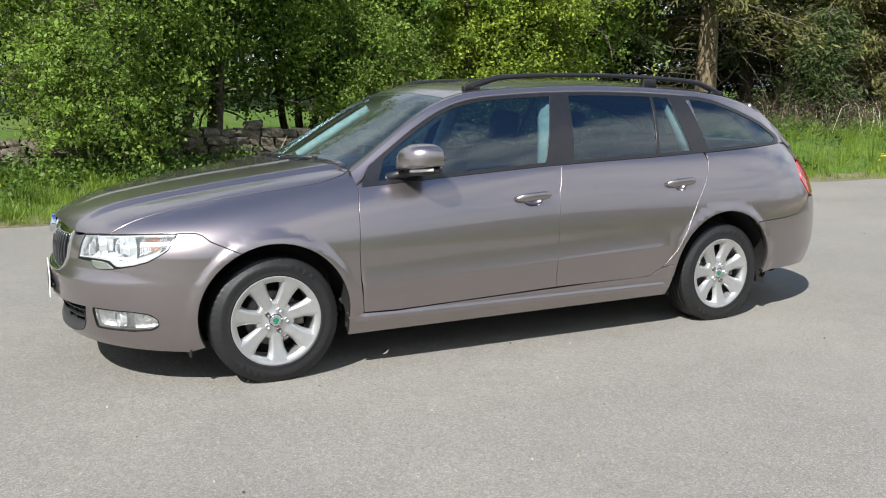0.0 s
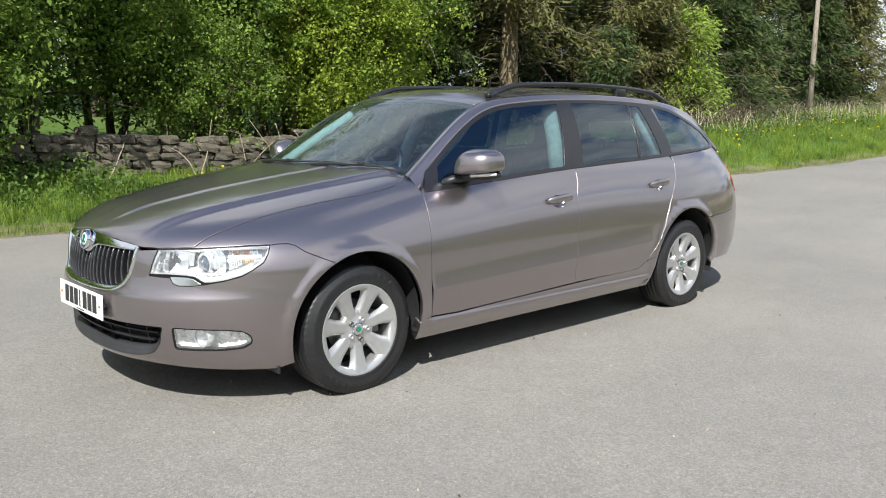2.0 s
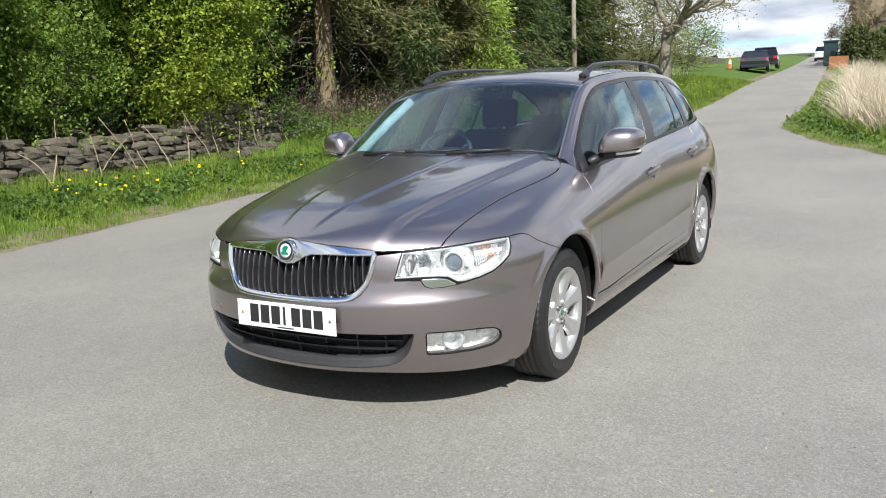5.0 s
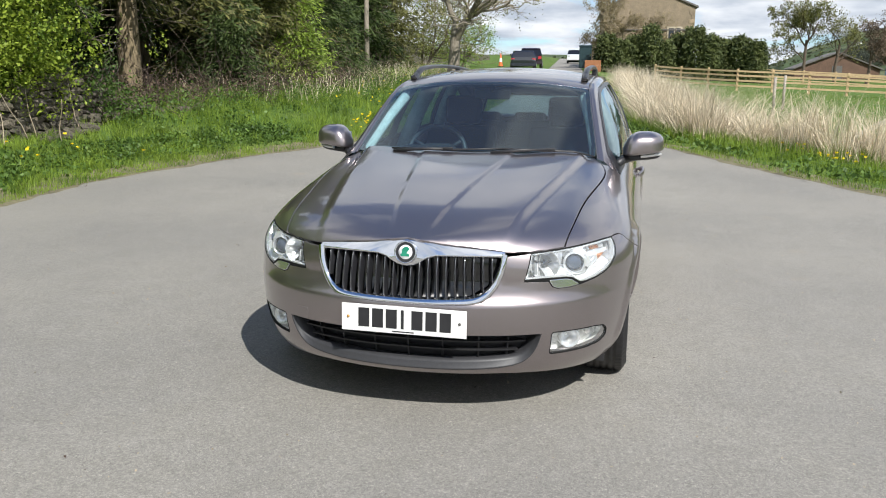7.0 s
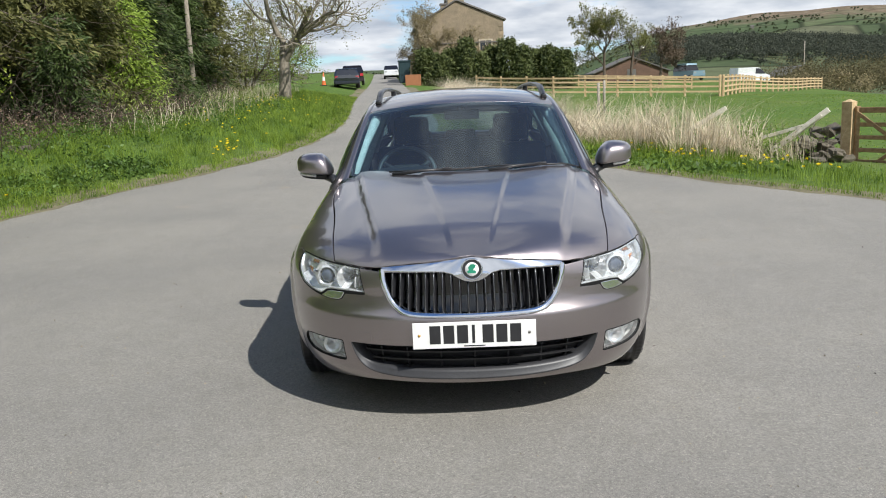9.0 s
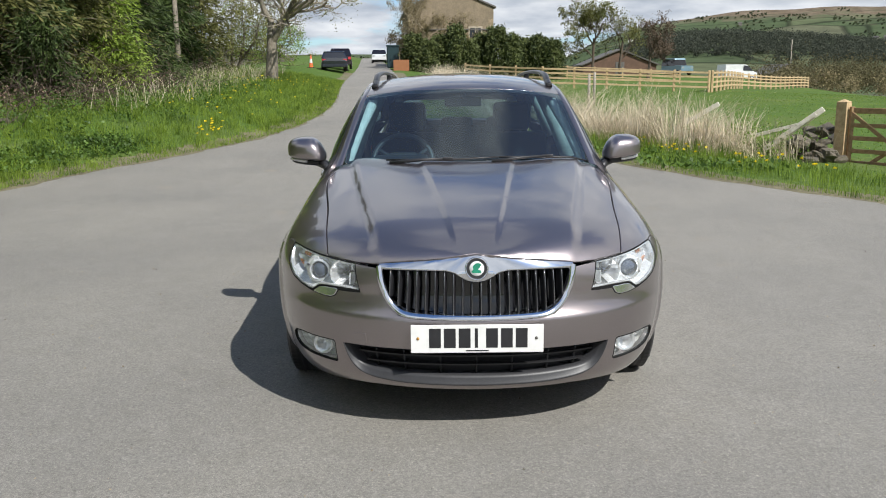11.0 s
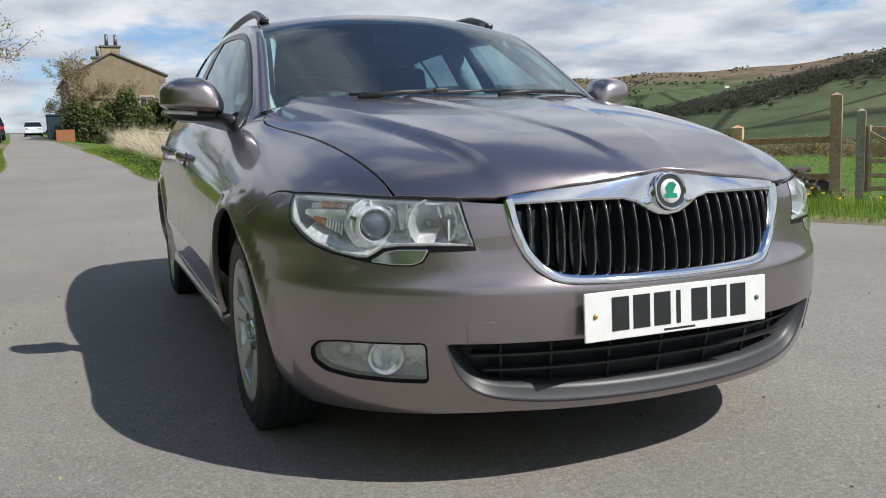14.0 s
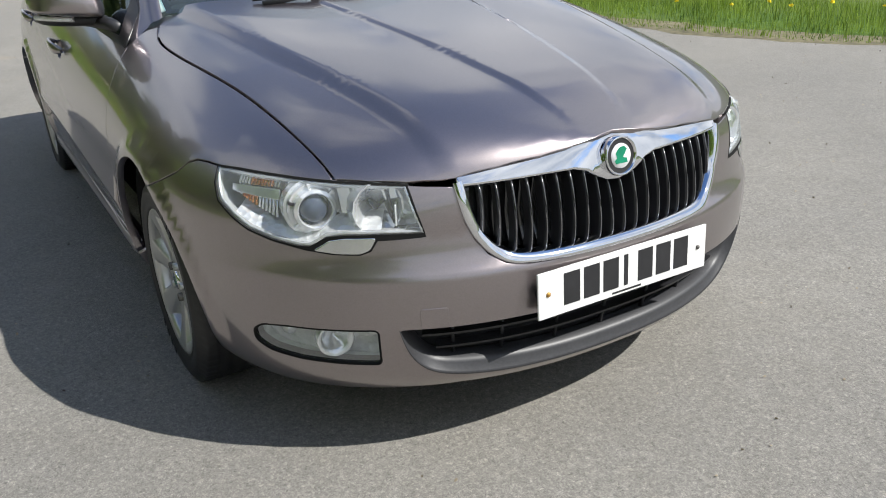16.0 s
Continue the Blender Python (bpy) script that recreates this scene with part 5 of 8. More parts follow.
for line, piv, elbow in (([(0.30, 0.42), (0.262, 0.22), (0.250, 0.098), (0.262, -0.05), (0.285, -0.19)], (0.285, 0.40), (0.250, 0.098)), ([(0.275, -0.12), (0.300, -0.28), (0.335, -0.43), (0.372, -0.55), (0.425, -0.655)], (0.262, -0.13), (0.335, -0.43))):
    wip = empty("wiper")
    wip.parent = car
    v, f = tube([on_glass(x, y, 0.010) for x, y in line], [0.005, 0.006, 0.007, 0.006, 0.004], 6)
    place("wiper_blade", mesh_of("wiper_blade", v, f), BLACK_PLASTIC, wip)
    top = on_glass(*elbow, 0.016)
    part("wiper_joint", box_bm((-0.010, -0.026, -0.006), (0.010, 0.026, 0.008), 0.004), BLACK_PLASTIC, wip, m=Matrix.Translation(top))
    foot = on_glass(piv[0] - 0.02, piv[1], 0.002)
    v, f = tube([foot, foot.lerp(top, 0.5) + Vector((-0.008, 0, 0.006)), top], [0.010, 0.008, 0.006], 8)
    place("wiper_arm", mesh_of("wiper_arm", v, f), BLACK_PLASTIC, wip)

# -- inside
dash = box_bm((0.45, -0.70, 0.60), (1.00, 0.70, 0.93), 0.07, 4)
part("dashboard", dash, DASH, car)
part("dash_top", box_bm((0.42, -0.60, 0.90), (0.76, 0.60, 0.992), 0.03, 3), DASH, car)
part("instrument_cowl", box_bm((0.72, 0.20, 0.90), (0.98, 0.54, 0.995), 0.04, 3), DASH, car)
sw = empty("steering_wheel", pose(1.10, 0.37, 0.93, 0, -64, 0))
sw.parent = car
ring = [(0.185 * math.cos(2 * math.pi * k / 40), 0.185 * math.sin(2 * math.pi * k / 40), 0) for k in range(41)]
place("wheel_rim", mesh_of("wheel_rim", *tube(ring, 0.016, 8, False)), WHEEL_GRIP, sw)
part("wheel_boss", box_bm((-0.07, -0.09, -0.05), (0.08, 0.09, -0.01), 0.025, 3), DASH, sw)
for a in (0, 120, 240):
    v, f = tube([(0.05 * math.cos(math.radians(a + 180)), 0.05 * math.sin(math.radians(a + 180)), -0.03), (0.18 * math.cos(math.radians(a + 180)), 0.18 * math.sin(math.radians(a + 180)), 0)], 0.014, 6)
    place("wheel_spoke", mesh_of("wheel_spoke", v, f), DASH, sw)
for x0, ys in ((1.42, (-0.37, 0.37)), (2.30, (-0.37, 0.0, 0.37))):
    for y in ys:
        st = empty("seat", pose(x0, y, 0.28))
        st.parent = car
        hw, drop = (0.25, 0.0) if x0 < 2 else (0.20, 0.12)
        part("seat_base", box_bm((-0.28, -hw, 0.05), (0.25, hw, 0.28), 0.07, 4), CLOTH, st)
        part("seat_back", box_bm((-0.07, -hw, 0.0), (0.08, hw, 0.62), 0.06, 4), CLOTH, st, m=pose(0.26, 0, 0.20, 0, 20, 0))
        part("head_restraint", box_bm((-0.05, -0.13, 0.0), (0.05, 0.13, 0.20), 0.045, 4), CLOTH, st, m=pose(0.49, 0, 0.80, 0, 12, 0) if x0 < 2 else pose(0.47, 0, 0.66, 0, 12, 0))
        for yy in (-0.06, 0.06):
            v, f = tube([(0.46, yy, 0.74 - drop), (0.50, yy, 0.86 - drop)], 0.007, 6)
            place("restraint_post", mesh_of("restraint_post", v, f), CHROME, st)
part("cabin_floor", box_bm((0.35, -0.74, 0.28), (3.6, 0.74, 0.36), 0.02), UNDER, car)
part("load_cover", box_bm((2.75, -0.62, 0.90), (3.65, 0.62, 0.92), 0.006), DASH, car)
lin = [(x + (0.02 if x < 1.2 else 0), y * 0.97) for x, y in roof_loop]
place("headliner", panel_mesh("headliner", lin, over, 0.1, gap=0, depth=0, offset=-0.035), ROOF_CLOTH, car)
for s in (-1, 1):
    for nm, a, b, w in (("front_pillar_lining", (0.56, 0.655, 0.985), (1.08, 0.53, 1.325), 0.032), ("middle_pillar_lining", (1.56, 0.73, 0.90), (1.67, 0.545, 1.36), 0.052), ("rear_pillar_lining", (2.60, 0.73, 1.0), (2.52, 0.575, 1.36), 0.045), ("tail_pillar_lining", (3.42, 0.56, 1.02), (3.22, 0.48, 1.27), 0.04)):
        pa, pb = Vector((a[0], a[1] * s, a[2])), Vector((b[0], b[1] * s, b[2]))
        v, f = tube([pa, pa.lerp(pb, 0.5) + Vector((0, 0.012 * s, 0)), pb], w, 8)
        place(nm, mesh_of(nm, v, f), LINING, car)
    part("door_lining", box_bm((0.55, s * 0.765 - 0.03, 0.34), (2.55, s * 0.765 + 0.03, 0.93), 0.02), DASH, car)
part("inner_mirror", box_bm((0.98, -0.11, 1.275), (1.01, 0.11, 1.335), 0.012, 3), DASH, car)
v, f = tube([(0.99, 0, 1.33), (0.955, 0, 1.385)], 0.018, 8)
place("mirror_stalk", mesh_of("mirror_stalk", v, f), DASH, car)

# ---------------------------------------------------------------- materials of the place
def asphalt():
    m, nt, b = mat_base("worn_asphalt")
    fine = noise_node(nt, 260, 3, 0.7)
    grit = nt.nodes.new("ShaderNodeTexVoronoi")
    grit.inputs["Scale"].default_value = 130
    tc = nt.nodes.new("ShaderNodeTexCoord")
    nt.links.new(tc.outputs["Object"], grit.inputs["Vector"])
    mid = noise_node(nt, 6, 6, 0.6)
    big = noise_node(nt, 0.45, 5, 0.55)
    tracks = noise_node(nt, 0.9, 4, 0.6, stretch=(0.35, 2.2, 1))
    base = ramp_node(nt, fine.outputs["Fac"], (0.30, (0.172, 0.163, 0.148)), (0.5, (0.243, 0.232, 0.212)), (0.74, (0.370, 0.352, 0.318)))
    g2 = ramp_node(nt, grit.outputs["Color"], (0.0, (0.80, 0.80, 0.80)), (0.85, (1.06, 1.06, 1.05)), (1.0, (1.35, 1.33, 1.28)))
    m1 = mix_node(nt, "MULTIPLY", 1.0, base.outputs[0], g2.outputs[0])
    r2 = ramp_node(nt, mid.outputs["Fac"], (0.30, (0.95, 0.945, 0.93)), (0.7, (1.03, 1.03, 1.03)))
    m2 = mix_node(nt, "MULTIPLY", 1.0, m1.outputs[0], r2.outputs[0])
    r3 = ramp_node(nt, big.outputs["Fac"], (0.3, (0.84, 0.84, 0.85)), (0.72, (1.08, 1.07, 1.05)))
    m3 = mix_node(nt, "MULTIPLY", 1.0, m2.outputs[0], r3.outputs[0])
    r4 = ramp_node(nt, tracks.outputs["Fac"], (0.38, (0.985, 0.985, 0.985)), (0.62, (1.01, 1.01, 1.01)))
    m4 = mix_node(nt, "MULTIPLY", 1.0, m3.outputs[0], r4.outputs[0])
    stain = noise_node(nt, 1.7, 3, 0.4)
    speck = noise_node(nt, 85, 6, 0.9)
    rk = ramp_node(nt, speck.outputs["Fac"], (0.36, (0.52, 0.52, 0.52)), (0.46, (0.98, 0.98, 0.98)), (0.56, (1.02, 1.02, 1.02)), (0.66, (1.75, 1.72, 1.66)))
    m4 = mix_node(nt, "MULTIPLY", 1.0, m4.outputs[0], rk.outputs[0])
    rs = ramp_node(nt, stain.outputs["Fac"], (0.70, (0, 0, 0)), (0.80, (0.35, 0.35, 0.35)))
    m5 = mix_node(nt, "MIX", rs.outputs[0], m4.outputs[0], (0.30, 0.24, 0.17))
    nt.links.new(m5.outputs[0], b.inputs["Base Color"])
    b.inputs["Roughness"].default_value = 0.86
    b.inputs["Specular IOR Level"].default_value = 0.3
    bump_node(nt, b, speck.outputs["Fac"], 0.5, 0.008)
    return m


def land():
    """Grass underfoot, field after field over the valley, moor on the tops."""
    m, nt, b = mat_base("grassland")
    geo = nt.nodes.new("ShaderNodeNewGeometry")
    sepn = nt.nodes.new("ShaderNodeSeparateXYZ")
    nt.links.new(geo.outputs["Position"], sepn.inputs[0])
    fine = noise_node(nt, 9, 6, 0.65)
    big = noise_node(nt, 0.25, 4)
    near = ramp_node(nt, fine.outputs["Fac"], (0.32, (0.045, 0.08, 0.018)), (0.55, (0.08, 0.14, 0.028)), (0.75, (0.15, 0.19, 0.05)))
    dry = ramp_node(nt, big.outputs["Fac"], (0.45, (0, 0, 0)), (0.75, (0.4, 0.4, 0.4)))
    near2 = mix_node(nt, "MIX", dry.outputs[0], near.outputs[0], (0.20, 0.19, 0.08))
    vor = nt.nodes.new("ShaderNodeTexVoronoi")
    vor.inputs["Scale"].default_value = 0.0075
    mp = nt.nodes.new("ShaderNodeMapping")
    mp.inputs["Rotation"].default_value = (0, 0, 0.5)
    mp.inputs["Scale"].default_value = (1.0, 0.55, 0.0)
    nt.links.new(geo.outputs["Position"], mp.inputs[0])
    nt.links.new(mp.outputs[0], vor.inputs["Vector"])
    cell = nt.nodes.new("ShaderNodeSeparateXYZ")
    nt.links.new(vor.outputs["Color"], cell.inputs[0])
    fields = ramp_node(nt, cell.outputs[0], (0.0, (0.060, 0.082, 0.042)), (0.35, (0.072, 0.104, 0.048)), (0.65, (0.105, 0.122, 0.066)), (0.85, (0.066, 0.086, 0.046)), (1.0, (0.155, 0.148, 0.10)))
    rim = nt.nodes.new("ShaderNodeTexVoronoi")
    rim.feature = "DISTANCE_TO_EDGE"
    rim.inputs["Scale"].default_value = 0.0075
    nt.links.new(mp.outputs[0], rim.inputs["Vector"])
    line = ramp_node(nt, rim.outputs["Distance"], (0.012, (0.42, 0.42, 0.42)), (0.035, (1, 1, 1)))
    patch = noise_node(nt, 0.02, 8, 0.7)
    mott = ramp_node(nt, patch.outputs["Fac"], (0.35, (0.72, 0.72, 0.72)), (0.65, (1.15, 1.12, 1.1)))
    fields = mix_node(nt, "MULTIPLY", 1.0, mix_node(nt, "MULTIPLY", 1.0, fields.outputs[0], line.outputs[0]).outputs[0], mott.outputs[0])
    ring = nt.nodes.new("ShaderNodeVectorMath")
    ring.operation = "LENGTH"
    nt.links.new(geo.outputs["Position"], ring.inputs[0])
    away = nt.nodes.new("ShaderNodeMapRange")
    away.inputs["From Min"].default_value, away.inputs["From Max"].default_value = 120, 260
    nt.links.new(ring.outputs["Value"], away.inputs["Value"])
    far = mix_node(nt, "MIX", away.outputs[0], near2.outputs[0], fields.outputs[0])
    hum = noise_node(nt, 0.012, 8, 0.6)
    hz = nt.nodes.new("ShaderNodeMath")
    hz.operation = "MULTIPLY_ADD"
    hz.inputs[1].default_value = 130
    nt.links.new(hum.outputs["Fac"], hz.inputs[0])
    nt.links.new(sepn.outputs["Z"], hz.inputs[2])
    mr = nt.nodes.new("ShaderNodeMapRange")
    mr.inputs["From Min"].default_value, mr.inputs["From Max"].default_value = 205, 240
    nt.links.new(hz.outputs[0], mr.inputs["Value"])
    moor = ramp_node(nt, noise_node(nt, 0.03, 8, 0.75).outputs["Fac"], (0.35, (0.075, 0.06, 0.04)), (0.5, (0.14, 0.105, 0.07)), (0.65, (0.20, 0.165, 0.12)))
    top = mix_node(nt, "MIX", mr.outputs[0], far.outputs[0], moor.outputs[0])
    nt.links.new(top.outputs[0], b.inputs["Base Color"])
    b.inputs["Roughness"].default_value = 0.95
    b.inputs["Specular IOR Level"].default_value = 0.1
    bump_node(nt, b, fine.outputs["Fac"], 0.6, 0.05)
    return m


def leafy(name, dark, light, through=0.35, rough=0.55, clump=1.9):
    """Leaves: each a tone of its own, letting some light through."""
    m = bpy.data.materials.new(name)
    m.use_nodes = True
    nt = m.node_tree
    nt.nodes.clear()
    geo = nt.nodes.new("ShaderNodeNewGeometry")
    cl = noise_node(nt, 1.7, 3, 0.6)
    ad = nt.nodes.new("ShaderNodeMath")
    ad.operation = "MULTIPLY_ADD"
    ad.inputs[1].default_value = clump
    nt.links.new(cl.outputs["Fac"], ad.inputs[0])
    half = nt.nodes.new("ShaderNodeMath")
    half.operation = "MULTIPLY_ADD"
    half.inputs[1].default_value, half.inputs[2].default_value = (0.6, -0.75) if clump > 1 else (0.9, 0.05 - clump / 2)
    nt.links.new(geo.outputs["Random Per Island"], half.inputs[0])
    nt.links.new(half.outputs[0], ad.inputs[2])
    r = ramp_node(nt, ad.outputs[0], (0.0, dark), (0.7, light), (1.0, tuple(min(1, 1.25 * c) for c in light)))
    p = nt.nodes.new("ShaderNodeBsdfPrincipled")
    p.inputs["Roughness"].default_value = rough
    p.inputs["Specular IOR Level"].default_value = 0.35
    nt.links.new(r.outputs[0], p.inputs["Base Color"])
    t = nt.nodes.new("ShaderNodeBsdfTranslucent")
    nt.links.new(r.outputs[0], t.inputs[0])
    mx = nt.nodes.new("ShaderNodeMixShader")
    mx.inputs[0].default_value = through
    nt.links.new(p.outputs[0], mx.inputs[1])
    nt.links.new(t.outputs[0], mx.inputs[2])
    o = nt.nodes.new("ShaderNodeOutputMaterial")
    nt.links.new(mx.outputs[0], o.inputs[0])
    return m


def stone_mat(name, a, b2, moss=0.3):
    m, nt, b = mat_base(name)
    info = nt.nodes.new("ShaderNodeObjectInfo")
    n = noise_node(nt, 14, 7, 0.65)
    r = ramp_node(nt, n.outputs["Fac"], (0.3, a), (0.7, b2))
    tint = ramp_node(nt, info.outputs["Random"], (0.0, (0.75, 0.74, 0.72)), (0.5, (1, 0.97, 0.92)), (1.0, (1.2, 1.15, 1.05)))
    mx = mix_node(nt, "MULTIPLY", 1.0, r.outputs[0], tint.outputs[0])
    rough = noise_node(nt, 1.1, 6, 0.8)
    rr = ramp_node(nt, rough.outputs["Fac"], (0.35, (0.72, 0.72, 0.72)), (0.65, (1.12, 1.1, 1.08)))
    mx = mix_node(nt, "MULTIPLY", 1.0, mx.outputs[0], rr.outputs[0])
    big = noise_node(nt, 3.3, 4)
    mr = ramp_node(nt, big.outputs["Fac"], (0.5, (0, 0, 0)), (0.72, (moss, moss, moss)))
    m2 = mix_node(nt, "MIX", mr.outputs[0], mx.outputs[0], (0.07, 0.085, 0.03))
    nt.links.new(m2.outputs[0], b.inputs["Base Color"])
    b.inputs["Roughness"].default_value = 0.92
    bump_node(nt, b, n.outputs["Fac"], 0.7, 0.03)
    return m


def timber(name, a, b2, grain=(3, 3, 60), rough=0.75):
    m, nt, b = mat_base(name)
    n = noise_node(nt, 5, 5, 0.6, stretch=grain)
    r = ramp_node(nt, n.outputs["Fac"], (0.3, a), (0.7, b2))
    w = noise_node(nt, 1.5, 4)
    r2 = ramp_node(nt, w.outputs["Fac"], (0.3, (0.8, 0.8, 0.8)), (0.7, (1.05, 1.05, 1.05)))
    mx = mix_node(nt, "MULTIPLY", 1.0, r.outputs[0], r2.outputs[0])
    nt.links.new(mx.outputs[0], b.inputs["Base Color"])
    b.inputs["Roughness"].default_value = rough
    bump_node(nt, b, n.outputs["Fac"], 0.3, 0.008)
    return m


ASPHALT, LAND = asphalt(), land()
SOIL = simple("verge_soil", (0.17, 0.15, 0.085), 0.95, scale=18, vary=0.35, bump=0.5)
BARK = timber("rough_bark", (0.07, 0.055, 0.04), (0.19, 0.155, 0.115), (6, 6, 1.5), 0.95)
# lighter copy of the bark, with sunlight on the trunk put into its colour
BARK_SUNLIT = timber("sunlit_bark", (0.11, 0.085, 0.05), (0.27, 0.21, 0.125), (6, 6, 1.5), 0.95)
BARK_PALE = timber("pale_bark", (0.14, 0.12, 0.09), (0.33, 0.29, 0.23), (5, 5, 1.2), 0.95)
TWIG = simple("dead_twigs", (0.10, 0.075, 0.055), 0.9)
BRAMBLE_STEM = simple("bramble_stems", (0.075, 0.05, 0.04), 0.9)
PALE_TWIG = simple("pale_twigs", (0.34, 0.28, 0.20), 0.9)
# wide tone range by clump, painting in some hedge shadow and sunlit sprays
HAWTHORN = leafy("hawthorn_leaves", (0.026, 0.064, 0.013), (0.225, 0.33, 0.060), 0.5, clump=2.1)
BRIGHT_LEAF = leafy("young_yellow_green_leaves", (0.07, 0.14, 0.02), (0.31, 0.39, 0.05), 0.45)
YOUNG_SPRUCE = leafy("young_spruce_needles", (0.10, 0.17, 0.025), (0.30, 0.40, 0.065), 0.4)
SPRUCE = leafy("spruce_needles", (0.016, 0.032, 0.010), (0.070, 0.104, 0.026), 0.25, 0.7)
OLIVE_SPRUCE = leafy("yellowing_spruce_needles", (0.036, 0.042, 0.014), (0.15, 0.15, 0.045), 0.25, 0.7)
CYPRESS = leafy("cypress_sprays", (0.022, 0.040, 0.014), (0.095, 0.115, 0.034), 0.15, 0.7)
BUD_LEAF = leafy("opening_buds", (0.10, 0.11, 0.03), (0.22, 0.22, 0.07), 0.3)
GRASS = leafy("grass_blades", (0.036, 0.086, 0.009), (0.215, 0.305, 0.040), 0.4, clump=1.9)
PALE_BOARD = timber("bleached_board", (0.58, 0.52, 0.43), (0.82, 0.77, 0.68), (3, 3, 3))
BUDDING = leafy("budding_twigs", (0.13, 0.105, 0.06), (0.27, 0.22, 0.12), 0.35, 0.8)
NETTLE = leafy("nettle_leaves", (0.035, 0.075, 0.014), (0.10, 0.17, 0.03), 0.3)
STRAW = leafy("dry_stems", (0.38, 0.31, 0.21), (0.72, 0.63, 0.48), 0.3, 0.8, clump=0.4)
BRAMBLE = leafy("dead_bramble", (0.06, 0.042, 0.03), (0.16, 0.115, 0.08), 0.1, 0.9)
YELLOW = leafy("dandelion_petals", (0.75, 0.56, 0.01), (0.85, 0.68, 0.02), 0.2)
GRITSTONE = stone_mat("gritstone", (0.07, 0.062, 0.052), (0.19, 0.168, 0.138), 0.5)
HOUSE_STONE = stone_mat("house_stone", (0.19, 0.155, 0.11), (0.36, 0.295, 0.21), 0.0)
NEW_WOOD = timber("new_softwood", (0.42, 0.29, 0.15), (0.62, 0.46, 0.27), (3, 3, 3))
GATE_WOOD = timber("brown_gate_wood", (0.22, 0.13, 0.065), (0.40, 0.26, 0.14), (3, 3, 3))
OLD_WOOD = timber("weathered_wood", (0.20, 0.175, 0.14), (0.40, 0.36, 0.30), (3, 3, 3))

# ---------------------------------------------------------------- ground and road
left_edge = spline((-40, 6.5), (-12, 5.7), (-2, 5.55), (2.2, 5.5), (4.5, 5.95), (6.6, 5.9), (9.2, 5.1), (12.3, 4.05), (17.4, 3.45), (25, 3.75), (34, 4.65), (55, 6.3), (150, 14.2), (200, 18))
right_edge = spline((-40, -12), (-12, -8.5), (-3, -6.9), (1, -5.9), (3.0, -5.15), (5.2, -4.75), (7.6, -3.3), (9.05, -2.55), (11.6, -1.25), (15.2, 0.2), (19, 0.5), (28, 1.0), (48, 2.6), (100, 6.8), (150, 10.6), (200, 14))


def rise(x):
    t = np.asarray(x, float) - 5.5
    s = (t + np.sqrt(t * t + 4)) / 2
    return 0.038 * np.minimum(s, 150) + 0.012 * np.maximum(s - 150, 0)


crest_of = spline((-60, 2.2), (-25, 2.2), (-8, 2.2), (0, 2.3), (6.8, 2.75), (12, 3.4), (16, 3.8), (21, 4.3), (28, 4.2), (38, 4.3), (44, 4.5), (51, 4.9), (65, 4.6), (100, 3.5), (180, 2.5))


spur_of = spline((0, -1), (8, -0.2), (14, 1.3), (24, 1.4), (31, 1.1), (36, 1.6), (40, 2.4), (45, 3.6), (50, 4.7), (60, 5.6), (90, 5.8), (120, 5.5))


def terrain(x, y):
    """The height of the land, without the road's own thickness."""
    x, y = np.broadcast_arrays(np.asarray(x, float), np.asarray(y, float))
    ra, la = right_edge(np.clip(x, -40, 200)), left_edge(np.clip(x, -40, 200))
    lat_r, lat_l = np.maximum(ra - y, 0), np.maximum(y - la, 0)
    base = rise(x)
    z = base * np.clip(1 - lat_r / 50, 0, 1) - 0.30 * smooth(lat_r / 6)
    z = z + 0.40 * smooth(lat_l / 3.2) + 0.012 * lat_l * (lat_l < 60) + 0.72 * (lat_l >= 60)
    z = z + 0.07 * np.clip(lat_l - 10, 0, 45) * smooth((45 - x) / 30)
    # valley to the right, with the far hillside
    r = np.hypot(x, y)
    az = np.degrees(np.arctan2(-y, x))
    low = 0.0105 * np.clip(lat_r - 22, 0, None) ** 1.25
    dip = np.minimum(low, 34)
    hill = smooth((r - 1250) / 1550) * (2800 * np.tan(np.radians(crest_of(np.clip(az, -60, 180)))) + 34)
    n1 = np.sin(x * 0.0042 + 1.3) * np.sin(y * 0.0051 + 0.4) * 11 * smooth((r - 700) / 700)
    n1 = n1 + np.sin(x * 0.013 + y * 0.004) * np.sin(y * 0.015 - 0.7) * 5 * smooth((r - 700) / 700)
    spur = np.exp(-(((r - 1080) / 330) ** 2)) * (1080 * np.tan(np.radians(spur_of(np.clip(az, 0, 120)))) + 30)
    mound = 1.7 * np.exp(-(((x - 102) / 20) ** 2) - ((y + 34) / 15) ** 2)
    right = smooth((az - 2) / 14) * smooth((170 - az) / 20)
    z = z - dip * right + (hill * 0.985 + n1) * np.maximum(right, 0.35) + np.clip(spur, 0, None) * right + mound
    return z


def base_height(x, y):
    return float(terrain(x, y))


rings = np.concatenate([[0], np.geomspace(0.7, 40, 110), np.geomspace(42, 4200, 110)])
turns = np.radians(np.concatenate([np.arange(-90, 90, 0.75), np.arange(90, 270, 3)]))
rr, tt = np.meshgrid(rings, turns, indexing="ij")
gx, gy = rr * np.cos(tt), rr * np.sin(tt)
gz = terrain(gx, gy)
ra, la = right_edge(np.clip(gx, -40, 200)), left_edge(np.clip(gx, -40, 200))
on_road = (gy > ra - 0.42) & (gy < la + 0.42) & (gx > -40) & (gx < 190)
edge_far = np.maximum(np.minimum(gy - ra, la - gy), 0)
gz = np.where(on_road, gz - 0.012 - 0.10 * smooth(edge_far / 0.5), gz + 0.02)
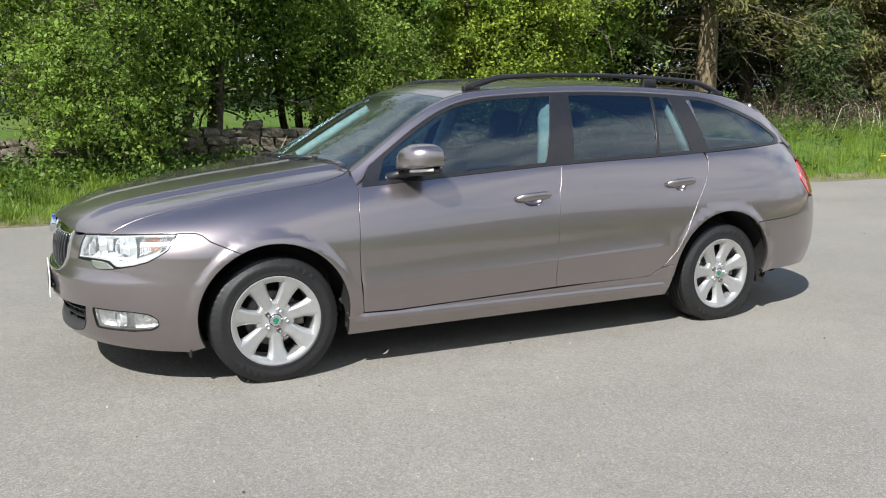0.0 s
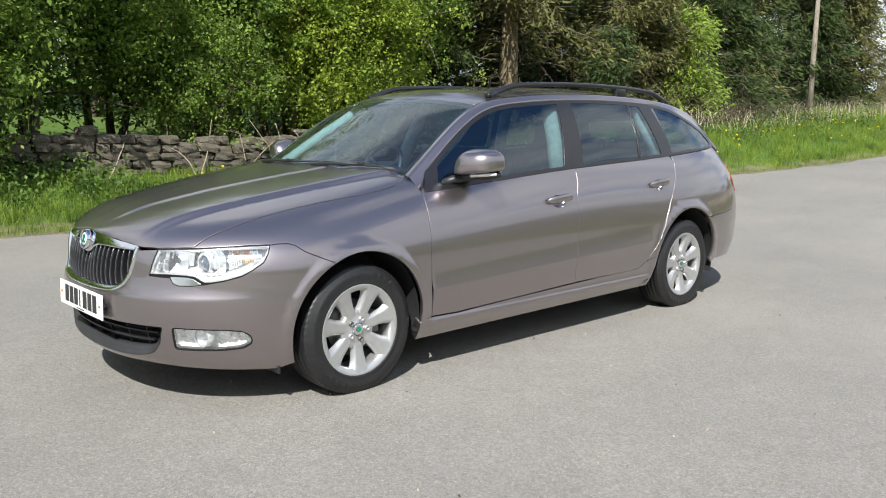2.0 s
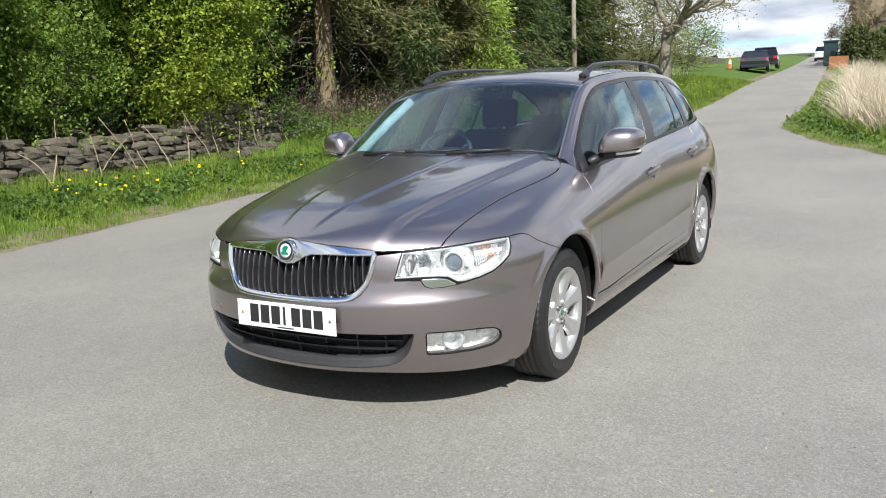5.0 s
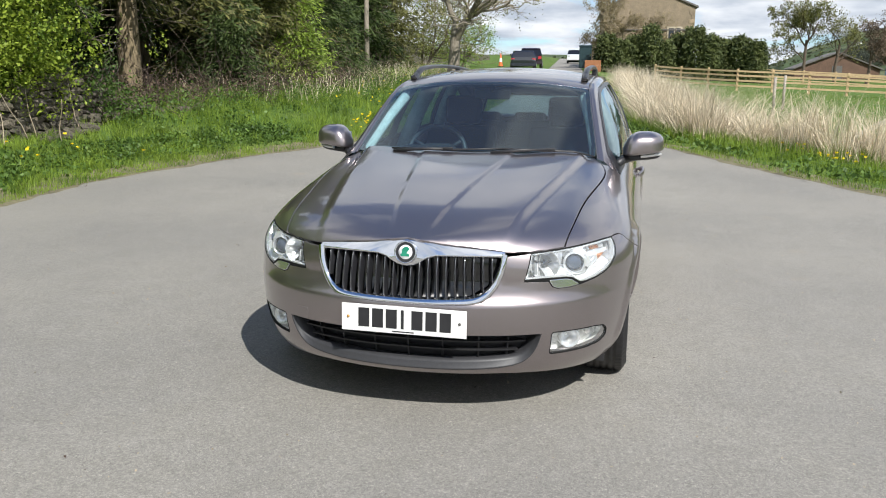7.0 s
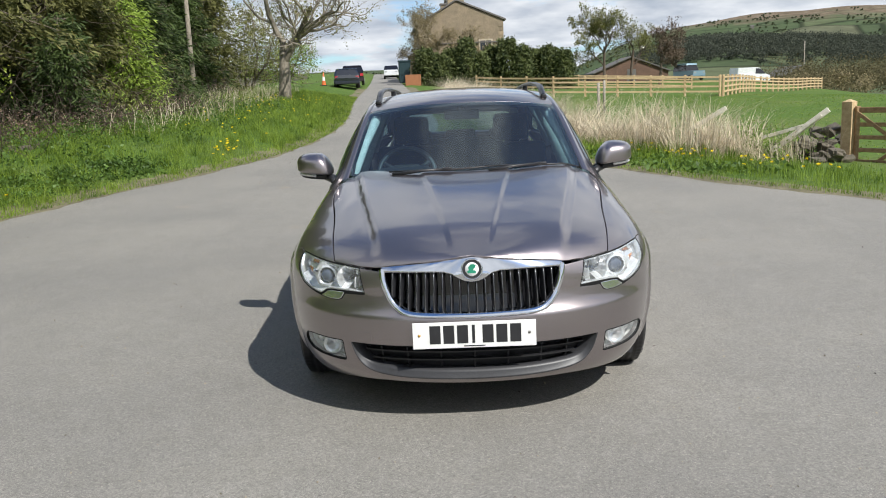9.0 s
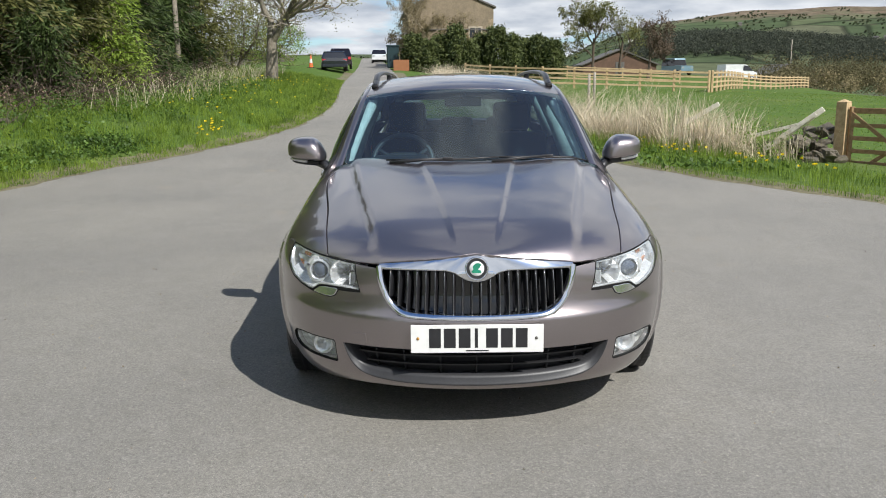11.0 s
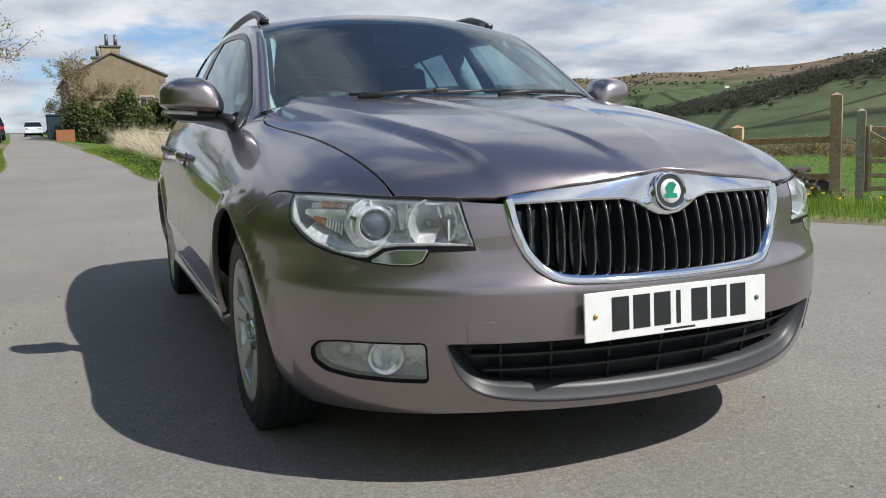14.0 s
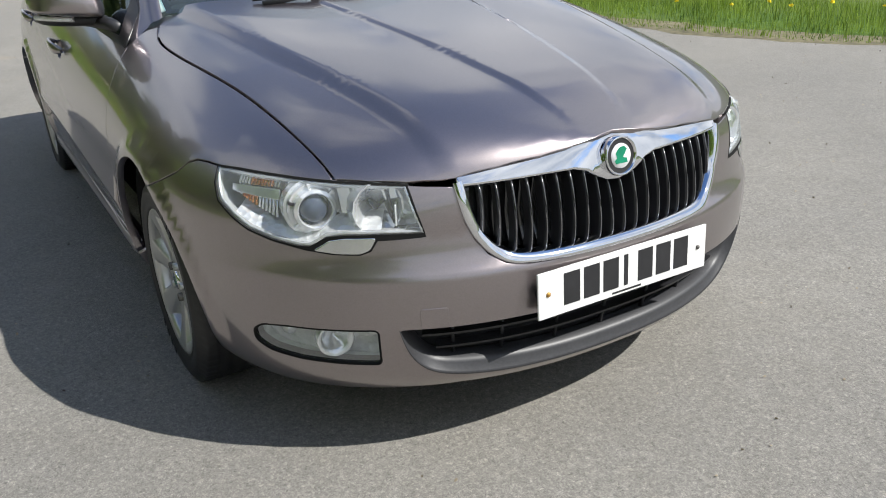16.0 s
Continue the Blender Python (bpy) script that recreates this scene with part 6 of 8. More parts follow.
n_t = len(turns)
verts = np.stack([gx, gy, gz], -1).reshape(-1, 3)
faces = []
for i in range(len(rings) - 1):
    for j in range(n_t):
        k = (j + 1) % n_t
        faces.append((i * n_t + j, (i + 1) * n_t + j, (i + 1) * n_t + k, i * n_t + k))
tagged(place("ground", mesh_of("ground", verts, faces), LAND), "rough green grassland falling to a wide valley", "ground", kind="structure")

xs = np.concatenate([np.arange(-40, -8, 1.0), np.arange(-8, 30, 0.25), np.arange(30, 192, 1.5)])
verts, faces, cols = [], [], 41
rng = np.random.default_rng(5)
jag = lambda x, k: 0.05 * math.sin(x * 2.1 + k) + 0.035 * math.sin(x * 5.3 + 2 * k) + 0.025 * math.sin(x * 11.7 + k)
for x in xs:
    a, b = float(right_edge(x)) + jag(x, 0.4), float(left_edge(x)) + jag(x, 2.2)
    for k in range(cols):
        y = a + (b - a) * k / (cols - 1)
        drop = 0.003 if k in (0, cols - 1) else 0
        verts.append((x, y, float(rise(x)) - drop + 0.0))
for i in range(len(xs) - 1):
    for k in range(cols - 1):
        faces.append((i * cols + k, (i + 1) * cols + k, (i + 1) * cols + k + 1, i * cols + k + 1))
tagged(place("road", mesh_of("road", verts, faces), ASPHALT), "worn pale grey asphalt lane with gritty surface", "road", kind="structure")

# bare gritty soil where verge meets asphalt
for nm, edge, sg, ph in (("verge_soil_1", left_edge, 1, 2.2), ("verge_soil_2", right_edge, -1, 0.4)):
    verts, faces = [], []
    sx = np.arange(-14, 60, 0.2)
    for x in sx:
        e = float(edge(x)) + jag(x, ph)
        wide = 0.10 + 0.10 * math.sin(x * 1.3 + ph) * math.sin(x * 0.61) + 0.05 * math.sin(x * 6.1)
        for k in range(4):
            y = e + sg * ((-0.04 - 0.03 * math.sin(x * 3.7)), 0.10 + wide * 0.4, 0.42, 1.15)[k]
            z = float(rise(x)) + (-0.008 if k == 0 else 0.010)
            verts.append((x, y, z if k < 2 else base_height(x, y) + (0.022 if k == 2 else -0.03)))
    for i in range(len(sx) - 1):
        for k in range(3):
            faces.append((4 * i + k, 4 * i + 4 + k, 4 * i + 5 + k, 4 * i + 1 + k))
    tagged(place(nm, mesh_of(nm, verts, faces), SOIL), "bare gritty soil along the lane's edge", "soil", kind="structure")

# ---------------------------------------------------------------- growing things
def leaf_quads(centres, size, rng, flat=0.3, aspect=0.62):
    """One small folded leaf (two triangles as a quad) at each centre."""
    n = len(centres)
    a = rng.normal(size=(n, 3))
    a /= np.linalg.norm(a, axis=1, keepdims=True)
    b = rng.normal(size=(n, 3))
    b[:, 2] *= flat
    b -= (b * a).sum(1, keepdims=True) * a
    b /= np.linalg.norm(b, axis=1, keepdims=True)
    s = (size * rng.uniform(0.65, 1.3, n))[:, None]
    c = np.cross(a, b)
    p0, p2 = centres - a * s * 0.5, centres + a * s * 0.5
    p1 = centres + b * s * aspect * 0.5 + c * s * 0.10
    p3 = centres - b * s * aspect * 0.5 + c * s * 0.10
    return np.stack([p0, p1, p2, p3], 1).reshape(-1, 3)


def clumps(rng, centres, per, spread):
    n = len(centres)
    out = np.repeat(centres, per, 0) + rng.normal(size=(n * per, 3)) * (np.repeat(spread, per)[:, None] if hasattr(spread, "__len__") else spread)
    return out


def branch_mesh(name, paths):
    """Many tapered limbs in one mesh: each a list of points and the radii at its ends."""
    verts, faces = [], []
    for pts, r0, r1, sides in paths:
        n = len(pts)
        v, f = tube(pts, [r0 + (r1 - r0) * i / (n - 1) for i in range(n)], sides, False)
        o = len(verts)
        verts += v
        faces += [tuple(i + o for i in q) for q in f]
    return mesh_of(name, verts, faces)


def limb(start, way, length, rng, steps=7, wander=0.22, lift=0.0):
    pts, d = [Vector(start)], Vector(way).normalized()
    for _ in range(steps):
        d = (d + Vector(rng.normal(size=3)) * wander + Vector((0, 0, lift))).normalized()
        pts.append(pts[-1] + d * length / steps)
    return pts


def leafy_tree(name, at, height, radius, rng, mat, n_clumps, per, leaf, label, category="tree", low=0.12, bark=None, spread=0.22, lean=(0, 0), trunk_r=0.09, stems=3):
    """Stems with limbs and a ragged crown of separate leaves."""
    ob = tagged(empty(name, pose(*at)), label, category)
    paths, tips = [], []
    for k in range(stems):
        a = rng.uniform(0, 2 * math.pi)
        main = limb((0.25 * math.cos(a) * (stems > 1), 0.25 * math.sin(a) * (stems > 1), -0.1), (0.25 * math.cos(a) + lean[0], 0.25 * math.sin(a) + lean[1], 1), height * rng.uniform(0.75, 0.95), rng, 9, 0.13, 0.05)
        paths.append((main, trunk_r, trunk_r * 0.2, 7))
        for q in main[2:]:
            for _ in range(3):
                b = rng.uniform(0, 2 * math.pi)
                lm = limb(q, (math.cos(b), math.sin(b), rng.uniform(-0.1, 0.7)), radius * rng.uniform(0.45, 1.0), rng, 6, 0.25)
                paths.append((lm, trunk_r * 0.32, 0.006, 5))
                tips += lm[2:]
    part_m = branch_mesh("trunk", paths)
    place("trunk", part_m, bark or BARK, ob)
    tips = np.array([tuple(t) for t in tips])
    centres = tips[rng.integers(0, len(tips), n_clumps)] + rng.normal(size=(n_clumps, 3)) * 0.28
    e = rng.normal(size=(n_clumps // 2, 3))
    e /= np.linalg.norm(e, axis=1, keepdims=True)
    e *= rng.uniform(0.55, 1.05, (len(e), 1)) ** 0.5
    shell = np.stack([e[:, 0] * radius + lean[0] * height * 0.5, e[:, 1] * radius + lean[1] * height * 0.5, height * (0.5 + low / 2) + e[:, 2] * height * (0.5 - low / 2)], 1)
    centres = np.concatenate([centres, shell])
    centres = centres[centres[:, 2] > height * low * 0.7]
    # leaves sit along short drooping sprays
    way = rng.normal(size=(len(centres), 3)) + (0, 0, -0.35)
    way /= np.linalg.norm(way, axis=1, keepdims=True)
    size = rng.uniform(0.5, 1.4, len(centres)) * spread
    along = rng.uniform(-1.5, 1.5, (len(centres), per))
    pts = (centres[:, None] + way[:, None] * (along * size[:, None])[:, :, None] + rng.normal(size=(len(centres), per, 3)) * (size * 0.36)[:, None, None]).reshape(-1, 3)
    crown = place("crown", soup("crown", leaf_quads(pts, leaf, rng), 4), mat, ob)
    return ob


def spruce(name, at, height, reach, rng, mat, label, bare=1.6, per=26, trunk_r=0.2, droop=0.5, needle=0.16, whorls=16, arms=9, bark=None):
    """A conifer: straight trunk, drooping arms hung with needle sprays."""
    ob = tagged(empty(name, pose(*at)), label, "conifer")
    paths = [([Vector((0, 0, -0.2)), Vector((0.03, 0.02, height * 0.5)), Vector((0, 0, height))], trunk_r, 0.03, 9)]
    place("trunk", branch_mesh("trunk", paths), bark or BARK, ob)
    arms_p, pts, ways = [], [], []
    for k in range(whorls):
        z = bare + (height - bare) * (k / whorls) ** 1.05
        for _ in range(arms):
            a = rng.uniform(0, 2 * math.pi)
            ln = reach * (1 - 0.75 * (z - bare) / (height - bare)) * rng.uniform(0.6, 1.1)
            lm = limb((0, 0, z + rng.uniform(-0.2, 0.2)), (math.cos(a), math.sin(a), 0.15), ln, rng, 6, 0.10, -droop * 0.16)
            arms_p.append((lm, 0.028, 0.006, 5))
            for i, q in enumerate(lm[1:]):
                m = int(per * (0.5 + 0.5 * (i / 5)))
                c = np.array(q) + rng.normal(size=(m, 3)) * (0.16, 0.16, 0.10) - np.abs(rng.normal(size=(m, 1))) * (0, 0, 0.16)
                pts.append(c)
                ways.append(np.tile([math.cos(a), math.sin(a), -0.55], (m, 1)) + rng.normal(size=(m, 3)) * 0.55)
    for _ in range(140):
        a = rng.uniform(0, 2 * math.pi)
        z = rng.uniform(bare * 0.5, height * 0.75)
        arms_p.append((limb((0, 0, z), (math.cos(a), math.sin(a), rng.uniform(-0.3, 0.2)), reach * rng.uniform(0.4, 1.0), rng, 6, 0.22, -0.06), 0.013, 0.003, 3))
    place("branchwork", branch_mesh("branchwork", arms_p), BARK, ob)
    pts, ways = np.concatenate(pts), np.concatenate(ways)
    ways /= np.linalg.norm(ways, axis=1, keepdims=True)
    s = needle * rng.uniform(0.6, 1.3, (len(pts), 1))
    side = np.cross(ways, rng.normal(size=ways.shape))
    side /= np.linalg.norm(side, axis=1, keepdims=True)
    quad = np.stack([pts, pts + ways * s * 0.45 + side * s * 0.115, pts + ways * s, pts + ways * s * 0.45 - side * s * 0.115], 1).reshape(-1, 3)
    place("crown", soup("crown", quad, 4), mat, ob)
    return ob


def bare_tree(name, at, height, rng, label, trunk_r=0.2, bark=None, buds=0, spread=0.75, levels=4, first=0.28, bud_mat=None, kids=4, bud_size=0.09, reach=1.0):
    """A tree still nearly leafless: limbs forking into fine twigs."""
    ob = tagged(empty(name, pose(*at)), label, "tree")
    paths, tips = [], []

    def grow(start, way, length, r, level):
        pts = limb(start, way, length, rng, 6, 0.05 if level == 0 else 0.20, 0.05)
        end = r * (0.62 if level < levels else 0.3)
        paths.append((pts, r, end, 9 if level == 0 else (6 if level < 3 else 4)))
        if level >= levels:
            tips.extend(pts[2:])
            return
        for k in range(kids + (level > 0)):
            i = int(rng.integers(3 if level == 0 else 2, 7))
            d = (pts[min(i, 6)] - pts[max(i - 1, 0)]).normalized()
            side = Vector(rng.normal(size=3))
            side = (side - side.dot(d) * d).normalized()
            grow(pts[min(i, 6)], d * 0.75 + side * spread + Vector((0, 0, 0.12)), length * rng.uniform(0.5, 0.78) * (reach if level == 0 else 1), end * rng.uniform(0.55, 0.85), level + 1)

    grow((0, 0, -0.1), (0.04, 0.03, 1), height * first, trunk_r, 0)
    place("trunk", branch_mesh("trunk", paths), bark or BARK_PALE, ob)
    if buds:
        t = np.array([tuple(p) for p in tips])
        c = t[rng.integers(0, len(t), buds)] + rng.normal(size=(buds, 3)) * 0.12
        place("crown", soup("crown", leaf_quads(c, bud_size, rng), 4), bud_mat or BUD_LEAF, ob)
    return ob


def blades(rng, xy, z, high, wide, lean=0.35):
    """Grass blades: tapering bent strips of two faces, as loose triangles."""
    n = len(xy)
    base = np.column_stack([xy, z])
    a = rng.uniform(0, 2 * math.pi, n)
    side = np.column_stack([np.cos(a), np.sin(a), 0 * a]) * (wide * rng.uniform(0.6, 1.3, n))[:, None] * 0.5
    h = (high * rng.uniform(0.5, 1.25, n)) if not hasattr(high, "__len__") else high
    b = rng.uniform(0, 2 * math.pi, n)
    off = np.column_stack([np.cos(b), np.sin(b), 0 * b]) * (h * lean * np.abs(rng.normal(size=n)))[:, None]
    mid = base + off * 0.35 + np.column_stack([0 * h, 0 * h, h * 0.6])
    tip = base + off + np.column_stack([0 * h, 0 * h, h * np.clip(1 - 0.2 * lean, 0.3, 1)])
    return np.stack([base - side, base + side, mid + side * 0.7, tip, mid - side * 0.7], 1).reshape(-1, 3)


def blade_mesh(name, pts):
    """Blades of five corners each as a quad and a tip triangle."""
    n = len(pts) // 5
    base = np.arange(n, dtype=np.int32)[:, None] * 5
    me = bpy.data.meshes.new(name)
    me.vertices.add(n * 5)
    me.loops.add(n * 7)
    me.polygons.add(n * 2)
    me.vertices.foreach_set("co", np.asarray(pts, np.float32).ravel())
    me.loops.foreach_set("vertex_index", (base + np.array([0, 1, 2, 4, 4, 2, 3], np.int32)).ravel())
    me.polygons.foreach_set("loop_start", (np.arange(n, dtype=np.int32)[:, None] * 7 + np.array([0, 4], np.int32)).ravel())
    me.update(calc_edges=True)
    return me


def stuff(name, me, mat, label, category):
    return tagged(place(name, me, mat), label, category, kind="stuff")

# ---------------------------------------------------------------- the hedge side of the lane
rng = np.random.default_rng(11)


def ground_at(xy):
    return terrain(xy[:, 0], xy[:, 1]) + 0.015


# verge grass, thick by the lane
n = 140000
gx = rng.uniform(-14, 44, n)
gy = left_edge(gx) + 0.02 + rng.uniform(0, 1, n) ** 1.5 * np.where(gx < 9, 3.4, 7.5) - 0.06 * (rng.uniform(size=n) < 0.12)
xy = np.column_stack([gx, gy])
far = np.clip((gx - 10) / 30, 0, 1)
off = gy - left_edge(gx)
tuft = np.sin(gx * 3.1 + 1.3 * np.sin(gy * 2.2)) * np.sin(gy * 3.7 + 0.8 * np.sin(gx * 1.3)) + 0.5 * np.sin(gx * 7.3) * np.sin(gy * 8.1)
hh = (0.05 + 0.10 * np.clip(off / 1.2, 0, 1) + 0.16 * np.clip((off - 3.2) / 2, 0, 1)) * rng.uniform(0.5, 1.35, n) * (1 + 0.55 * tuft)
stuff("verge_grass", blade_mesh("verge_grass", blades(rng, xy, ground_at(xy), hh, 0.0065 + 0.004 * far, 0.4)), GRASS, "long green verge grass beside the lane", "grass")
# tussocks, each a fan of longer blades
tx = rng.uniform(-10, 42, 1500)
ty = left_edge(tx) + 0.25 + rng.uniform(0, 1, 1500) * np.where(tx < 9, 2.2, 6.0)
cen = np.repeat(np.column_stack([tx, ty]), 34, 0)
xy = cen + rng.normal(size=cen.shape) * 0.05
hh = np.repeat(rng.uniform(0.14, 0.34, 1500) * np.where(tx < 9, 0.75, 1.1), 34) * rng.uniform(0.6, 1.2, len(cen))
stuff("grass_tussocks", blade_mesh("grass_tussocks", blades(rng, xy, ground_at(xy), hh, 0.008, 0.75)), GRASS, "coarse green tussocks in the verge", "grass")
# nettles and docks in clumps, thickest towards the shaded end
c = np.column_stack([rng.uniform(-12, 11, 760), rng.uniform(0, 1, 760) ** 0.6 * 1.9 + 0.8])
c[:, 1] = np.where(c[:, 0] > 2.2, 0.5 + (c[:, 1] - 0.8) * 0.62, c[:, 1])
c[:, 1] += left_edge(c[:, 0])
cz = ground_at(c)
cc = np.column_stack([c, cz + 0.05])
low = np.repeat(np.where(c[:, 0] > 2.2, 0.35, 1.15), 36)[:, None]
pts = np.repeat(cc, 36, 0) + rng.normal(size=(760 * 36, 3)) * np.concatenate([0 * low + 0.14, 0 * low + 0.14, 0.09 * low], 1) + np.concatenate([0 * low, 0 * low, 0.11 * low - 0.03], 1)
stuff("nettle_patch", soup("nettle_patch", leaf_quads(pts, 0.068, rng, 0.2, 0.6), 4), NETTLE, "low nettles and dock leaves under the wall", "weeds")
# dry stalks further up the bank
c = np.column_stack([rng.uniform(14, 42, 1500), rng.uniform(3.0, 7.0, 1500)])
c[:, 1] += left_edge(c[:, 0])
stuff("dry_stalks", blade_mesh("dry_stalks", blades(rng, c, ground_at(c), rng.uniform(0.25, 1.0, 1500), 0.009, 0.7)), STRAW, "pale dry grass stalks on the bank", "dry grass")
# brown bramble tangle at the foot of the conifers
paths = []
for _ in range(800):
    x = rng.uniform(8.0, 25)
    y = float(left_edge(x)) + rng.uniform(3.8, 7.4) - (1.0 if x < 11 else 0)
    z = base_height(x, y)
    a = rng.uniform(0, 2 * math.pi)
    paths.append((limb((x, y, z), (0.6 * math.cos(a), 0.6 * math.sin(a), 1), rng.uniform(0.6, 2.2), rng, 6, 0.4, -0.10), 0.008, 0.003, 3))
stuff("bramble_tangle", branch_mesh("bramble_tangle", paths), BRAMBLE_STEM, "brown dead bramble stems on the bank", "brambles")
c = np.column_stack([rng.uniform(8.5, 23, 480), rng.uniform(4.6, 7.4, 480)])
c[:, 1] += left_edge(c[:, 0]) - np.where(c[:, 0] < 11, 1.0, 0)
cc = np.column_stack([c, ground_at(c) + rng.uniform(0.02, 0.5, 480)])
stuff("dead_undergrowth", soup("dead_undergrowth", leaf_quads(clumps(rng, cc, 22, 0.16), 0.06, rng), 4), BRAMBLE, "brown dead leaves and undergrowth", "undergrowth")
# green weeds growing up through the tangle and down the bank
c = np.column_stack([rng.uniform(8.5, 26, 700), rng.uniform(0, 1, 700) ** 0.8 * 4.6 + 1.9])
keep = np.sin(c[:, 0] * 1.7 + 1.2 * np.sin(c[:, 1])) * np.sin(c[:, 1] * 2.1) > -0.25
c = c[keep]
c[:, 1] += left_edge(c[:, 0]) - np.where(c[:, 0] < 11, 1.0, 0)
cc = np.column_stack([c, ground_at(c) + rng.uniform(0.02, 0.22, len(c))])
stuff("bank_weeds", soup("bank_weeds", leaf_quads(clumps(rng, cc, 34, 0.15), 0.062, rng, 0.3, 0.6), 4), NETTLE, "dark green nettles and cow parsley on the bank", "weeds")
# pale sticks leaning on the wall
for k in range(16):
    x = rng.uniform(2.0, 9.5)
    y = rng.uniform(7.7, 8.15)
    z = base_height(x, y)
    pts = limb((x, y, z - 0.02), (rng.uniform(-0.5, 0.5), 0.25, 1), rng.uniform(0.5, 1.1), rng, 6, 0.12)
    v, f = tube(pts, [0.011 - 0.001 * i for i in range(len(pts))], 5)
    tagged(place("dead_stick", mesh_of("dead_stick", v, f), PALE_TWIG), "pale dead stick leaning by the wall", "stick", "sticks by the wall")


def dandelion_group(points, name, label):
    pts = np.repeat(np.array(points), 9, 0)
    r = rng.uniform(0, 2 * math.pi, len(pts))
    disc = pts + np.column_stack([np.cos(r), np.sin(r), 0 * r]) * 0.012
    heads = leaf_quads(disc, 0.036, rng, 0.05, 0.8)
    stuff(name, soup(name, heads, 4), YELLOW, label, "flowers")


flowers = []
for x, y, k, s in ((3.2, 6.9, 9, 0.35), (3.9, 6.7, 7, 0.3), (12.0, 4.6, 12, 0.28), (13.0, 4.75, 9, 0.25), (5.2, 7.2, 5, 0.5), (-1.6, 6.7, 9, 0.2), (6.6, 6.6, 5, 0.6), (16.5, 5.6, 16, 1.0), (30, 6.6, 40, 1.6), (22, 6.2, 26, 1.8)):
    for _ in range(k):
        fx, fy = x + rng.normal() * s, y + rng.normal() * s * 0.6
        flowers.append((fx, fy, base_height(fx, fy) + rng.uniform(0.20, 0.36)))
dandelion_group(flowers, "dandelions", "yellow dandelion heads in the verge grass")

# hedge trees behind the wall
for k, (x, y, h, r) in enumerate(((-13, 9.9, 6, 2.0), (-9.6, 9.7, 6.3, 2.0), (-6.6, 9.8, 6.2, 1.9), (-3.6, 9.6, 6.0, 1.9), (-0.9, 9.8, 6.6, 1.9), (1.7, 9.9, 6.0, 1.8), (4.2, 9.7, 6.6, 1.9), (6.6, 10.0, 6.4, 1.8), (9.0, 10.9, 6.2, 1.8))):
    leafy_tree("hawthorn_tree", (x, y, base_height(x, y)), h, r * 1.2, rng, HAWTHORN, 540 if x < -4 or x > 3 else 440, 38, 0.078, "dense green hawthorn with dark stems behind the stone wall", low=0.17 if x < -4 or x > 3 else 0.20, spread=0.24)
leafy_tree("hazel_bush", (6.8, 8.75, base_height(6.8, 8.75)), 4.1, 1.3, rng, BRIGHT_LEAF, 560, 46, 0.066, "bright yellow-green young bush overhanging the wall", "bush", low=0.12, spread=0.2, trunk_r=0.05, lean=(0.02, -0.10))
leafy_tree("hawthorn_bush", (4.0, 9.1, base_height(4.0, 9.1)), 2.6, 1.1, rng, HAWTHORN, 260, 44, 0.058, "green hawthorn bush growing over the wall top", "bush", low=0.22, spread=0.2, trunk_r=0.04)
leafy_tree("hawthorn_bush", (-3.2, 8.9, base_height(-3.2, 8.9)), 2.8, 1.3, rng, HAWTHORN, 300, 44, 0.058, "green hawthorn bush growing over the wall top", "bush", low=0.14, spread=0.2, trunk_r=0.04)
leafy_tree("elder_bush", (0.2, 8.0, base_height(0.2, 8.0)), 2.6, 1.25, rng, HAWTHORN, 330, 46, 0.062, "leafy green shrub in front of the wall", "bush", low=0.08, spread=0.18, trunk_r=0.03)

leafy_tree("elder_bush", (-6.6, 8.1, base_height(-6.6, 8.1)), 2.0, 1.1, rng, HAWTHORN, 190, 40, 0.065, "leafy green shrub in front of the wall", "bush", low=0.08, spread=0.2, trunk_r=0.03)
leafy_tree("bramble_bush", (8.9, 8.4, base_height(8.9, 8.4)), 0.8, 0.7, rng, NETTLE, 60, 36, 0.06, "low green bramble bush against the wall", "bush", low=0.06, spread=0.18, trunk_r=0.02)
# a spreading tree whose crown hangs over the verge
leafy_tree("hawthorn_tree", (0.4, 9.1, base_height(0.4, 9.1)), 6.6, 2.0, rng, HAWTHORN, 400, 40, 0.08, "spreading green hawthorn hanging over the wall", low=0.25, spread=0.24, trunk_r=0.09, stems=2, lean=(0.06, -0.22))
# a second, darker row closes the hedge
for k in (0, 1, 2, 6, 7, 8, 9, 10, 11):
    x = -15 + k * 2.4
    y = 13.2 + 0.5 * math.sin(k * 2.1)
    leafy_tree("hawthorn_tree", (x, y, base_height(x, y)), 7.0, 2.3, rng, HAWTHORN, 320, 28, 0.13, "dense green hawthorn in the second row of the hedge", low=0.22, spread=0.34)

for k in range(7):
    x, y = -14 + k * 3.6, 24 + 1.5 * math.sin(k * 1.7)
    leafy_tree("hawthorn_tree", (x, y, base_height(x, y)), 10.0, 3.4, rng, HAWTHORN, 220, 26, 0.22, "tall green tree beyond the field behind the hedge", low=0.25, spread=0.5)
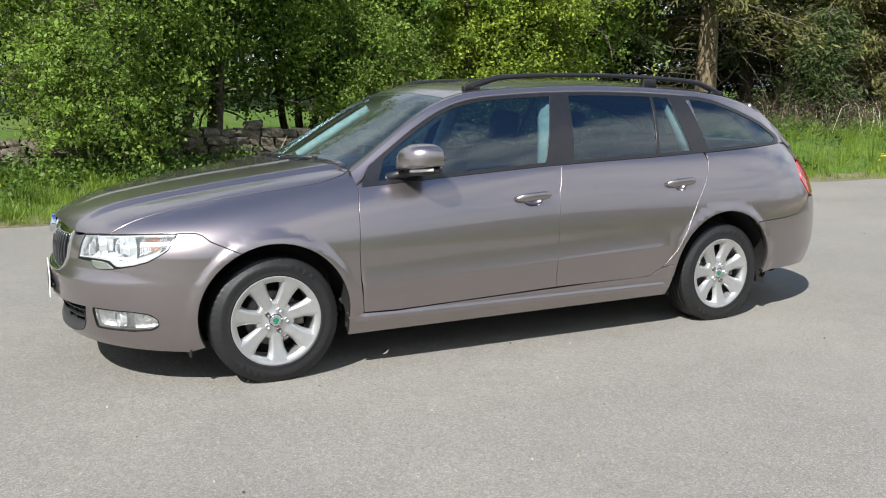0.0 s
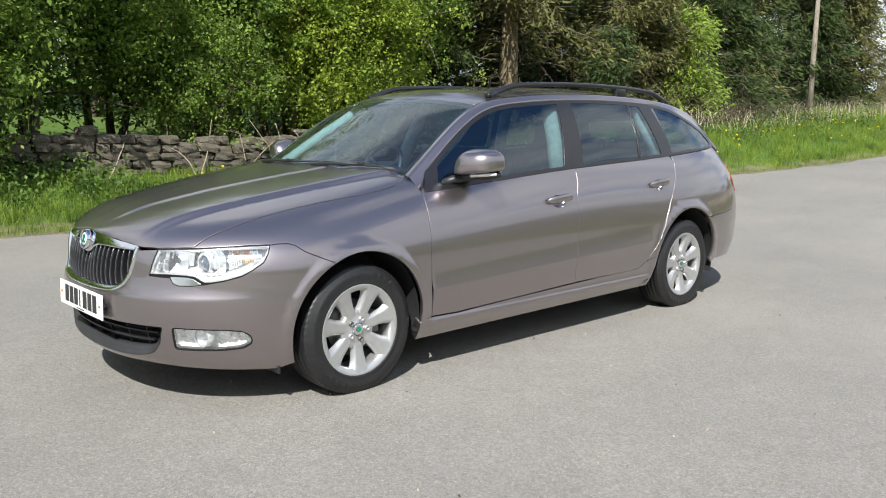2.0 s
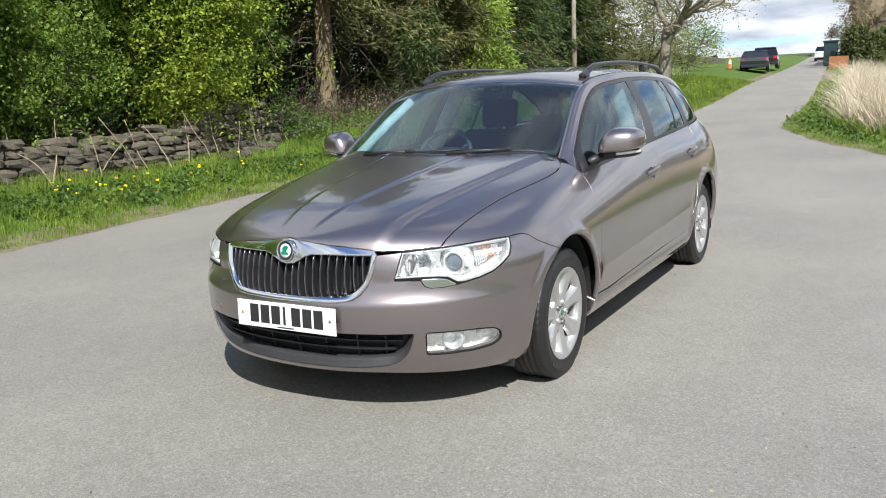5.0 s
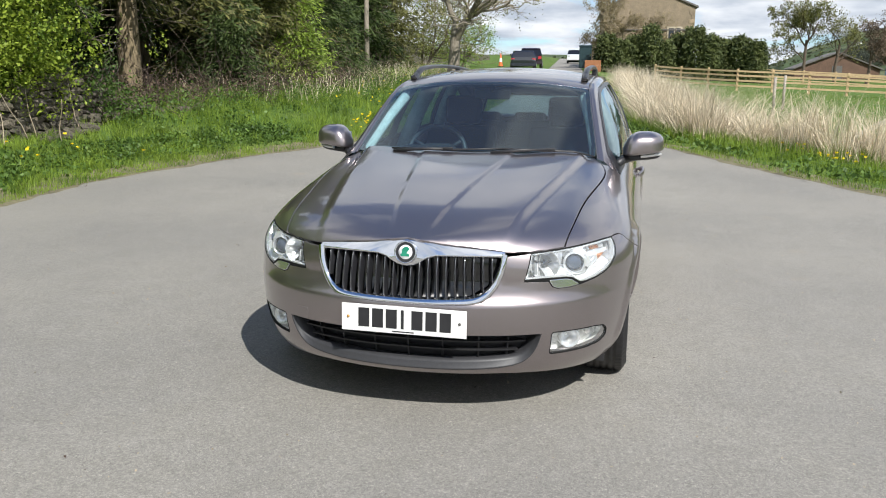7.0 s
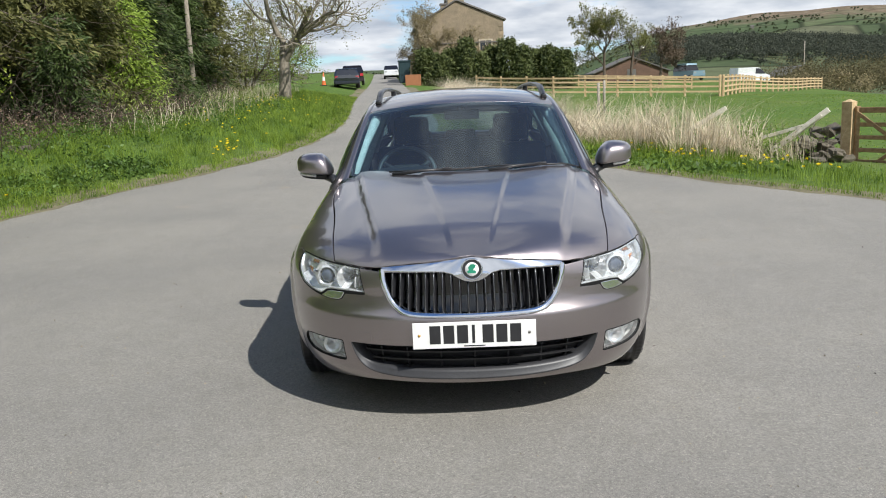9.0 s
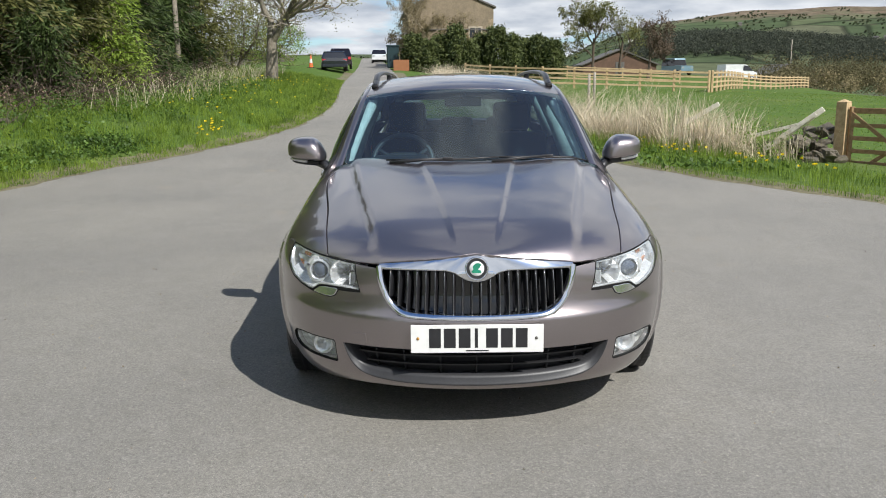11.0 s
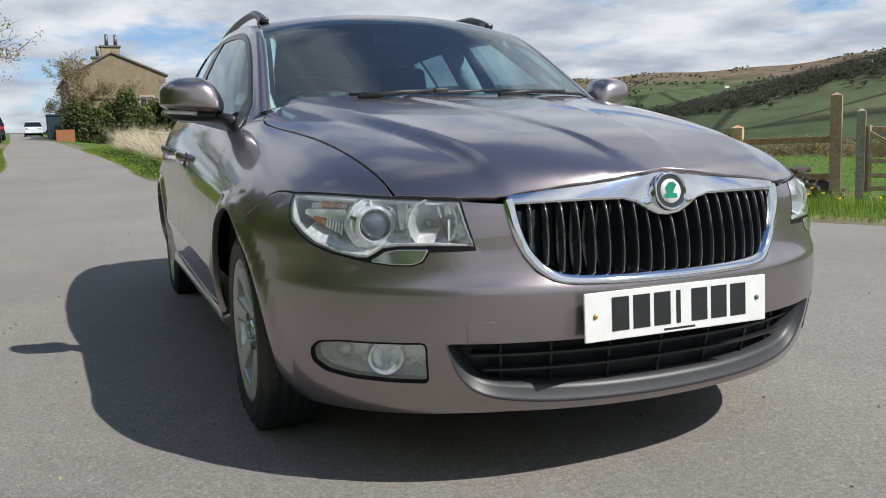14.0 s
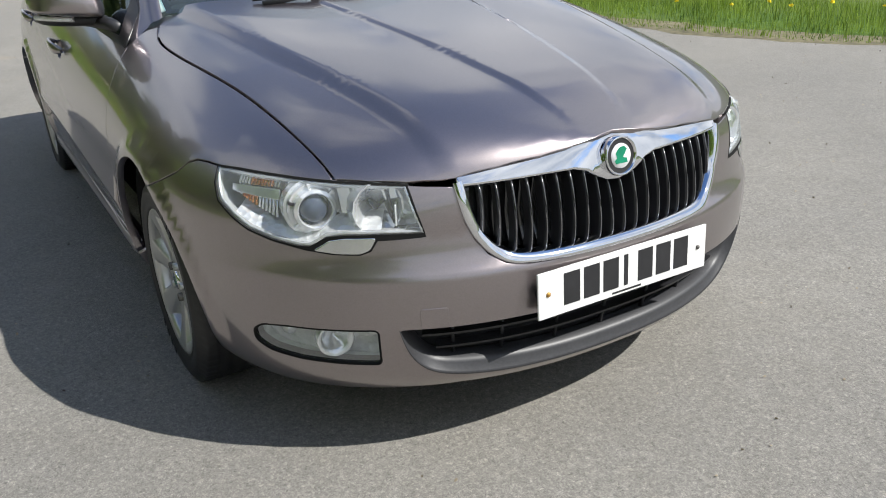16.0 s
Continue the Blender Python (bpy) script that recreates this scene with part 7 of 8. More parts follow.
# conifers along the bank
for x, y, h, r, mt, lab, bare in ((13.7, 10.9, 11, 3.0, OLIVE_SPRUCE, "tall spruce with bare lower trunk and drooping olive branches", 2.6), (10.8, 12.6, 10, 2.6, SPRUCE, "dark spruce behind the stone wall", 2.0), (16.6, 12.4, 11, 2.8, SPRUCE, "dark spruce on the bank", 1.6), (18.2, 10.6, 9, 2.4, OLIVE_SPRUCE, "olive-green spruce with drooping sprays", 1.4), (20.8, 12.4, 10, 2.8, SPRUCE, "dark spruce on the bank", 1.2), (23.6, 11.0, 9, 2.6, SPRUCE, "green spruce on the bank", 1.0), (26.6, 12.8, 10, 3.0, OLIVE_SPRUCE, "olive-green spruce with drooping sprays", 1.0), (32.0, 14.0, 9.5, 3.0, SPRUCE, "green spruce at the wood's edge", 1.0), (13.0, 15.0, 11, 3.2, SPRUCE, "dark spruce deep in the wood", 1.0), (19, 16, 11, 3.2, SPRUCE, "dark spruce deep in the wood", 1.0), (26, 17, 11, 3.2, SPRUCE, "dark spruce deep in the wood", 1.0), (9.0, 16.5, 11, 3.4, SPRUCE, "dark spruce deep in the wood", 1.6), (16, 20, 11, 3.6, SPRUCE, "dark spruce deep in the wood", 1.0), (23, 20, 11, 3.6, SPRUCE, "dark spruce deep in the wood", 1.0), (33, 18, 10, 3.4, SPRUCE, "dark spruce deep in the wood", 0.6), (36.6, 13.2, 8.5, 2.3, SPRUCE, "green spruce at the wood's end", 0.5), (39.5, 12.8, 8, 2.5, OLIVE_SPRUCE, "olive-green spruce at the wood's end", 0.4), (37.5, 14.2, 9, 3.0, SPRUCE, "dark spruce at the wood's end", 0.6)):
    spruce("spruce_tree", (x, y, base_height(x, y)), h, r, rng, mt, lab, bare=bare, per=62 if y < 12.7 and x < 24 else 30, needle=0.20 if y < 12.7 else 0.27, trunk_r=0.2 if x != 13.7 else 0.29, bark=BARK_SUNLIT if x == 13.7 else None)
spruce("young_spruce", (19.6, 9.2, base_height(19.6, 9.2)), 3.6, 1.2, rng, YOUNG_SPRUCE, "young light-green spruce on the bank", bare=0.3, per=24, trunk_r=0.05, droop=0.1, whorls=12, arms=7)
spruce("young_spruce", (16.0, 9.4, base_height(16.0, 9.4)), 2.8, 1.1, rng, SPRUCE, "young green spruce on the bank", bare=0.2, per=24, trunk_r=0.05, droop=0.2, whorls=10, arms=7)
v, f = tube([(32.4, 11.3, base_height(32.4, 11.3) - 0.1), (32.5, 11.35, 3.6), (32.45, 11.3, 8.0)], [0.13, 0.11, 0.07], 9)
tagged(place("tree_trunk", mesh_of("tree_trunk", v, f), BARK_PALE), "slim pale standing trunk without branches", "tree trunk")
bare_tree("sycamore_tree", (33.2, 7.5, base_height(33.2, 7.5) - 0.05), 11.0, np.random.default_rng(4), "leafless pale-barked tree with a forked trunk on the verge", trunk_r=0.30, buds=5200, kids=4, levels=4, first=0.24, reach=1.6)
leafy_tree("willow_bush", (47, 12.5, base_height(47, 12.5)), 5.4, 2.7, rng, BUD_LEAF, 260, 30, 0.11, "olive-green bush beyond the bare tree", "bush", low=0.08, spread=0.4)
leafy_tree("willow_bush", (55, 12.0, base_height(55, 12.0)), 3.0, 3.0, rng, HAWTHORN, 160, 30, 0.11, "low green bush on the bank", "bush", low=0.05, spread=0.4)
leafy_tree("willow_bush", (41, 15.5, base_height(41, 15.5)), 5.8, 3.0, rng, HAWTHORN, 240, 30, 0.10, "green bush at the wood's end", "bush", low=0.05, spread=0.4)

# ---------------------------------------------------------------- dry-stone wall
def stone_variants(count, seed):
    r, out = np.random.default_rng(seed), []
    for k in range(count):
        bm = bmesh.new()
        bmesh.ops.create_cube(bm, size=1)
        bmesh.ops.subdivide_edges(bm, edges=bm.edges[:], cuts=1, use_grid_fill=True)
        for v in bm.verts:
            corner = sum(abs(c) > 0.4 for c in v.co)
            v.co *= (1.0, 1.02, 0.97, 0.86)[corner] * r.uniform(0.9, 1.08)
            v.co += Vector(r.normal(size=3)) * 0.035
        me = bpy.data.meshes.new("stone")
        bm.to_mesh(me)
        bm.free()
        me.polygons.foreach_set("use_smooth", [False] * len(me.polygons))
        me.materials.append(GRITSTONE)
        out.append(me)
    return out


STONES = stone_variants(14, 3)
wall_top = spline((-14, 0.98), (-6, 0.95), (-1, 0.9), (0.5, 0.94), (2.2, 1.06), (3.2, 0.98), (4.6, 0.95), (6.0, 1.05), (7.4, 1.34), (8.3, 1.42), (9.2, 1.15), (10.2, 0.8))
wall_y = spline((-14, 8.6), (0, 8.45), (5, 8.5), (8, 8.6), (10.5, 8.9))
bm = box_bm((-14, -0.16, -0.2), (9.3, 0.16, 0.40), 0.05)
stone_wall = tagged(part("stone_wall", bm, GRITSTONE, None, shade=False, m=pose(0, 8.55, 0.25)), "tumbledown dry-stone wall of dark gritstone", "wall", kind="structure")
rw = np.random.default_rng(21)
places = []
x = -14.0
z_step = 0.118
for row in range(12):
    x = -14.0 + rw.uniform(0, 0.2)
    while x < 10.3:
        ln = rw.uniform(0.14, 0.38)
        hh = z_step * rw.uniform(0.85, 1.2)
        xc = x + ln / 2
        z0 = base_height(xc, float(wall_y(xc)) - 0.2) - 0.03
        zc = z0 + row * z_step + hh / 2
        if zc + hh * 0.3 < float(wall_top(xc)) + rw.uniform(-0.05, 0.05):
            places.append((xc, float(wall_y(xc)) - 0.20 - 0.012 * (5 - row) + rw.normal() * 0.022, zc, ln * 0.98, rw.uniform(0.22, 0.32), hh))
        x += ln * rw.uniform(0.97, 1.06)
for _ in range(60):
    xc = rw.uniform(7.0, 13.0)
    yy = float(wall_y(min(xc, 10.5))) - rw.uniform(0.1, 0.7)
    places.append((xc, yy, base_height(xc, yy) + rw.uniform(0.0, 0.25) * max(0, 1 - abs(xc - 9.5) / 2.5) + 0.04, rw.uniform(0.16, 0.36), rw.uniform(0.16, 0.28), rw.uniform(0.08, 0.16)))
near = [p for p in places if p[0] > 1.2][:300]
rest = [p for p in places if p not in near]
inv = stone_wall.matrix_basis.inverted()


def stone_pose(p):
    return Matrix.Translation(p[:3]) @ Euler((rw.normal() * 0.06, rw.normal() * 0.07, rw.normal() * 0.10)).to_matrix().to_4x4() @ Matrix.Diagonal((p[3], p[4], p[5], 1))


bm = bmesh.new()
for p in rest:
    n0 = len(bm.verts)
    bm.from_mesh(STONES[int(rw.integers(14))])
    bm.verts.ensure_lookup_table()
    m = stone_pose(p)
    for v in bm.verts[n0:]:
        v.co = m @ v.co
far_stones = part("stones", bm, GRITSTONE, stone_wall, shade=False)
far_stones.matrix_parent_inverse = inv
tagged(far_stones, kind="stuff")
for p in near:
    o = new("stone", STONES[int(rw.integers(14))])
    o.parent = stone_wall
    o.matrix_parent_inverse = inv
    o.matrix_basis = stone_pose(p)

# ---------------------------------------------------------------- the field side of the lane
rng = np.random.default_rng(31)
n = 85000
gx = rng.uniform(-6, 40, n)
gy = right_edge(gx) - 0.02 - rng.uniform(0, 1, n) ** 1.4 * np.where(gx < 8, 4.5, 3.6) + 0.06 * (rng.uniform(size=n) < 0.12)
xy = np.column_stack([gx, gy])
hh = (0.04 + 0.11 * np.clip((right_edge(gx) - gy) / 1.2, 0, 1)) * rng.uniform(0.5, 1.35, n)
far = np.clip((gx - 10) / 30, 0, 1)
tuft = np.sin(gx * 3.3 + 1.1 * np.sin(gy * 2.4)) * np.sin(gy * 3.9 + 0.9 * np.sin(gx * 1.5)) + 0.5 * np.sin(gx * 7.9) * np.sin(gy * 8.7)
hh = hh * (1 + 0.6 * tuft)
stuff("field_verge_grass", blade_mesh("field_verge_grass", blades(rng, xy, ground_at(xy), hh, 0.006 + 0.004 * far, 0.4)), GRASS, "short green verge grass by the field gate", "grass")
# low field grass beyond
n = 26000
gx, gy = rng.uniform(6, 48, n), -rng.uniform(5.5, 30, n)
xy = np.column_stack([gx, gy])
stuff("field_grass", blade_mesh("field_grass", blades(rng, xy, ground_at(xy), rng.uniform(0.02, 0.05, n), 0.03, 0.6)), GRASS, "grazed green pasture grass", "grass")
# tall dead stems along the lane
n = 9000
gx = 10.5 + rng.uniform(0, 1, n) ** 1.15 * 30
gy = right_edge(gx) - 1.5 - np.abs(rng.normal(size=n)) * 0.75 - 0.9 * rng.uniform(0, 1, n) - np.clip(13 - gx, 0, 3) * 0.55
clump = 0.5 + 0.5 * np.sin(gx * 1.9 + 1.1 * np.sin(gx * 0.7)) * np.sin(gy * 2.7)
keep = rng.uniform(0, 1, n) < 0.12 + 0.88 * clump ** 2
xy = np.column_stack([gx, gy])[keep]
hh = (rng.uniform(0.55, 1.25, n) * (0.75 + 0.35 * clump))[keep]
stuff("dead_tall_grass", blade_mesh("dead_tall_grass", blades(rng, xy, ground_at(xy) - 0.02, hh * 0.85, 0.007, 0.38)), STRAW, "tall bleached dead grass along the lane", "dry grass")
# bent and broken sheaves among them
m = 420
sx = 10.8 + rng.uniform(0, 1, m) ** 1.3 * 28
sy = right_edge(sx) - 1.3 - np.abs(rng.normal(size=m)) * 0.9 - np.clip(13 - sx, 0, 3) * 0.55
cen = np.repeat(np.column_stack([sx, sy]), 46, 0)
xy = cen + rng.normal(size=cen.shape) * 0.10
hh = np.repeat(rng.uniform(0.6, 1.7, m), 46) * rng.uniform(0.45, 1.1, len(cen))
bl = blades(rng, xy, ground_at(xy) - 0.02, hh * 0.85, 0.012, 0.5).reshape(m, 46, 5, 3)
way = rng.normal(size=(m, 1, 2)) * 0.42
bl[:, :, 2:, :2] += way[:, :, None, :] * np.array([0.45, 1.0, 0.45])[None, None, :, None]
stuff("broken_dead_stems", blade_mesh("broken_dead_stems", bl.reshape(-1, 3)), STRAW, "bent sheaves of bleached dead stems along the lane", "dry grass")
# docks and nettles along the lane's edge
c = np.column_stack([rng.uniform(8, 34, 420), -rng.uniform(0.35, 1.7, 420)])
c[:, 1] += right_edge(c[:, 0])
cc = np.column_stack([c, ground_at(c) + 0.05])
stuff("dock_patch", soup("dock_patch", leaf_quads(np.repeat(cc, 26, 0) + rng.normal(size=(420 * 26, 3)) * (0.15, 0.15, 0.05), 0.085, rng, 0.2, 0.6), 4), NETTLE, "dark green docks and nettles in the verge", "weeds")
# green growth pushing up through the dead stems
gx = 10.5 + rng.uniform(0, 1, 30000) * 30
gy = right_edge(gx) - 0.9 - rng.uniform(0, 1, 30000) * 2.4
xy = np.column_stack([gx, gy])
stuff("lane_side_grass", blade_mesh("lane_side_grass", blades(rng, xy, ground_at(xy), rng.uniform(0.12, 0.42, 30000), 0.010, 0.5)), GRASS, "fresh green grass among the dead stems", "grass")
flowers = []
for x, y, k, s in ((11.3, -3.6, 16, 0.4), (10.2, -4.0, 12, 0.45), (8.8, -4.6, 12, 0.5), (7.4, -5.0, 6, 0.5), (5.2, -6.4, 12, 0.35), (3.6, -7.0, 10, 0.6), (13.5, -2.9, 10, 0.5)):
    for _ in range(k):
        fx, fy = x + rng.normal() * s, y + rng.normal() * s * 0.5
        flowers.append((fx, fy, base_height(fx, fy) + rng.uniform(0.14, 0.28)))
dandelion_group(flowers, "dandelions", "yellow dandelion heads in the short verge")
# wiry shrub and broken wall end beside the gate post
paths = []
for _ in range(110):
    a = rng.uniform(0, 2 * math.pi)
    x, y = 12.0 + rng.normal() * 0.55, -6.1 + rng.normal() * 0.35
    paths.append((limb((x, y, base_height(x, y)), (0.7 * math.cos(a), 0.7 * math.sin(a), 1), rng.uniform(0.4, 0.95), rng, 6, 0.35, -0.08), 0.006, 0.003, 3))
shrub = tagged(empty("hedge_stump"), "low green bramble mound by the gate post", "shrub")
place("twigs", branch_mesh("twigs", paths), TWIG, shrub)
cc = np.column_stack([12.0 + rng.normal(size=150) * 0.6, -5.75 + rng.normal(size=150) * 0.36, rng.uniform(0.0, 0.62, 150) - 0.2])
place("leaves", soup("leaves", leaf_quads(clumps(rng, cc, 42, 0.13), 0.05, rng), 4), HAWTHORN, shrub)
for a, b, w in (((14.8, -5.53, 0.54), (14.5, -6.02, 0.88), 0.10), ((10.9, -6.10, 0.46), (10.6, -6.56, 0.89), 0.10), ((10.9, -6.06, 0.42), (10.62, -6.44, 0.80), 0.05), ((11.1, -5.95, 0.50), (10.75, -6.38, 0.66), 0.06)):
    a, b = Vector(a), Vector(b)
    a = a + (a - b) * 0.7
    rot = (b - a).to_track_quat("X", "Y").to_matrix().to_4x4()
    tagged(part("broken_rail", box_bm((0, -w / 2, -0.02), ((b - a).length, w / 2, 0.02), 0.005, 1), PALE_BOARD, None, shade=False, m=Matrix.Translation(a) @ rot), "pale broken board sticking out of the grass", "timber")


def stone_heap(cx, cy, count, spread, high, label):
    heap = tagged(empty("stone_heap"), label, "stones")
    for _ in range(count):
        x, y = cx + rng.normal() * spread, cy + rng.normal() * spread * 0.6
        z = base_height(x, y) + rng.uniform(0, high) * max(0.1, 1 - abs(x - cx) / (2 * spread))
        o = new("stone", STONES[int(rng.integers(14))])
        o.parent = heap
        o.matrix_basis = Matrix.Translation((x, y, z + 0.03)) @ Euler(rng.normal(size=3) * 0.25).to_matrix().to_4x4() @ Matrix.Diagonal((rng.uniform(0.2, 0.42), rng.uniform(0.18, 0.3), rng.uniform(0.08, 0.16), 1))


stone_heap(11.5, -6.85, 40, 0.42, 0.62, "tumbled stones of a broken wall by the gate post")
stone_heap(8.15, -9.7, 34, 0.28, 0.45, "small heap of stones between the gate posts")


TAN_WOOD = timber("sun_bleached_brown_wood", (0.26, 0.19, 0.12), (0.44, 0.34, 0.22), (3, 3, 3))


def post(at, size, height, mat, label, cap=0.05, group=""):
    """A square post with a shallow pyramid on top."""
    bm = box_bm((-size / 2, -size / 2, -0.25), (size / 2, size / 2, height), 0.006)
    top = bmesh.ops.create_cone(bm, cap_ends=True, segments=4, radius1=size * 0.74, radius2=0.008, depth=cap)
    bmesh.ops.rotate(bm, verts=top["verts"], cent=(0, 0, 0), matrix=Matrix.Rotation(math.radians(45), 3, "Z"))
    bmesh.ops.translate(bm, verts=top["verts"], vec=(0, 0, height + cap / 2))
    ob = part("gate_post", bm, mat, None, shade=False, m=pose(*at, 0, 0, 38))
    return tagged(ob, label, "post", group)


P1, P2, P3, P4 = (11.2, -7.2, -0.25), (8.81, -8.91, -0.25), (7.56, -9.81, -0.25), (7.28, -10.04, -0.25)
post(P1, 0.19, 1.24, NEW_WOOD, "stout new softwood gate post with pointed top")
post(P2, 0.19, 1.26, NEW_WOOD, "stout new softwood gate post with pointed top")
post(P3, 0.17, 1.72, TAN_WOOD, "taller weathered timber post by the gates")
post(P4, 0.13, 1.45, OLD_WOOD, "grey weathered gate post")


def beam(a, b, wide, high, name, mat, parent, bevel=0.006):
    """A sawn bar between two places."""
    a, b = Vector(a), Vector(b)
    d = b - a
    bm = box_bm((0, -wide / 2, -high / 2), (d.length, wide / 2, high / 2), bevel, 1)
    rot = d.to_track_quat("X", "Z").to_matrix().to_4x4()
    return part(name, bm, mat, parent, shade=False, m=Matrix.Translation(a) @ rot)


def field_gate(a, b, mat, label):
    """Five bars, two stiles and two crossed braces."""
    g = tagged(empty("field_gate"), label, "gate")
    a, b = Vector(a), Vector(b)
    at = lambda t, h: a.lerp(b, t) + Vector((0, 0, h))
    for h, hi in ((0.16, 0.075), (0.37, 0.075), (0.60, 0.075), (0.83, 0.075), (1.09, 0.10)):
        beam(at(0, h), at(1, h), 0.035, hi, "gate_bar", mat, g)
    for t in (0.0, 1.0):
        beam(at(t, 0.10), at(t, 1.16), 0.07, 0.075, "stile", mat, g)
    off = (b - a).cross(Vector((0, 0, 1))).normalized() * 0.03
    for t0, t1, h0, h1 in ((0.0, 0.5, 1.05, 0.13), (0.13, 0.62, 0.13, 1.05), (0.5, 1.0, 0.13, 1.05), (0.45, 0.93, 1.05, 0.13)):
        beam(at(t0, h0) + off * (1 if h0 > 0.5 else -1), at(t1, h1) + off * (1 if h0 > 0.5 else -1), 0.022, 0.07, "brace", mat, g)
    for h in (0.37, 1.09):
        beam(at(-0.03, h) - off, at(0.16, h) - off, 0.012, 0.045, "hinge", STEEL_DARK, g)
    return g


u12 = (Vector(P2) - Vector(P1)).normalized()
field_gate(Vector(P1) + u12 * 0.16, Vector(P2) - u12 * 0.16, GATE_WOOD, "closed brown five-bar timber field gate")
far4 = Vector(P4) + Vector((-0.80, -0.60, 0)).normalized() * 3.0
field_gate(Vector(P4) + Vector((-0.09, -0.07, 0.06)), far4, TAN_WOOD, "weathered grey five-bar field gate")
short = tagged(empty("rail_fence"), "two brown rails between gate posts", "fence")
for h in (0.42, 1.02):
    beam(Vector(P2) + Vector((-0.07, -0.06, h)), Vector(P3) + Vector((0.06, 0.05, h)), 0.04, 0.10, "rail", GATE_WOOD, short)


def rail_fence(line, label, spacing=1.9, mat=NEW_WOOD, high=1.15, rails=(0.30, 0.58, 0.86, 1.10)):
    fence = tagged(empty("post_and_rail_fence"), label, "fence")
    for a, b in zip(line, line[1:]):
        n = max(1, round(math.dist(a, b) / spacing))
        pts = []
        for k in range(n + 1):
            x, y = a[0] + (b[0] - a[0]) * k / n, a[1] + (b[1] - a[1]) * k / n
            pts.append(Vector((x, y, base_height(x, y))))
        for p in pts[(0 if a == line[0] else 1):]:
            part("post", box_bm((-0.06, -0.06, -0.2), (0.06, 0.06, high + 0.08), 0.008, 1), mat, fence, shade=False, m=Matrix.Translation(p))
        for p, q in zip(pts, pts[1:]):
            for h in rails:
                beam(p + Vector((-0.08, 0, h)), q + Vector((-0.08, 0, h)), 0.04, 0.10, "rail", mat, fence, 0.0)


rail_fence([(50, -1.5), (46.5, -6), (43.5, -15.0)], "pale new post-and-rail fence beside the pasture")
rail_fence([(43.7, -15.25), (62, -23.5), (88, -40)], "pale new post-and-rail fence beside the pasture", 2.2)
rail_fence([(78, -7), (74, -22)], "pale post-and-rail fence of a paddock", 2.4)
for k in range(2):
    x, y = 25 + k * 3.4, -5.0 - k * 0.8
    v, f = tube([(x, y, base_height(x, y) - 0.1), (x + rng.normal() * 0.05, y, base_height(x, y) + 1.25)], 0.05, 7)
    tagged(place("fence_stake", mesh_of("fence_stake", v, f), OLD_WOOD), "weathered round fence stake in dead grass", "post", "old stakes")

# ---------------------------------------------------------------- house, hedge, parked vehicles up the lane
def quad_box(name, lo, hi, mat, parent, bevel=0.01):
    return part(name, box_bm(lo, hi, bevel, 1), mat, parent, shade=False)


SLATE = simple("stone_slates", (0.13, 0.12, 0.11), 0.8, scale=6, vary=0.25)
PANE_DARK = simple("house_window_glass", (0.03, 0.035, 0.04), 0.08)
FRAME_WHITE = simple("painted_window_frame", (0.75, 0.74, 0.70), 0.5)
SILL_STONE = simple("pale_sandstone_frame", (0.42, 0.36, 0.27), 0.8)
house = tagged(empty("stone_house", pose(80, -2.1, 2.4, 0, 0, 5)), "two-storey sandstone house with gable end and chimneys", "house")
verts = [(0, 5.3, -1), (0, -3.1, -1), (0, -3.1, 6.1), (0, 1.5, 7.9), (0, 5.3, 5.8), (12, 5.3, -1), (12, -3.1, -1), (12, -3.1, 6.1), (12, 1.5, 7.9), (12, 5.3, 5.8)]
place("wall", mesh_of("wall", verts, [(0, 1, 2, 3, 4), (9, 8, 7, 6, 5), (0, 5, 6, 1), (1, 6, 7, 2), (4, 9, 5, 0), (2, 7, 8, 3), (3, 8, 9, 4)], False), HOUSE_STONE, house)
for y0, z0, y1, z1 in ((-3.35, 5.98, 1.5, 8.0), (5.55, 5.66, 1.5, 8.0)):
    place("roof", mesh_of("roof", [(-0.15, y0, z0), (12.2, y0, z0), (12.2, y1, z1), (-0.15, y1, z1), (-0.15, y0, z0 + 0.16), (12.2, y0, z0 + 0.16), (12.2, y1, z1 + 0.16), (-0.15, y1, z1 + 0.16)], [(0, 1, 2, 3), (7, 6, 5, 4), (0, 4, 5, 1), (2, 6, 7, 3), (0, 3, 7, 4), (1, 5, 6, 2)], False), SLATE, house)
for x, y in ((0.2, 1.5), (9.0, 1.5)):
    ch = quad_box("chimney", (x, y - 0.8, 7.2), (x + 0.8, y + 0.8, 8.55), HOUSE_STONE, house)
    quad_box("chimney_cap", (x - 0.1, y - 0.9, 8.55), (x + 0.9, y + 0.9, 8.72), SLATE, ch)
    for k in (-0.3, 0.15):
        v, f = tube([(x + 0.45, y + k * 1.7, 8.7), (x + 0.45, y + k * 1.7, 9.75)], [0.17, 0.13], 8)
        place("chimney_pot", mesh_of("chimney_pot", v, f), STEEL_DARK, ch)
for y, z, w, h in ((-1.3, 2.9, 1.1, 1.2), (-1.3, -0.2, 1.1, 1.2)):
    win = quad_box("window", (-0.06, y - w / 2 - 0.15, z - 0.15), (0.04, y + w / 2 + 0.15, z + h + 0.15), SILL_STONE, house)
    quad_box("pane", (-0.075, y - w / 2, z), (-0.05, y - 0.04, z + h), PANE_DARK, win, 0)
    quad_box("pane", (-0.075, y + 0.04, z), (-0.05, y + w / 2, z + h), PANE_DARK, win, 0)
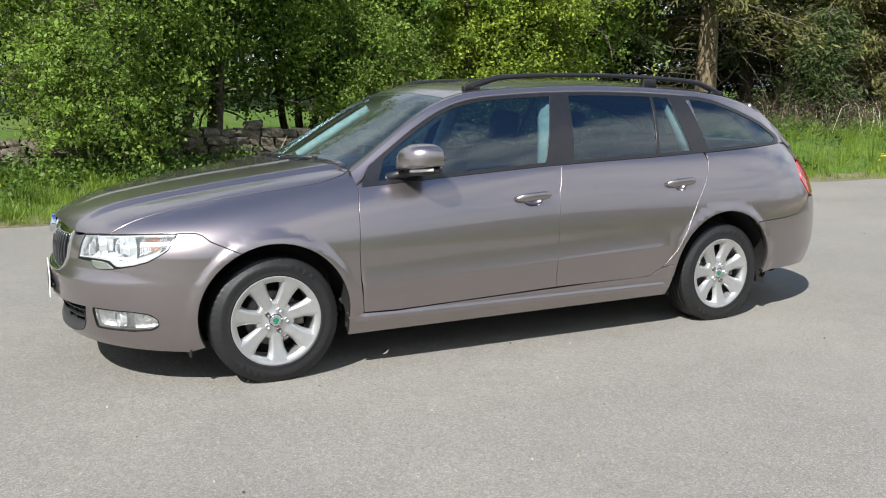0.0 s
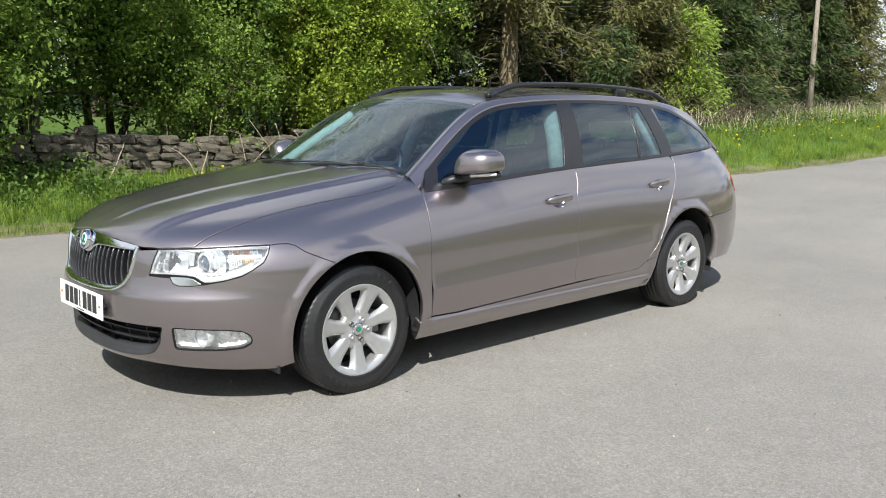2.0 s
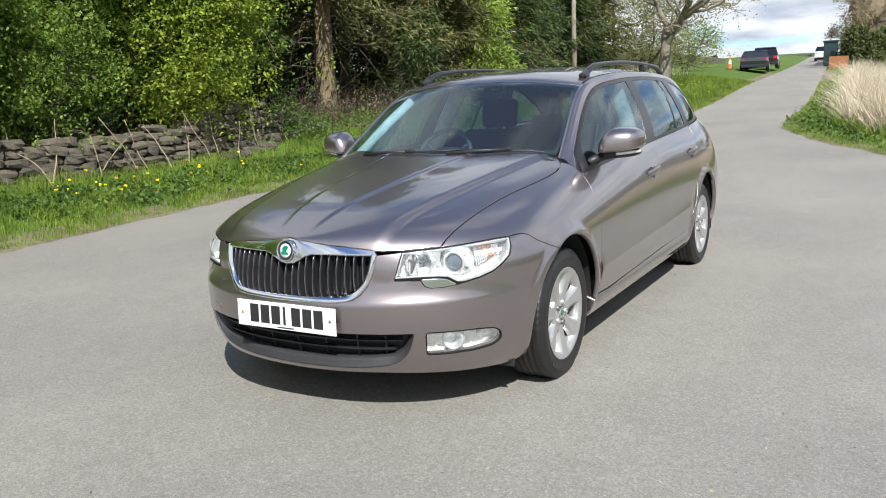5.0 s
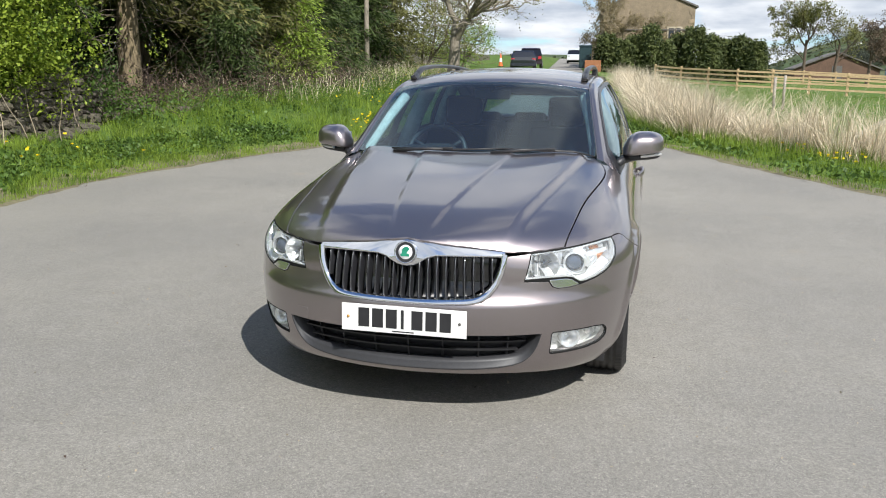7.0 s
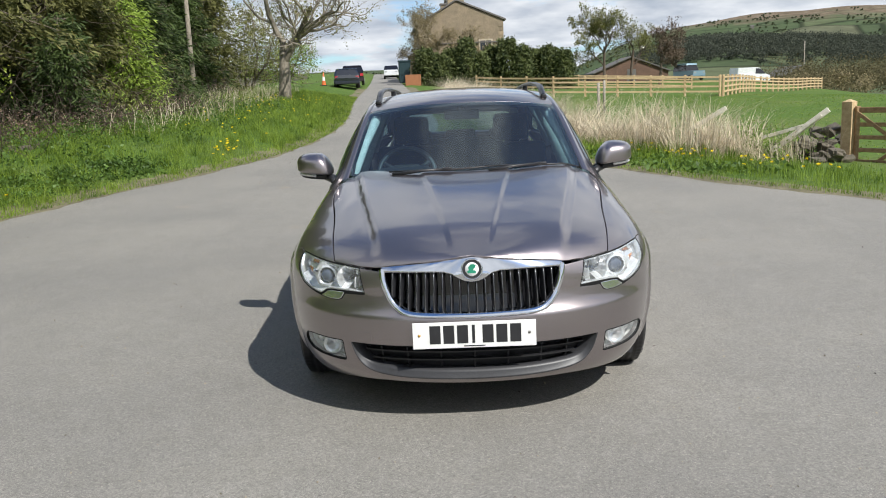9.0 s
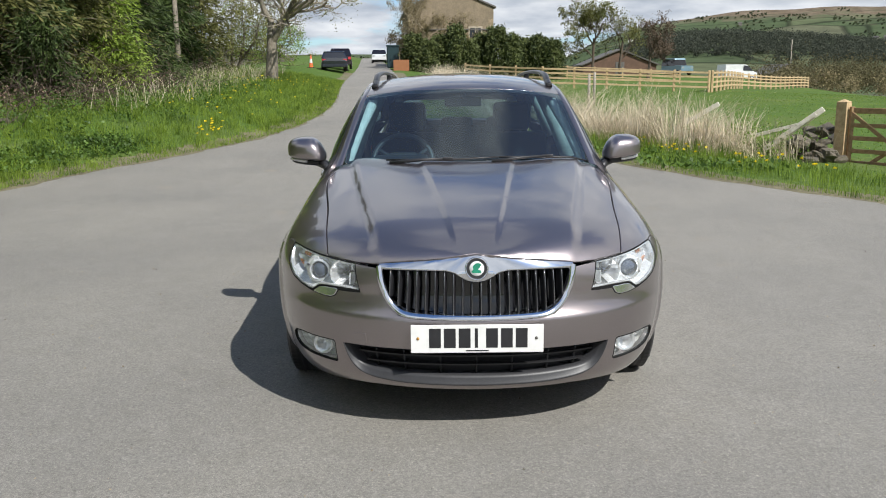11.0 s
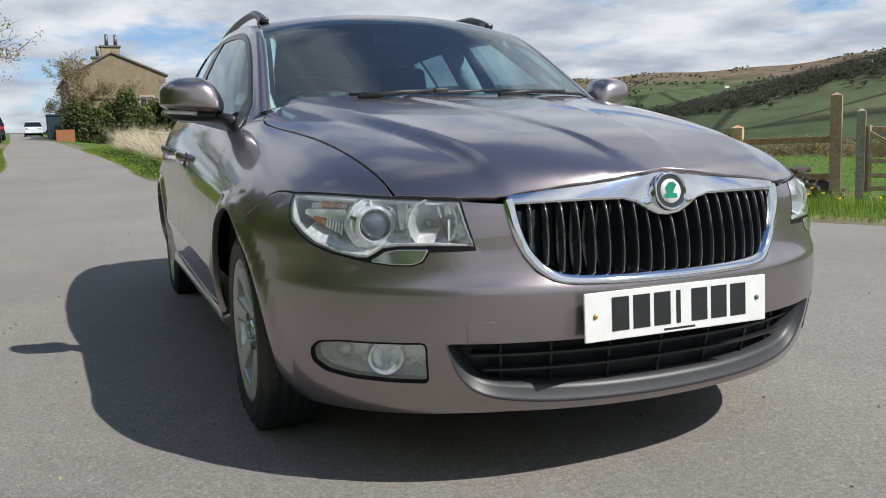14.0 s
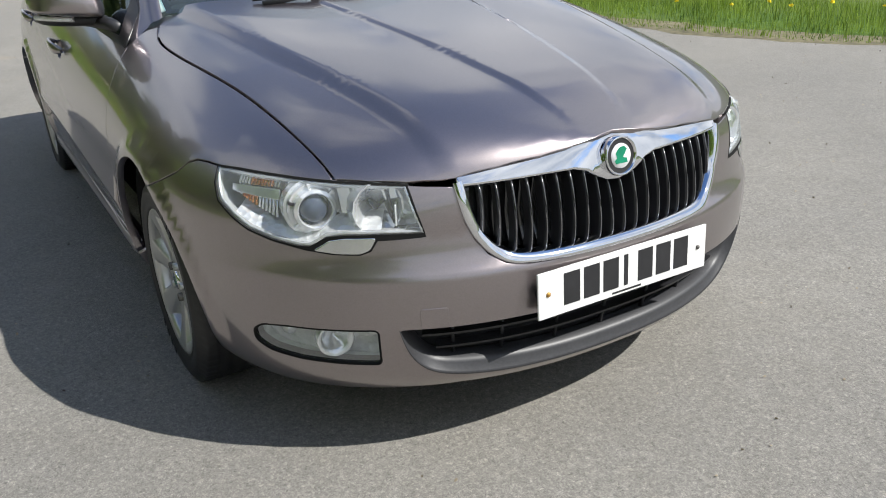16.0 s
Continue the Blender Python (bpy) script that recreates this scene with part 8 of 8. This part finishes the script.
for x in (2.0, 5.0, 8.0, 11.0):
    win = quad_box("window", (x, 5.26, 2.6), (x + 1.1, 5.36, 4.2), FRAME_WHITE, house)
    quad_box("pane", (x + 0.12, 5.34, 2.72), (x + 0.98, 5.385, 4.08), PANE_DARK, win, 0)
quad_box("porch", (1.2, 5.3, -1), (5.0, 6.3, 3.0), HOUSE_STONE, house)
quad_box("gutter", (0.0, 5.5, 5.62), (12.0, 5.68, 5.76), STEEL_DARK, house)
# lean-to against the gable's field side, with its own slope
quad_box("eaves_board", (-0.12, -3.0, 3.9), (0.0, 5.2, 4.02), SLATE, house)
# quoins at the gable's corners
for k in range(16):
    for y0, sg in ((5.3, -1), (-3.1, 1)):
        ln = 0.55 if k % 2 else 0.32
        quad_box("quoin", (-0.03, min(y0, y0 + sg * ln), -0.9 + k * 0.42), (0.10, max(y0, y0 + sg * ln), -0.52 + k * 0.42), HOUSE_STONE, house)


def hedge_tree(at, h, r, count):
    """A columnar evergreen of dense upright sprays."""
    ob = tagged(empty("cypress_tree", pose(*at)), "dense dark green conifer in a garden hedge", "conifer", "cypress hedge")
    v, f = tube([(0, 0, -0.2), (0, 0, h * 0.7)], [0.14, 0.05], 7)
    place("trunk", mesh_of("trunk", v, f), BARK, ob)
    t = rng.uniform(0, 1, count) ** 0.8
    a = rng.uniform(0, 2 * math.pi, count)
    rad = r * (1 - 0.55 * t ** 2.2) * rng.uniform(0.7, 1.05, count) * (0.85 + 0.15 * np.sin(3 * a + 9 * t))
    c = np.column_stack([rad * np.cos(a), rad * np.sin(a), 0.05 + t * h])
    place("crown", soup("crown", leaf_quads(clumps(rng, c, 9, 0.16), 0.28, rng, 1.0, 0.4), 4), CYPRESS, ob)


for k in range(11):
    y = 2.3 - k * 1.18
    x = 69 + rng.normal() * 0.6
    hedge_tree((x, y, base_height(x, y)), rng.uniform(2.5, 3.6) + (0.5 if k in (2, 3, 6) else 0), rng.uniform(0.85, 1.3), 620)
for at, hh, sd, bd in (((76, 1.4), 13.0, 8, 7000), ((76.5, -2.2), 10.0, 12, 6000), ((75.5, 3.2), 9.0, 15, 4000)):
    bare_tree("ash_tree", (*at, base_height(*at)), hh, np.random.default_rng(sd), "bare tan twiggy tree in front of the house", trunk_r=0.15, buds=bd, levels=4, bark=PALE_TWIG, bud_mat=BUDDING, first=0.26, bud_size=0.13)
for k, (x, y, h, b, mt) in enumerate(((88, -16.4, 15, 9000, BUD_LEAF), (90, -19.8, 14, 3000, BUD_LEAF), (86, -22.0, 10, 3200, BRAMBLE), (92, -9.5, 8, 300, BUD_LEAF), (98, -27, 8, 1400, BRAMBLE))):
    bare_tree("ash_tree", (x, y, base_height(x, y)), h, np.random.default_rng(40 + k), "spring tree with thin opening leaves by the paddock", trunk_r=0.18, buds=b, levels=4, bark=TWIG, bud_mat=mt, bud_size=0.17)

# a low stable and a barn beyond the paddock
BRICK = simple("dull_brick", (0.13, 0.075, 0.05), 0.85, scale=9, vary=0.3)
for x, y, sx, sy, h, wallm, lab in ((112, -24.5, 7, 10, 1.8, BRICK, "low brick stable with a stone slate roof"), (172, -72.3, 12, 6.6, 4.6, HOUSE_STONE, "pale stone barn with a pitched roof")):
    bld = tagged(empty("barn", pose(x, y, base_height(x, y) - 0.3)), lab, "building")
    v = [(0, -sy / 2, 0), (sx, -sy / 2, 0), (sx, sy / 2, 0), (0, sy / 2, 0), (0, -sy / 2, h), (sx, -sy / 2, h), (sx, sy / 2, h), (0, sy / 2, h), (0, 0, h + 1.9), (sx, 0, h + 1.9)]
    place("wall", mesh_of("wall", v, [(0, 3, 7, 8, 4), (1, 5, 9, 6, 2), (0, 4, 5, 1), (3, 2, 6, 7)], False), wallm, bld)
    for s in (-1, 1):
        place("roof", mesh_of("roof", [(-0.3, s * (sy / 2 + 0.3), h - 0.1), (sx + 0.3, s * (sy / 2 + 0.3), h - 0.1), (sx + 0.3, 0, h + 2.0), (-0.3, 0, h + 2.0), (-0.3, s * (sy / 2 + 0.3), h + 0.06), (sx + 0.3, s * (sy / 2 + 0.3), h + 0.06), (sx + 0.3, 0, h + 2.16), (-0.3, 0, h + 2.16)], [(0, 1, 2, 3), (7, 6, 5, 4), (0, 4, 5, 1), (2, 6, 7, 3), (0, 3, 7, 4), (1, 5, 6, 2)], False), SLATE, bld)
    quad_box("door", (-0.05, -0.6, 0.2), (0.03, 0.6, 2.2), STEEL_DARK, bld)


def vehicle(name, at, turn, length, wide, profile, color, label, category, glass_from, glass_to, rough=0.25):
    """A parked vehicle from its side outline: body, glazed cabin, wheels, lamps. Nose at x = 0."""
    ob = tagged(empty(name, pose(*at, 0, 0, turn)), label, category)
    paint = simple(name + "_paint", color, rough, 0.2, coat=0.6)
    w = wide / 2

    def loft(outline, inset_top, mat, nm, z_lo, z_hi):
        verts, faces, n = [], [], len(outline)
        for s in (-1, -0.86, 0.86, 1):
            for x, z in outline:
                k = (1 - inset_top * max(0, (z - z_lo) / max(z_hi - z_lo, 0.01)))
                edge = 0.03 if abs(s) == 1 else 0
                verts.append((x + (0.03 if x < length / 2 else -0.03) * (abs(s) == 1), s * w * k, z - edge * (z > z_lo + 0.05)))
        for c in range(3):
            for i in range(n):
                j = (i + 1) % n
                faces.append((c * n + i, c * n + j, (c + 1) * n + j, (c + 1) * n + i))
        faces += [tuple(range(n - 1, -1, -1)), tuple(3 * n + i for i in range(n))]
        return place(nm, mesh_of(nm, verts, faces, False), mat, ob)

    loft(profile["body"], 0.06, paint, "body", 0.3, glass_from)
    cab = loft(profile["cabin"], 0.18, GLOSS_BLACK, "windows", glass_from, glass_to)
    loft(profile["roof"], 0.0, paint, "roof", glass_to, glass_to + 0.1).scale.y = 0.82
    r = 0.32 if length < 5 else 0.36
    for x in (length * 0.18, length * 0.80):
        for s in (-1, 1):
            wh = place("wheel", mesh_of("wheel", *lathe([(0.10, -0.11), (r * 0.6, -0.11), (r * 0.94, -0.10), (r, -0.07), (r, 0.07), (r * 0.94, 0.10), (0.1, 0.11)], 24)), RUBBER, ob, "", pose(x, s * (w - 0.09), r))
            place("rim", mesh_of("rim", *lathe([(0.0, -0.112), (r * 0.58, -0.116), (r * 0.6, -0.10)], 18)), ALLOY, wh, "", pose(0, 0, 0, 0, 0, 0 if s < 0 else 180))
    for s in (-1, 1):
        quad_box("headlamp", (-0.02, s * w * 0.72 - 0.14, glass_from - 0.32), (0.06, s * w * 0.72 + 0.14, glass_from - 0.16), REFLECTOR, ob)
        quad_box("rear_lamp", (length - 0.06, s * w * 0.80 - 0.12, glass_from - 0.28), (length + 0.015, s * w * 0.80 + 0.12, glass_from - 0.08), RED_LENS, ob)
    quad_box("number_plate", (length - 0.01, -0.26, glass_from - 0.34), (length + 0.02, 0.26, glass_from - 0.22), simple("yellow_plate", (0.72, 0.55, 0.04), 0.4), ob)
    quad_box("bumper", (length - 0.05, -w * 0.95, 0.28), (length + 0.05, w * 0.95, 0.50), BLACK_PLASTIC if color[0] > 0.4 else paint, ob, 0.03)
    return ob


saloon = {"body": [(0.0, 0.35), (0.05, 0.62), (0.5, 0.78), (1.3, 0.90), (3.7, 0.96), (4.45, 0.92), (4.55, 0.70), (4.5, 0.32), (0.3, 0.25)], "cabin": [(1.25, 0.88), (1.95, 1.33), (3.1, 1.37), (3.85, 0.93)], "roof": [(1.92, 1.32), (2.1, 1.39), (3.0, 1.42), (3.15, 1.36)]}
estate = {"body": [(0.0, 0.35), (0.05, 0.70), (0.6, 0.88), (1.2, 0.96), (4.3, 1.0), (4.5, 0.75), (4.45, 0.32), (0.3, 0.25)], "cabin": [(1.1, 0.94), (1.75, 1.45), (3.9, 1.48), (4.35, 0.98)], "roof": [(1.7, 1.44), (1.9, 1.52), (3.8, 1.54), (3.98, 1.46)]}
pickup = {"body": [(0.0, 0.45), (0.03, 0.95), (0.3, 1.10), (1.4, 1.18), (5.2, 1.22), (5.25, 0.6), (5.1, 0.45), (0.3, 0.38)], "cabin": [(1.35, 1.16), (2.0, 1.70), (3.4, 1.75), (3.7, 1.2)], "roof": [(1.97, 1.69), (2.2, 1.79), (3.3, 1.82), (3.45, 1.74)]}
van = {"body": [(0.0, 0.40), (0.03, 0.95), (0.5, 1.15), (0.8, 1.25), (4.9, 1.25), (4.95, 0.45), (0.3, 0.30)], "cabin": [(0.75, 1.2), (1.45, 1.85), (2.1, 1.9), (2.2, 1.25)], "roof": [(1.35, 1.25), (1.45, 1.9), (1.8, 2.0), (4.85, 1.98), (4.93, 1.25)]}
four_by = {"body": [(0.0, 0.5), (0.0, 1.10), (1.3, 1.15), (4.0, 1.15), (4.0, 0.5)], "cabin": [(1.3, 1.12), (1.5, 1.85), (3.95, 1.88), (4.0, 1.12)], "roof": [(1.42, 1.80), (1.5, 2.0), (3.9, 2.0), (4.0, 1.80)]}
vehicle("saloon_car", (60.6, 8.2, base_height(60.4, 7.6) + 0.0), 188, 4.5, 1.84, saloon, (0.022, 0.026, 0.034), "dark saloon car parked on the verge", "car", 0.92, 1.36)
vehicle("hatchback_car", (66.8, 8.35, base_height(66, 8.4)), 186, 4.5, 1.78, estate, (0.03, 0.02, 0.022), "dark estate car parked beyond the saloon", "car", 0.96, 1.47)
vehicle("pickup_truck", (101, 7.6, float(rise(101))), 4, 5.2, 1.85, pickup, (0.72, 0.73, 0.74), "white pickup truck parked facing down the lane", "truck", 1.15, 1.74)
vehicle("delivery_van", (102.6, -39.2, base_height(102, -38)), 112, 4.95, 1.95, van, (0.74, 0.75, 0.75), "white panel van parked behind the fence", "van", 1.22, 1.9)
vehicle("off_road_vehicle", (95, -28.8, base_height(96, -28.8)), 20, 4.0, 1.75, four_by, (0.17, 0.27, 0.33), "blue and white off-road vehicle in the paddock", "car", 1.12, 1.86, 0.4)
BIN = simple("dark_green_bin", (0.012, 0.035, 0.04), 0.5)
for x, y in ((70.5, 4.2), (71.6, 4.3)):
    b = tagged(empty("wheelie_bin", pose(x, y, float(rise(x)))), "dark wheeled rubbish bin at the house wall", "bin")
    quad_box("bin_body", (-0.35, -0.5, 0.1), (0.35, 0.5, 1.9), BIN, b, 0.05)
    quad_box("bin_lid", (-0.4, -0.55, 1.9), (0.4, 0.55, 2.05), BIN, b, 0.03)
ob = quad_box("wooden_crate", (67.0, 2.7, float(rise(67)) - 0.2), (67.6, 4.0, float(rise(67)) + 0.85), simple("orange_boards", (0.30, 0.12, 0.05), 0.7), None)
tagged(ob, "orange-brown timber panel beside the bins", "panel")
cone = tagged(empty("traffic_cone", pose(58.5, 9.6, base_height(58.5, 9.6))), "orange and white traffic cone on the verge", "traffic cone")
place("cone_body", mesh_of("cone_body", *lathe([(0.17, 0.03), (0.10, 0.42), (0.03, 0.98), (0.0, 1.0)], 20, "z")), simple("cone_orange", (0.75, 0.14, 0.04), 0.5), cone)
place("cone_band", mesh_of("cone_band", *lathe([(0.119, 0.36), (0.078, 0.65)], 20, "z")), PLATE_WHITE, cone, "white reflective band")
quad_box("cone_base", (-0.25, -0.25, 0), (0.25, 0.25, 0.05), BLACK_PLASTIC, cone)
# stone field wall beyond the bare tree
fw = tagged(part("field_wall", box_bm((55, 16.5, base_height(60, 17) - 0.3), (92, 17.0, base_height(70, 17) + 1.3), 0.08), GRITSTONE, None, shade=False), "grey dry-stone field wall on the rise", "wall", kind="structure")

# utility poles
for x, y, h in ((167, -70.6, 11),):
    v, f = tube([(x, y, base_height(x, y) - 0.3), (x, y, base_height(x, y) + h)], [0.13, 0.09], 8)
    tagged(place("utility_pole", mesh_of("utility_pole", v, f), OLD_WOOD), "plain wooden utility pole in the valley", "pole")

# ---------------------------------------------------------------- across the valley
# far woods are paler and greyer: distance haze mixed into the leaf colour
FAR_WOOD = leafy("hazy_far_woodland", (0.052, 0.062, 0.048), (0.090, 0.100, 0.072), 0.5, 1.0)
FAR_GREEN = leafy("far_green_trees", (0.055, 0.072, 0.04), (0.105, 0.125, 0.066), 0.5, 1.0)


def far_wood(name, seeds, mat, label, per, size, spread, high, sprays=80):
    c = np.array(seeds)
    c = np.repeat(c, per, 0) + rng.normal(size=(len(seeds) * per, 2)) * spread
    z = terrain(c[:, 0], c[:, 1])
    tall = rng.uniform(0.5, 1.0, len(c)) * high
    pts = np.column_stack([c, z])
    blob = np.repeat(pts, sprays, 0)
    k = np.repeat(tall, sprays)
    blob = blob + rng.normal(size=blob.shape) * np.column_stack([k * 0.22, k * 0.22, k * 0.17]) + np.column_stack([0 * k, 0 * k, k * 0.55])
    stuff(name, soup(name, leaf_quads(blob, size * 0.8, rng, 1.0, 0.8), 4), mat, label, "woodland")


def polar(az, r):
    return (r * math.cos(math.radians(az)), -r * math.sin(math.radians(az)))


seeds = [polar(rng.uniform(11, 35), rng.uniform(800, 1080)) for _ in range(190)]
far_wood("valley_woodland", seeds, FAR_WOOD, "brown-green woodland along the valley floor", 10, 2.0, 20, 12)
seeds = [polar(a, rng.uniform(960, 1150) - 3 * (60 - a)) for a in rng.uniform(34, 68, 210)]
far_wood("ridge_plantation", seeds, FAR_WOOD, "dark wood along the nearer ridge", 9, 2.0, 20, 12)
seeds = [polar(rng.uniform(6, 70), rng.uniform(1450, 2600)) for _ in range(300)]
far_wood("hillside_trees", seeds, FAR_GREEN, "scattered trees and hedgerows on the far hillside", 7, 2.2, 16, 7)
seeds = [polar(rng.uniform(26, 40), rng.uniform(1300, 1600)) for _ in range(70)]
far_wood("hillside_plantation", seeds, FAR_WOOD, "dark woods at the foot of the far hillside", 9, 2.4, 26, 10)
seeds = [polar(a, 128 + 14 * math.sin(a * 0.9) + rng.uniform(0, 30)) for a in rng.uniform(25, 62, 46)]
far_wood("field_edge_trees", seeds, BUDDING, "thin brown budding trees at the pasture's lower edge", 3, 0.34, 3.2, 4.6, 240)
seeds = [polar(a, 150 + rng.uniform(0, 40)) for a in rng.uniform(22, 33, 40)]
far_wood("field_foot_wood", seeds, leafy("dark_budding_wood", (0.060, 0.055, 0.030), (0.15, 0.13, 0.065), 0.4, 0.9), "brown budding wood beyond the pasture", 4, 0.36, 4.0, 8.5, 260)
seeds = [polar(rng.uniform(-40, 4), rng.uniform(330, 700)) for _ in range(60)]
far_wood("skyline_trees", seeds, FAR_GREEN, "low trees along the skyline beyond the lane", 4, 2.2, 26, 6)
VILLAGE_STONE = simple("grey_village_stone", (0.20, 0.185, 0.165), 0.9, scale=2, vary=0.25)
for k in range(60):
    az, r = (rng.uniform(33, 42), rng.uniform(1120, 1300)) if k < 22 else ((rng.uniform(26, 38), rng.uniform(1350, 1800)) if k < 46 else (rng.uniform(12, 45), rng.uniform(1700, 2400)))
    if k == 0:
        az, r = 49.3, 980
    x, y = polar(az, r)
    z = base_height(x, y)
    h = tagged(empty("village_house", pose(x, y, z, 0, 0, rng.uniform(0, 180))), "small distant stone house in the valley", "house", "village houses")
    L, W, H = rng.uniform(8, 14), 7, rng.uniform(4, 5.5)
    v = [(-L / 2, -W / 2, -2), (L / 2, -W / 2, -2), (L / 2, W / 2, -2), (-L / 2, W / 2, -2), (-L / 2, -W / 2, H), (L / 2, -W / 2, H), (L / 2, W / 2, H), (-L / 2, W / 2, H), (-L / 2, 0, H + 3), (L / 2, 0, H + 3)]
    place("wall", mesh_of("wall", v, [(0, 4, 8, 7, 3), (1, 2, 6, 9, 5), (0, 1, 5, 4), (3, 7, 6, 2)], False), VILLAGE_STONE if k % 5 else FRAME_WHITE, h)
    place("roof", mesh_of("roof", [(-L / 2 - 0.4, -W / 2 - 0.4, H - 0.3), (L / 2 + 0.4, -W / 2 - 0.4, H - 0.3), (L / 2 + 0.4, 0, H + 3.1), (-L / 2 - 0.4, 0, H + 3.1), (L / 2 + 0.4, W / 2 + 0.4, H - 0.3), (-L / 2 - 0.4, W / 2 + 0.4, H - 0.3)], [(0, 1, 2, 3), (3, 2, 4, 5)], False), SLATE, h)

# litter on the lane
v, f = tube(limb((4.9, 2.25, 0.012), (1, 0.25, 0.0), 0.42, rng, 6, 0.12), [0.006, 0.006, 0.005, 0.005, 0.004, 0.003, 0.002], 5)
for q in v:
    q.z = max(q.z * 0.1 + 0.01, 0.006)
tagged(place("fallen_twig", mesh_of("fallen_twig", v, f), TWIG), "thin brown twig lying on the asphalt", "twig")
for nm, count, size, mt, lab in (("road_grit", 3200, 0.011, PALE_TWIG, "scattered pale grit on the asphalt"), ("leaf_crumbs", 220, 0.014, BRAMBLE_STEM, "scattered dark leaf crumbs on the asphalt")):
    gx = rng.uniform(-6, 14, count)
    gy = rng.uniform(0, 1, count) * (left_edge(gx) - right_edge(gx)) + right_edge(gx)
    c = np.column_stack([gx, gy, rise(gx) + 0.004])
    stuff(nm, soup(nm, leaf_quads(c, size, rng, 0.02, 0.8), 4), mt, lab, "grit")
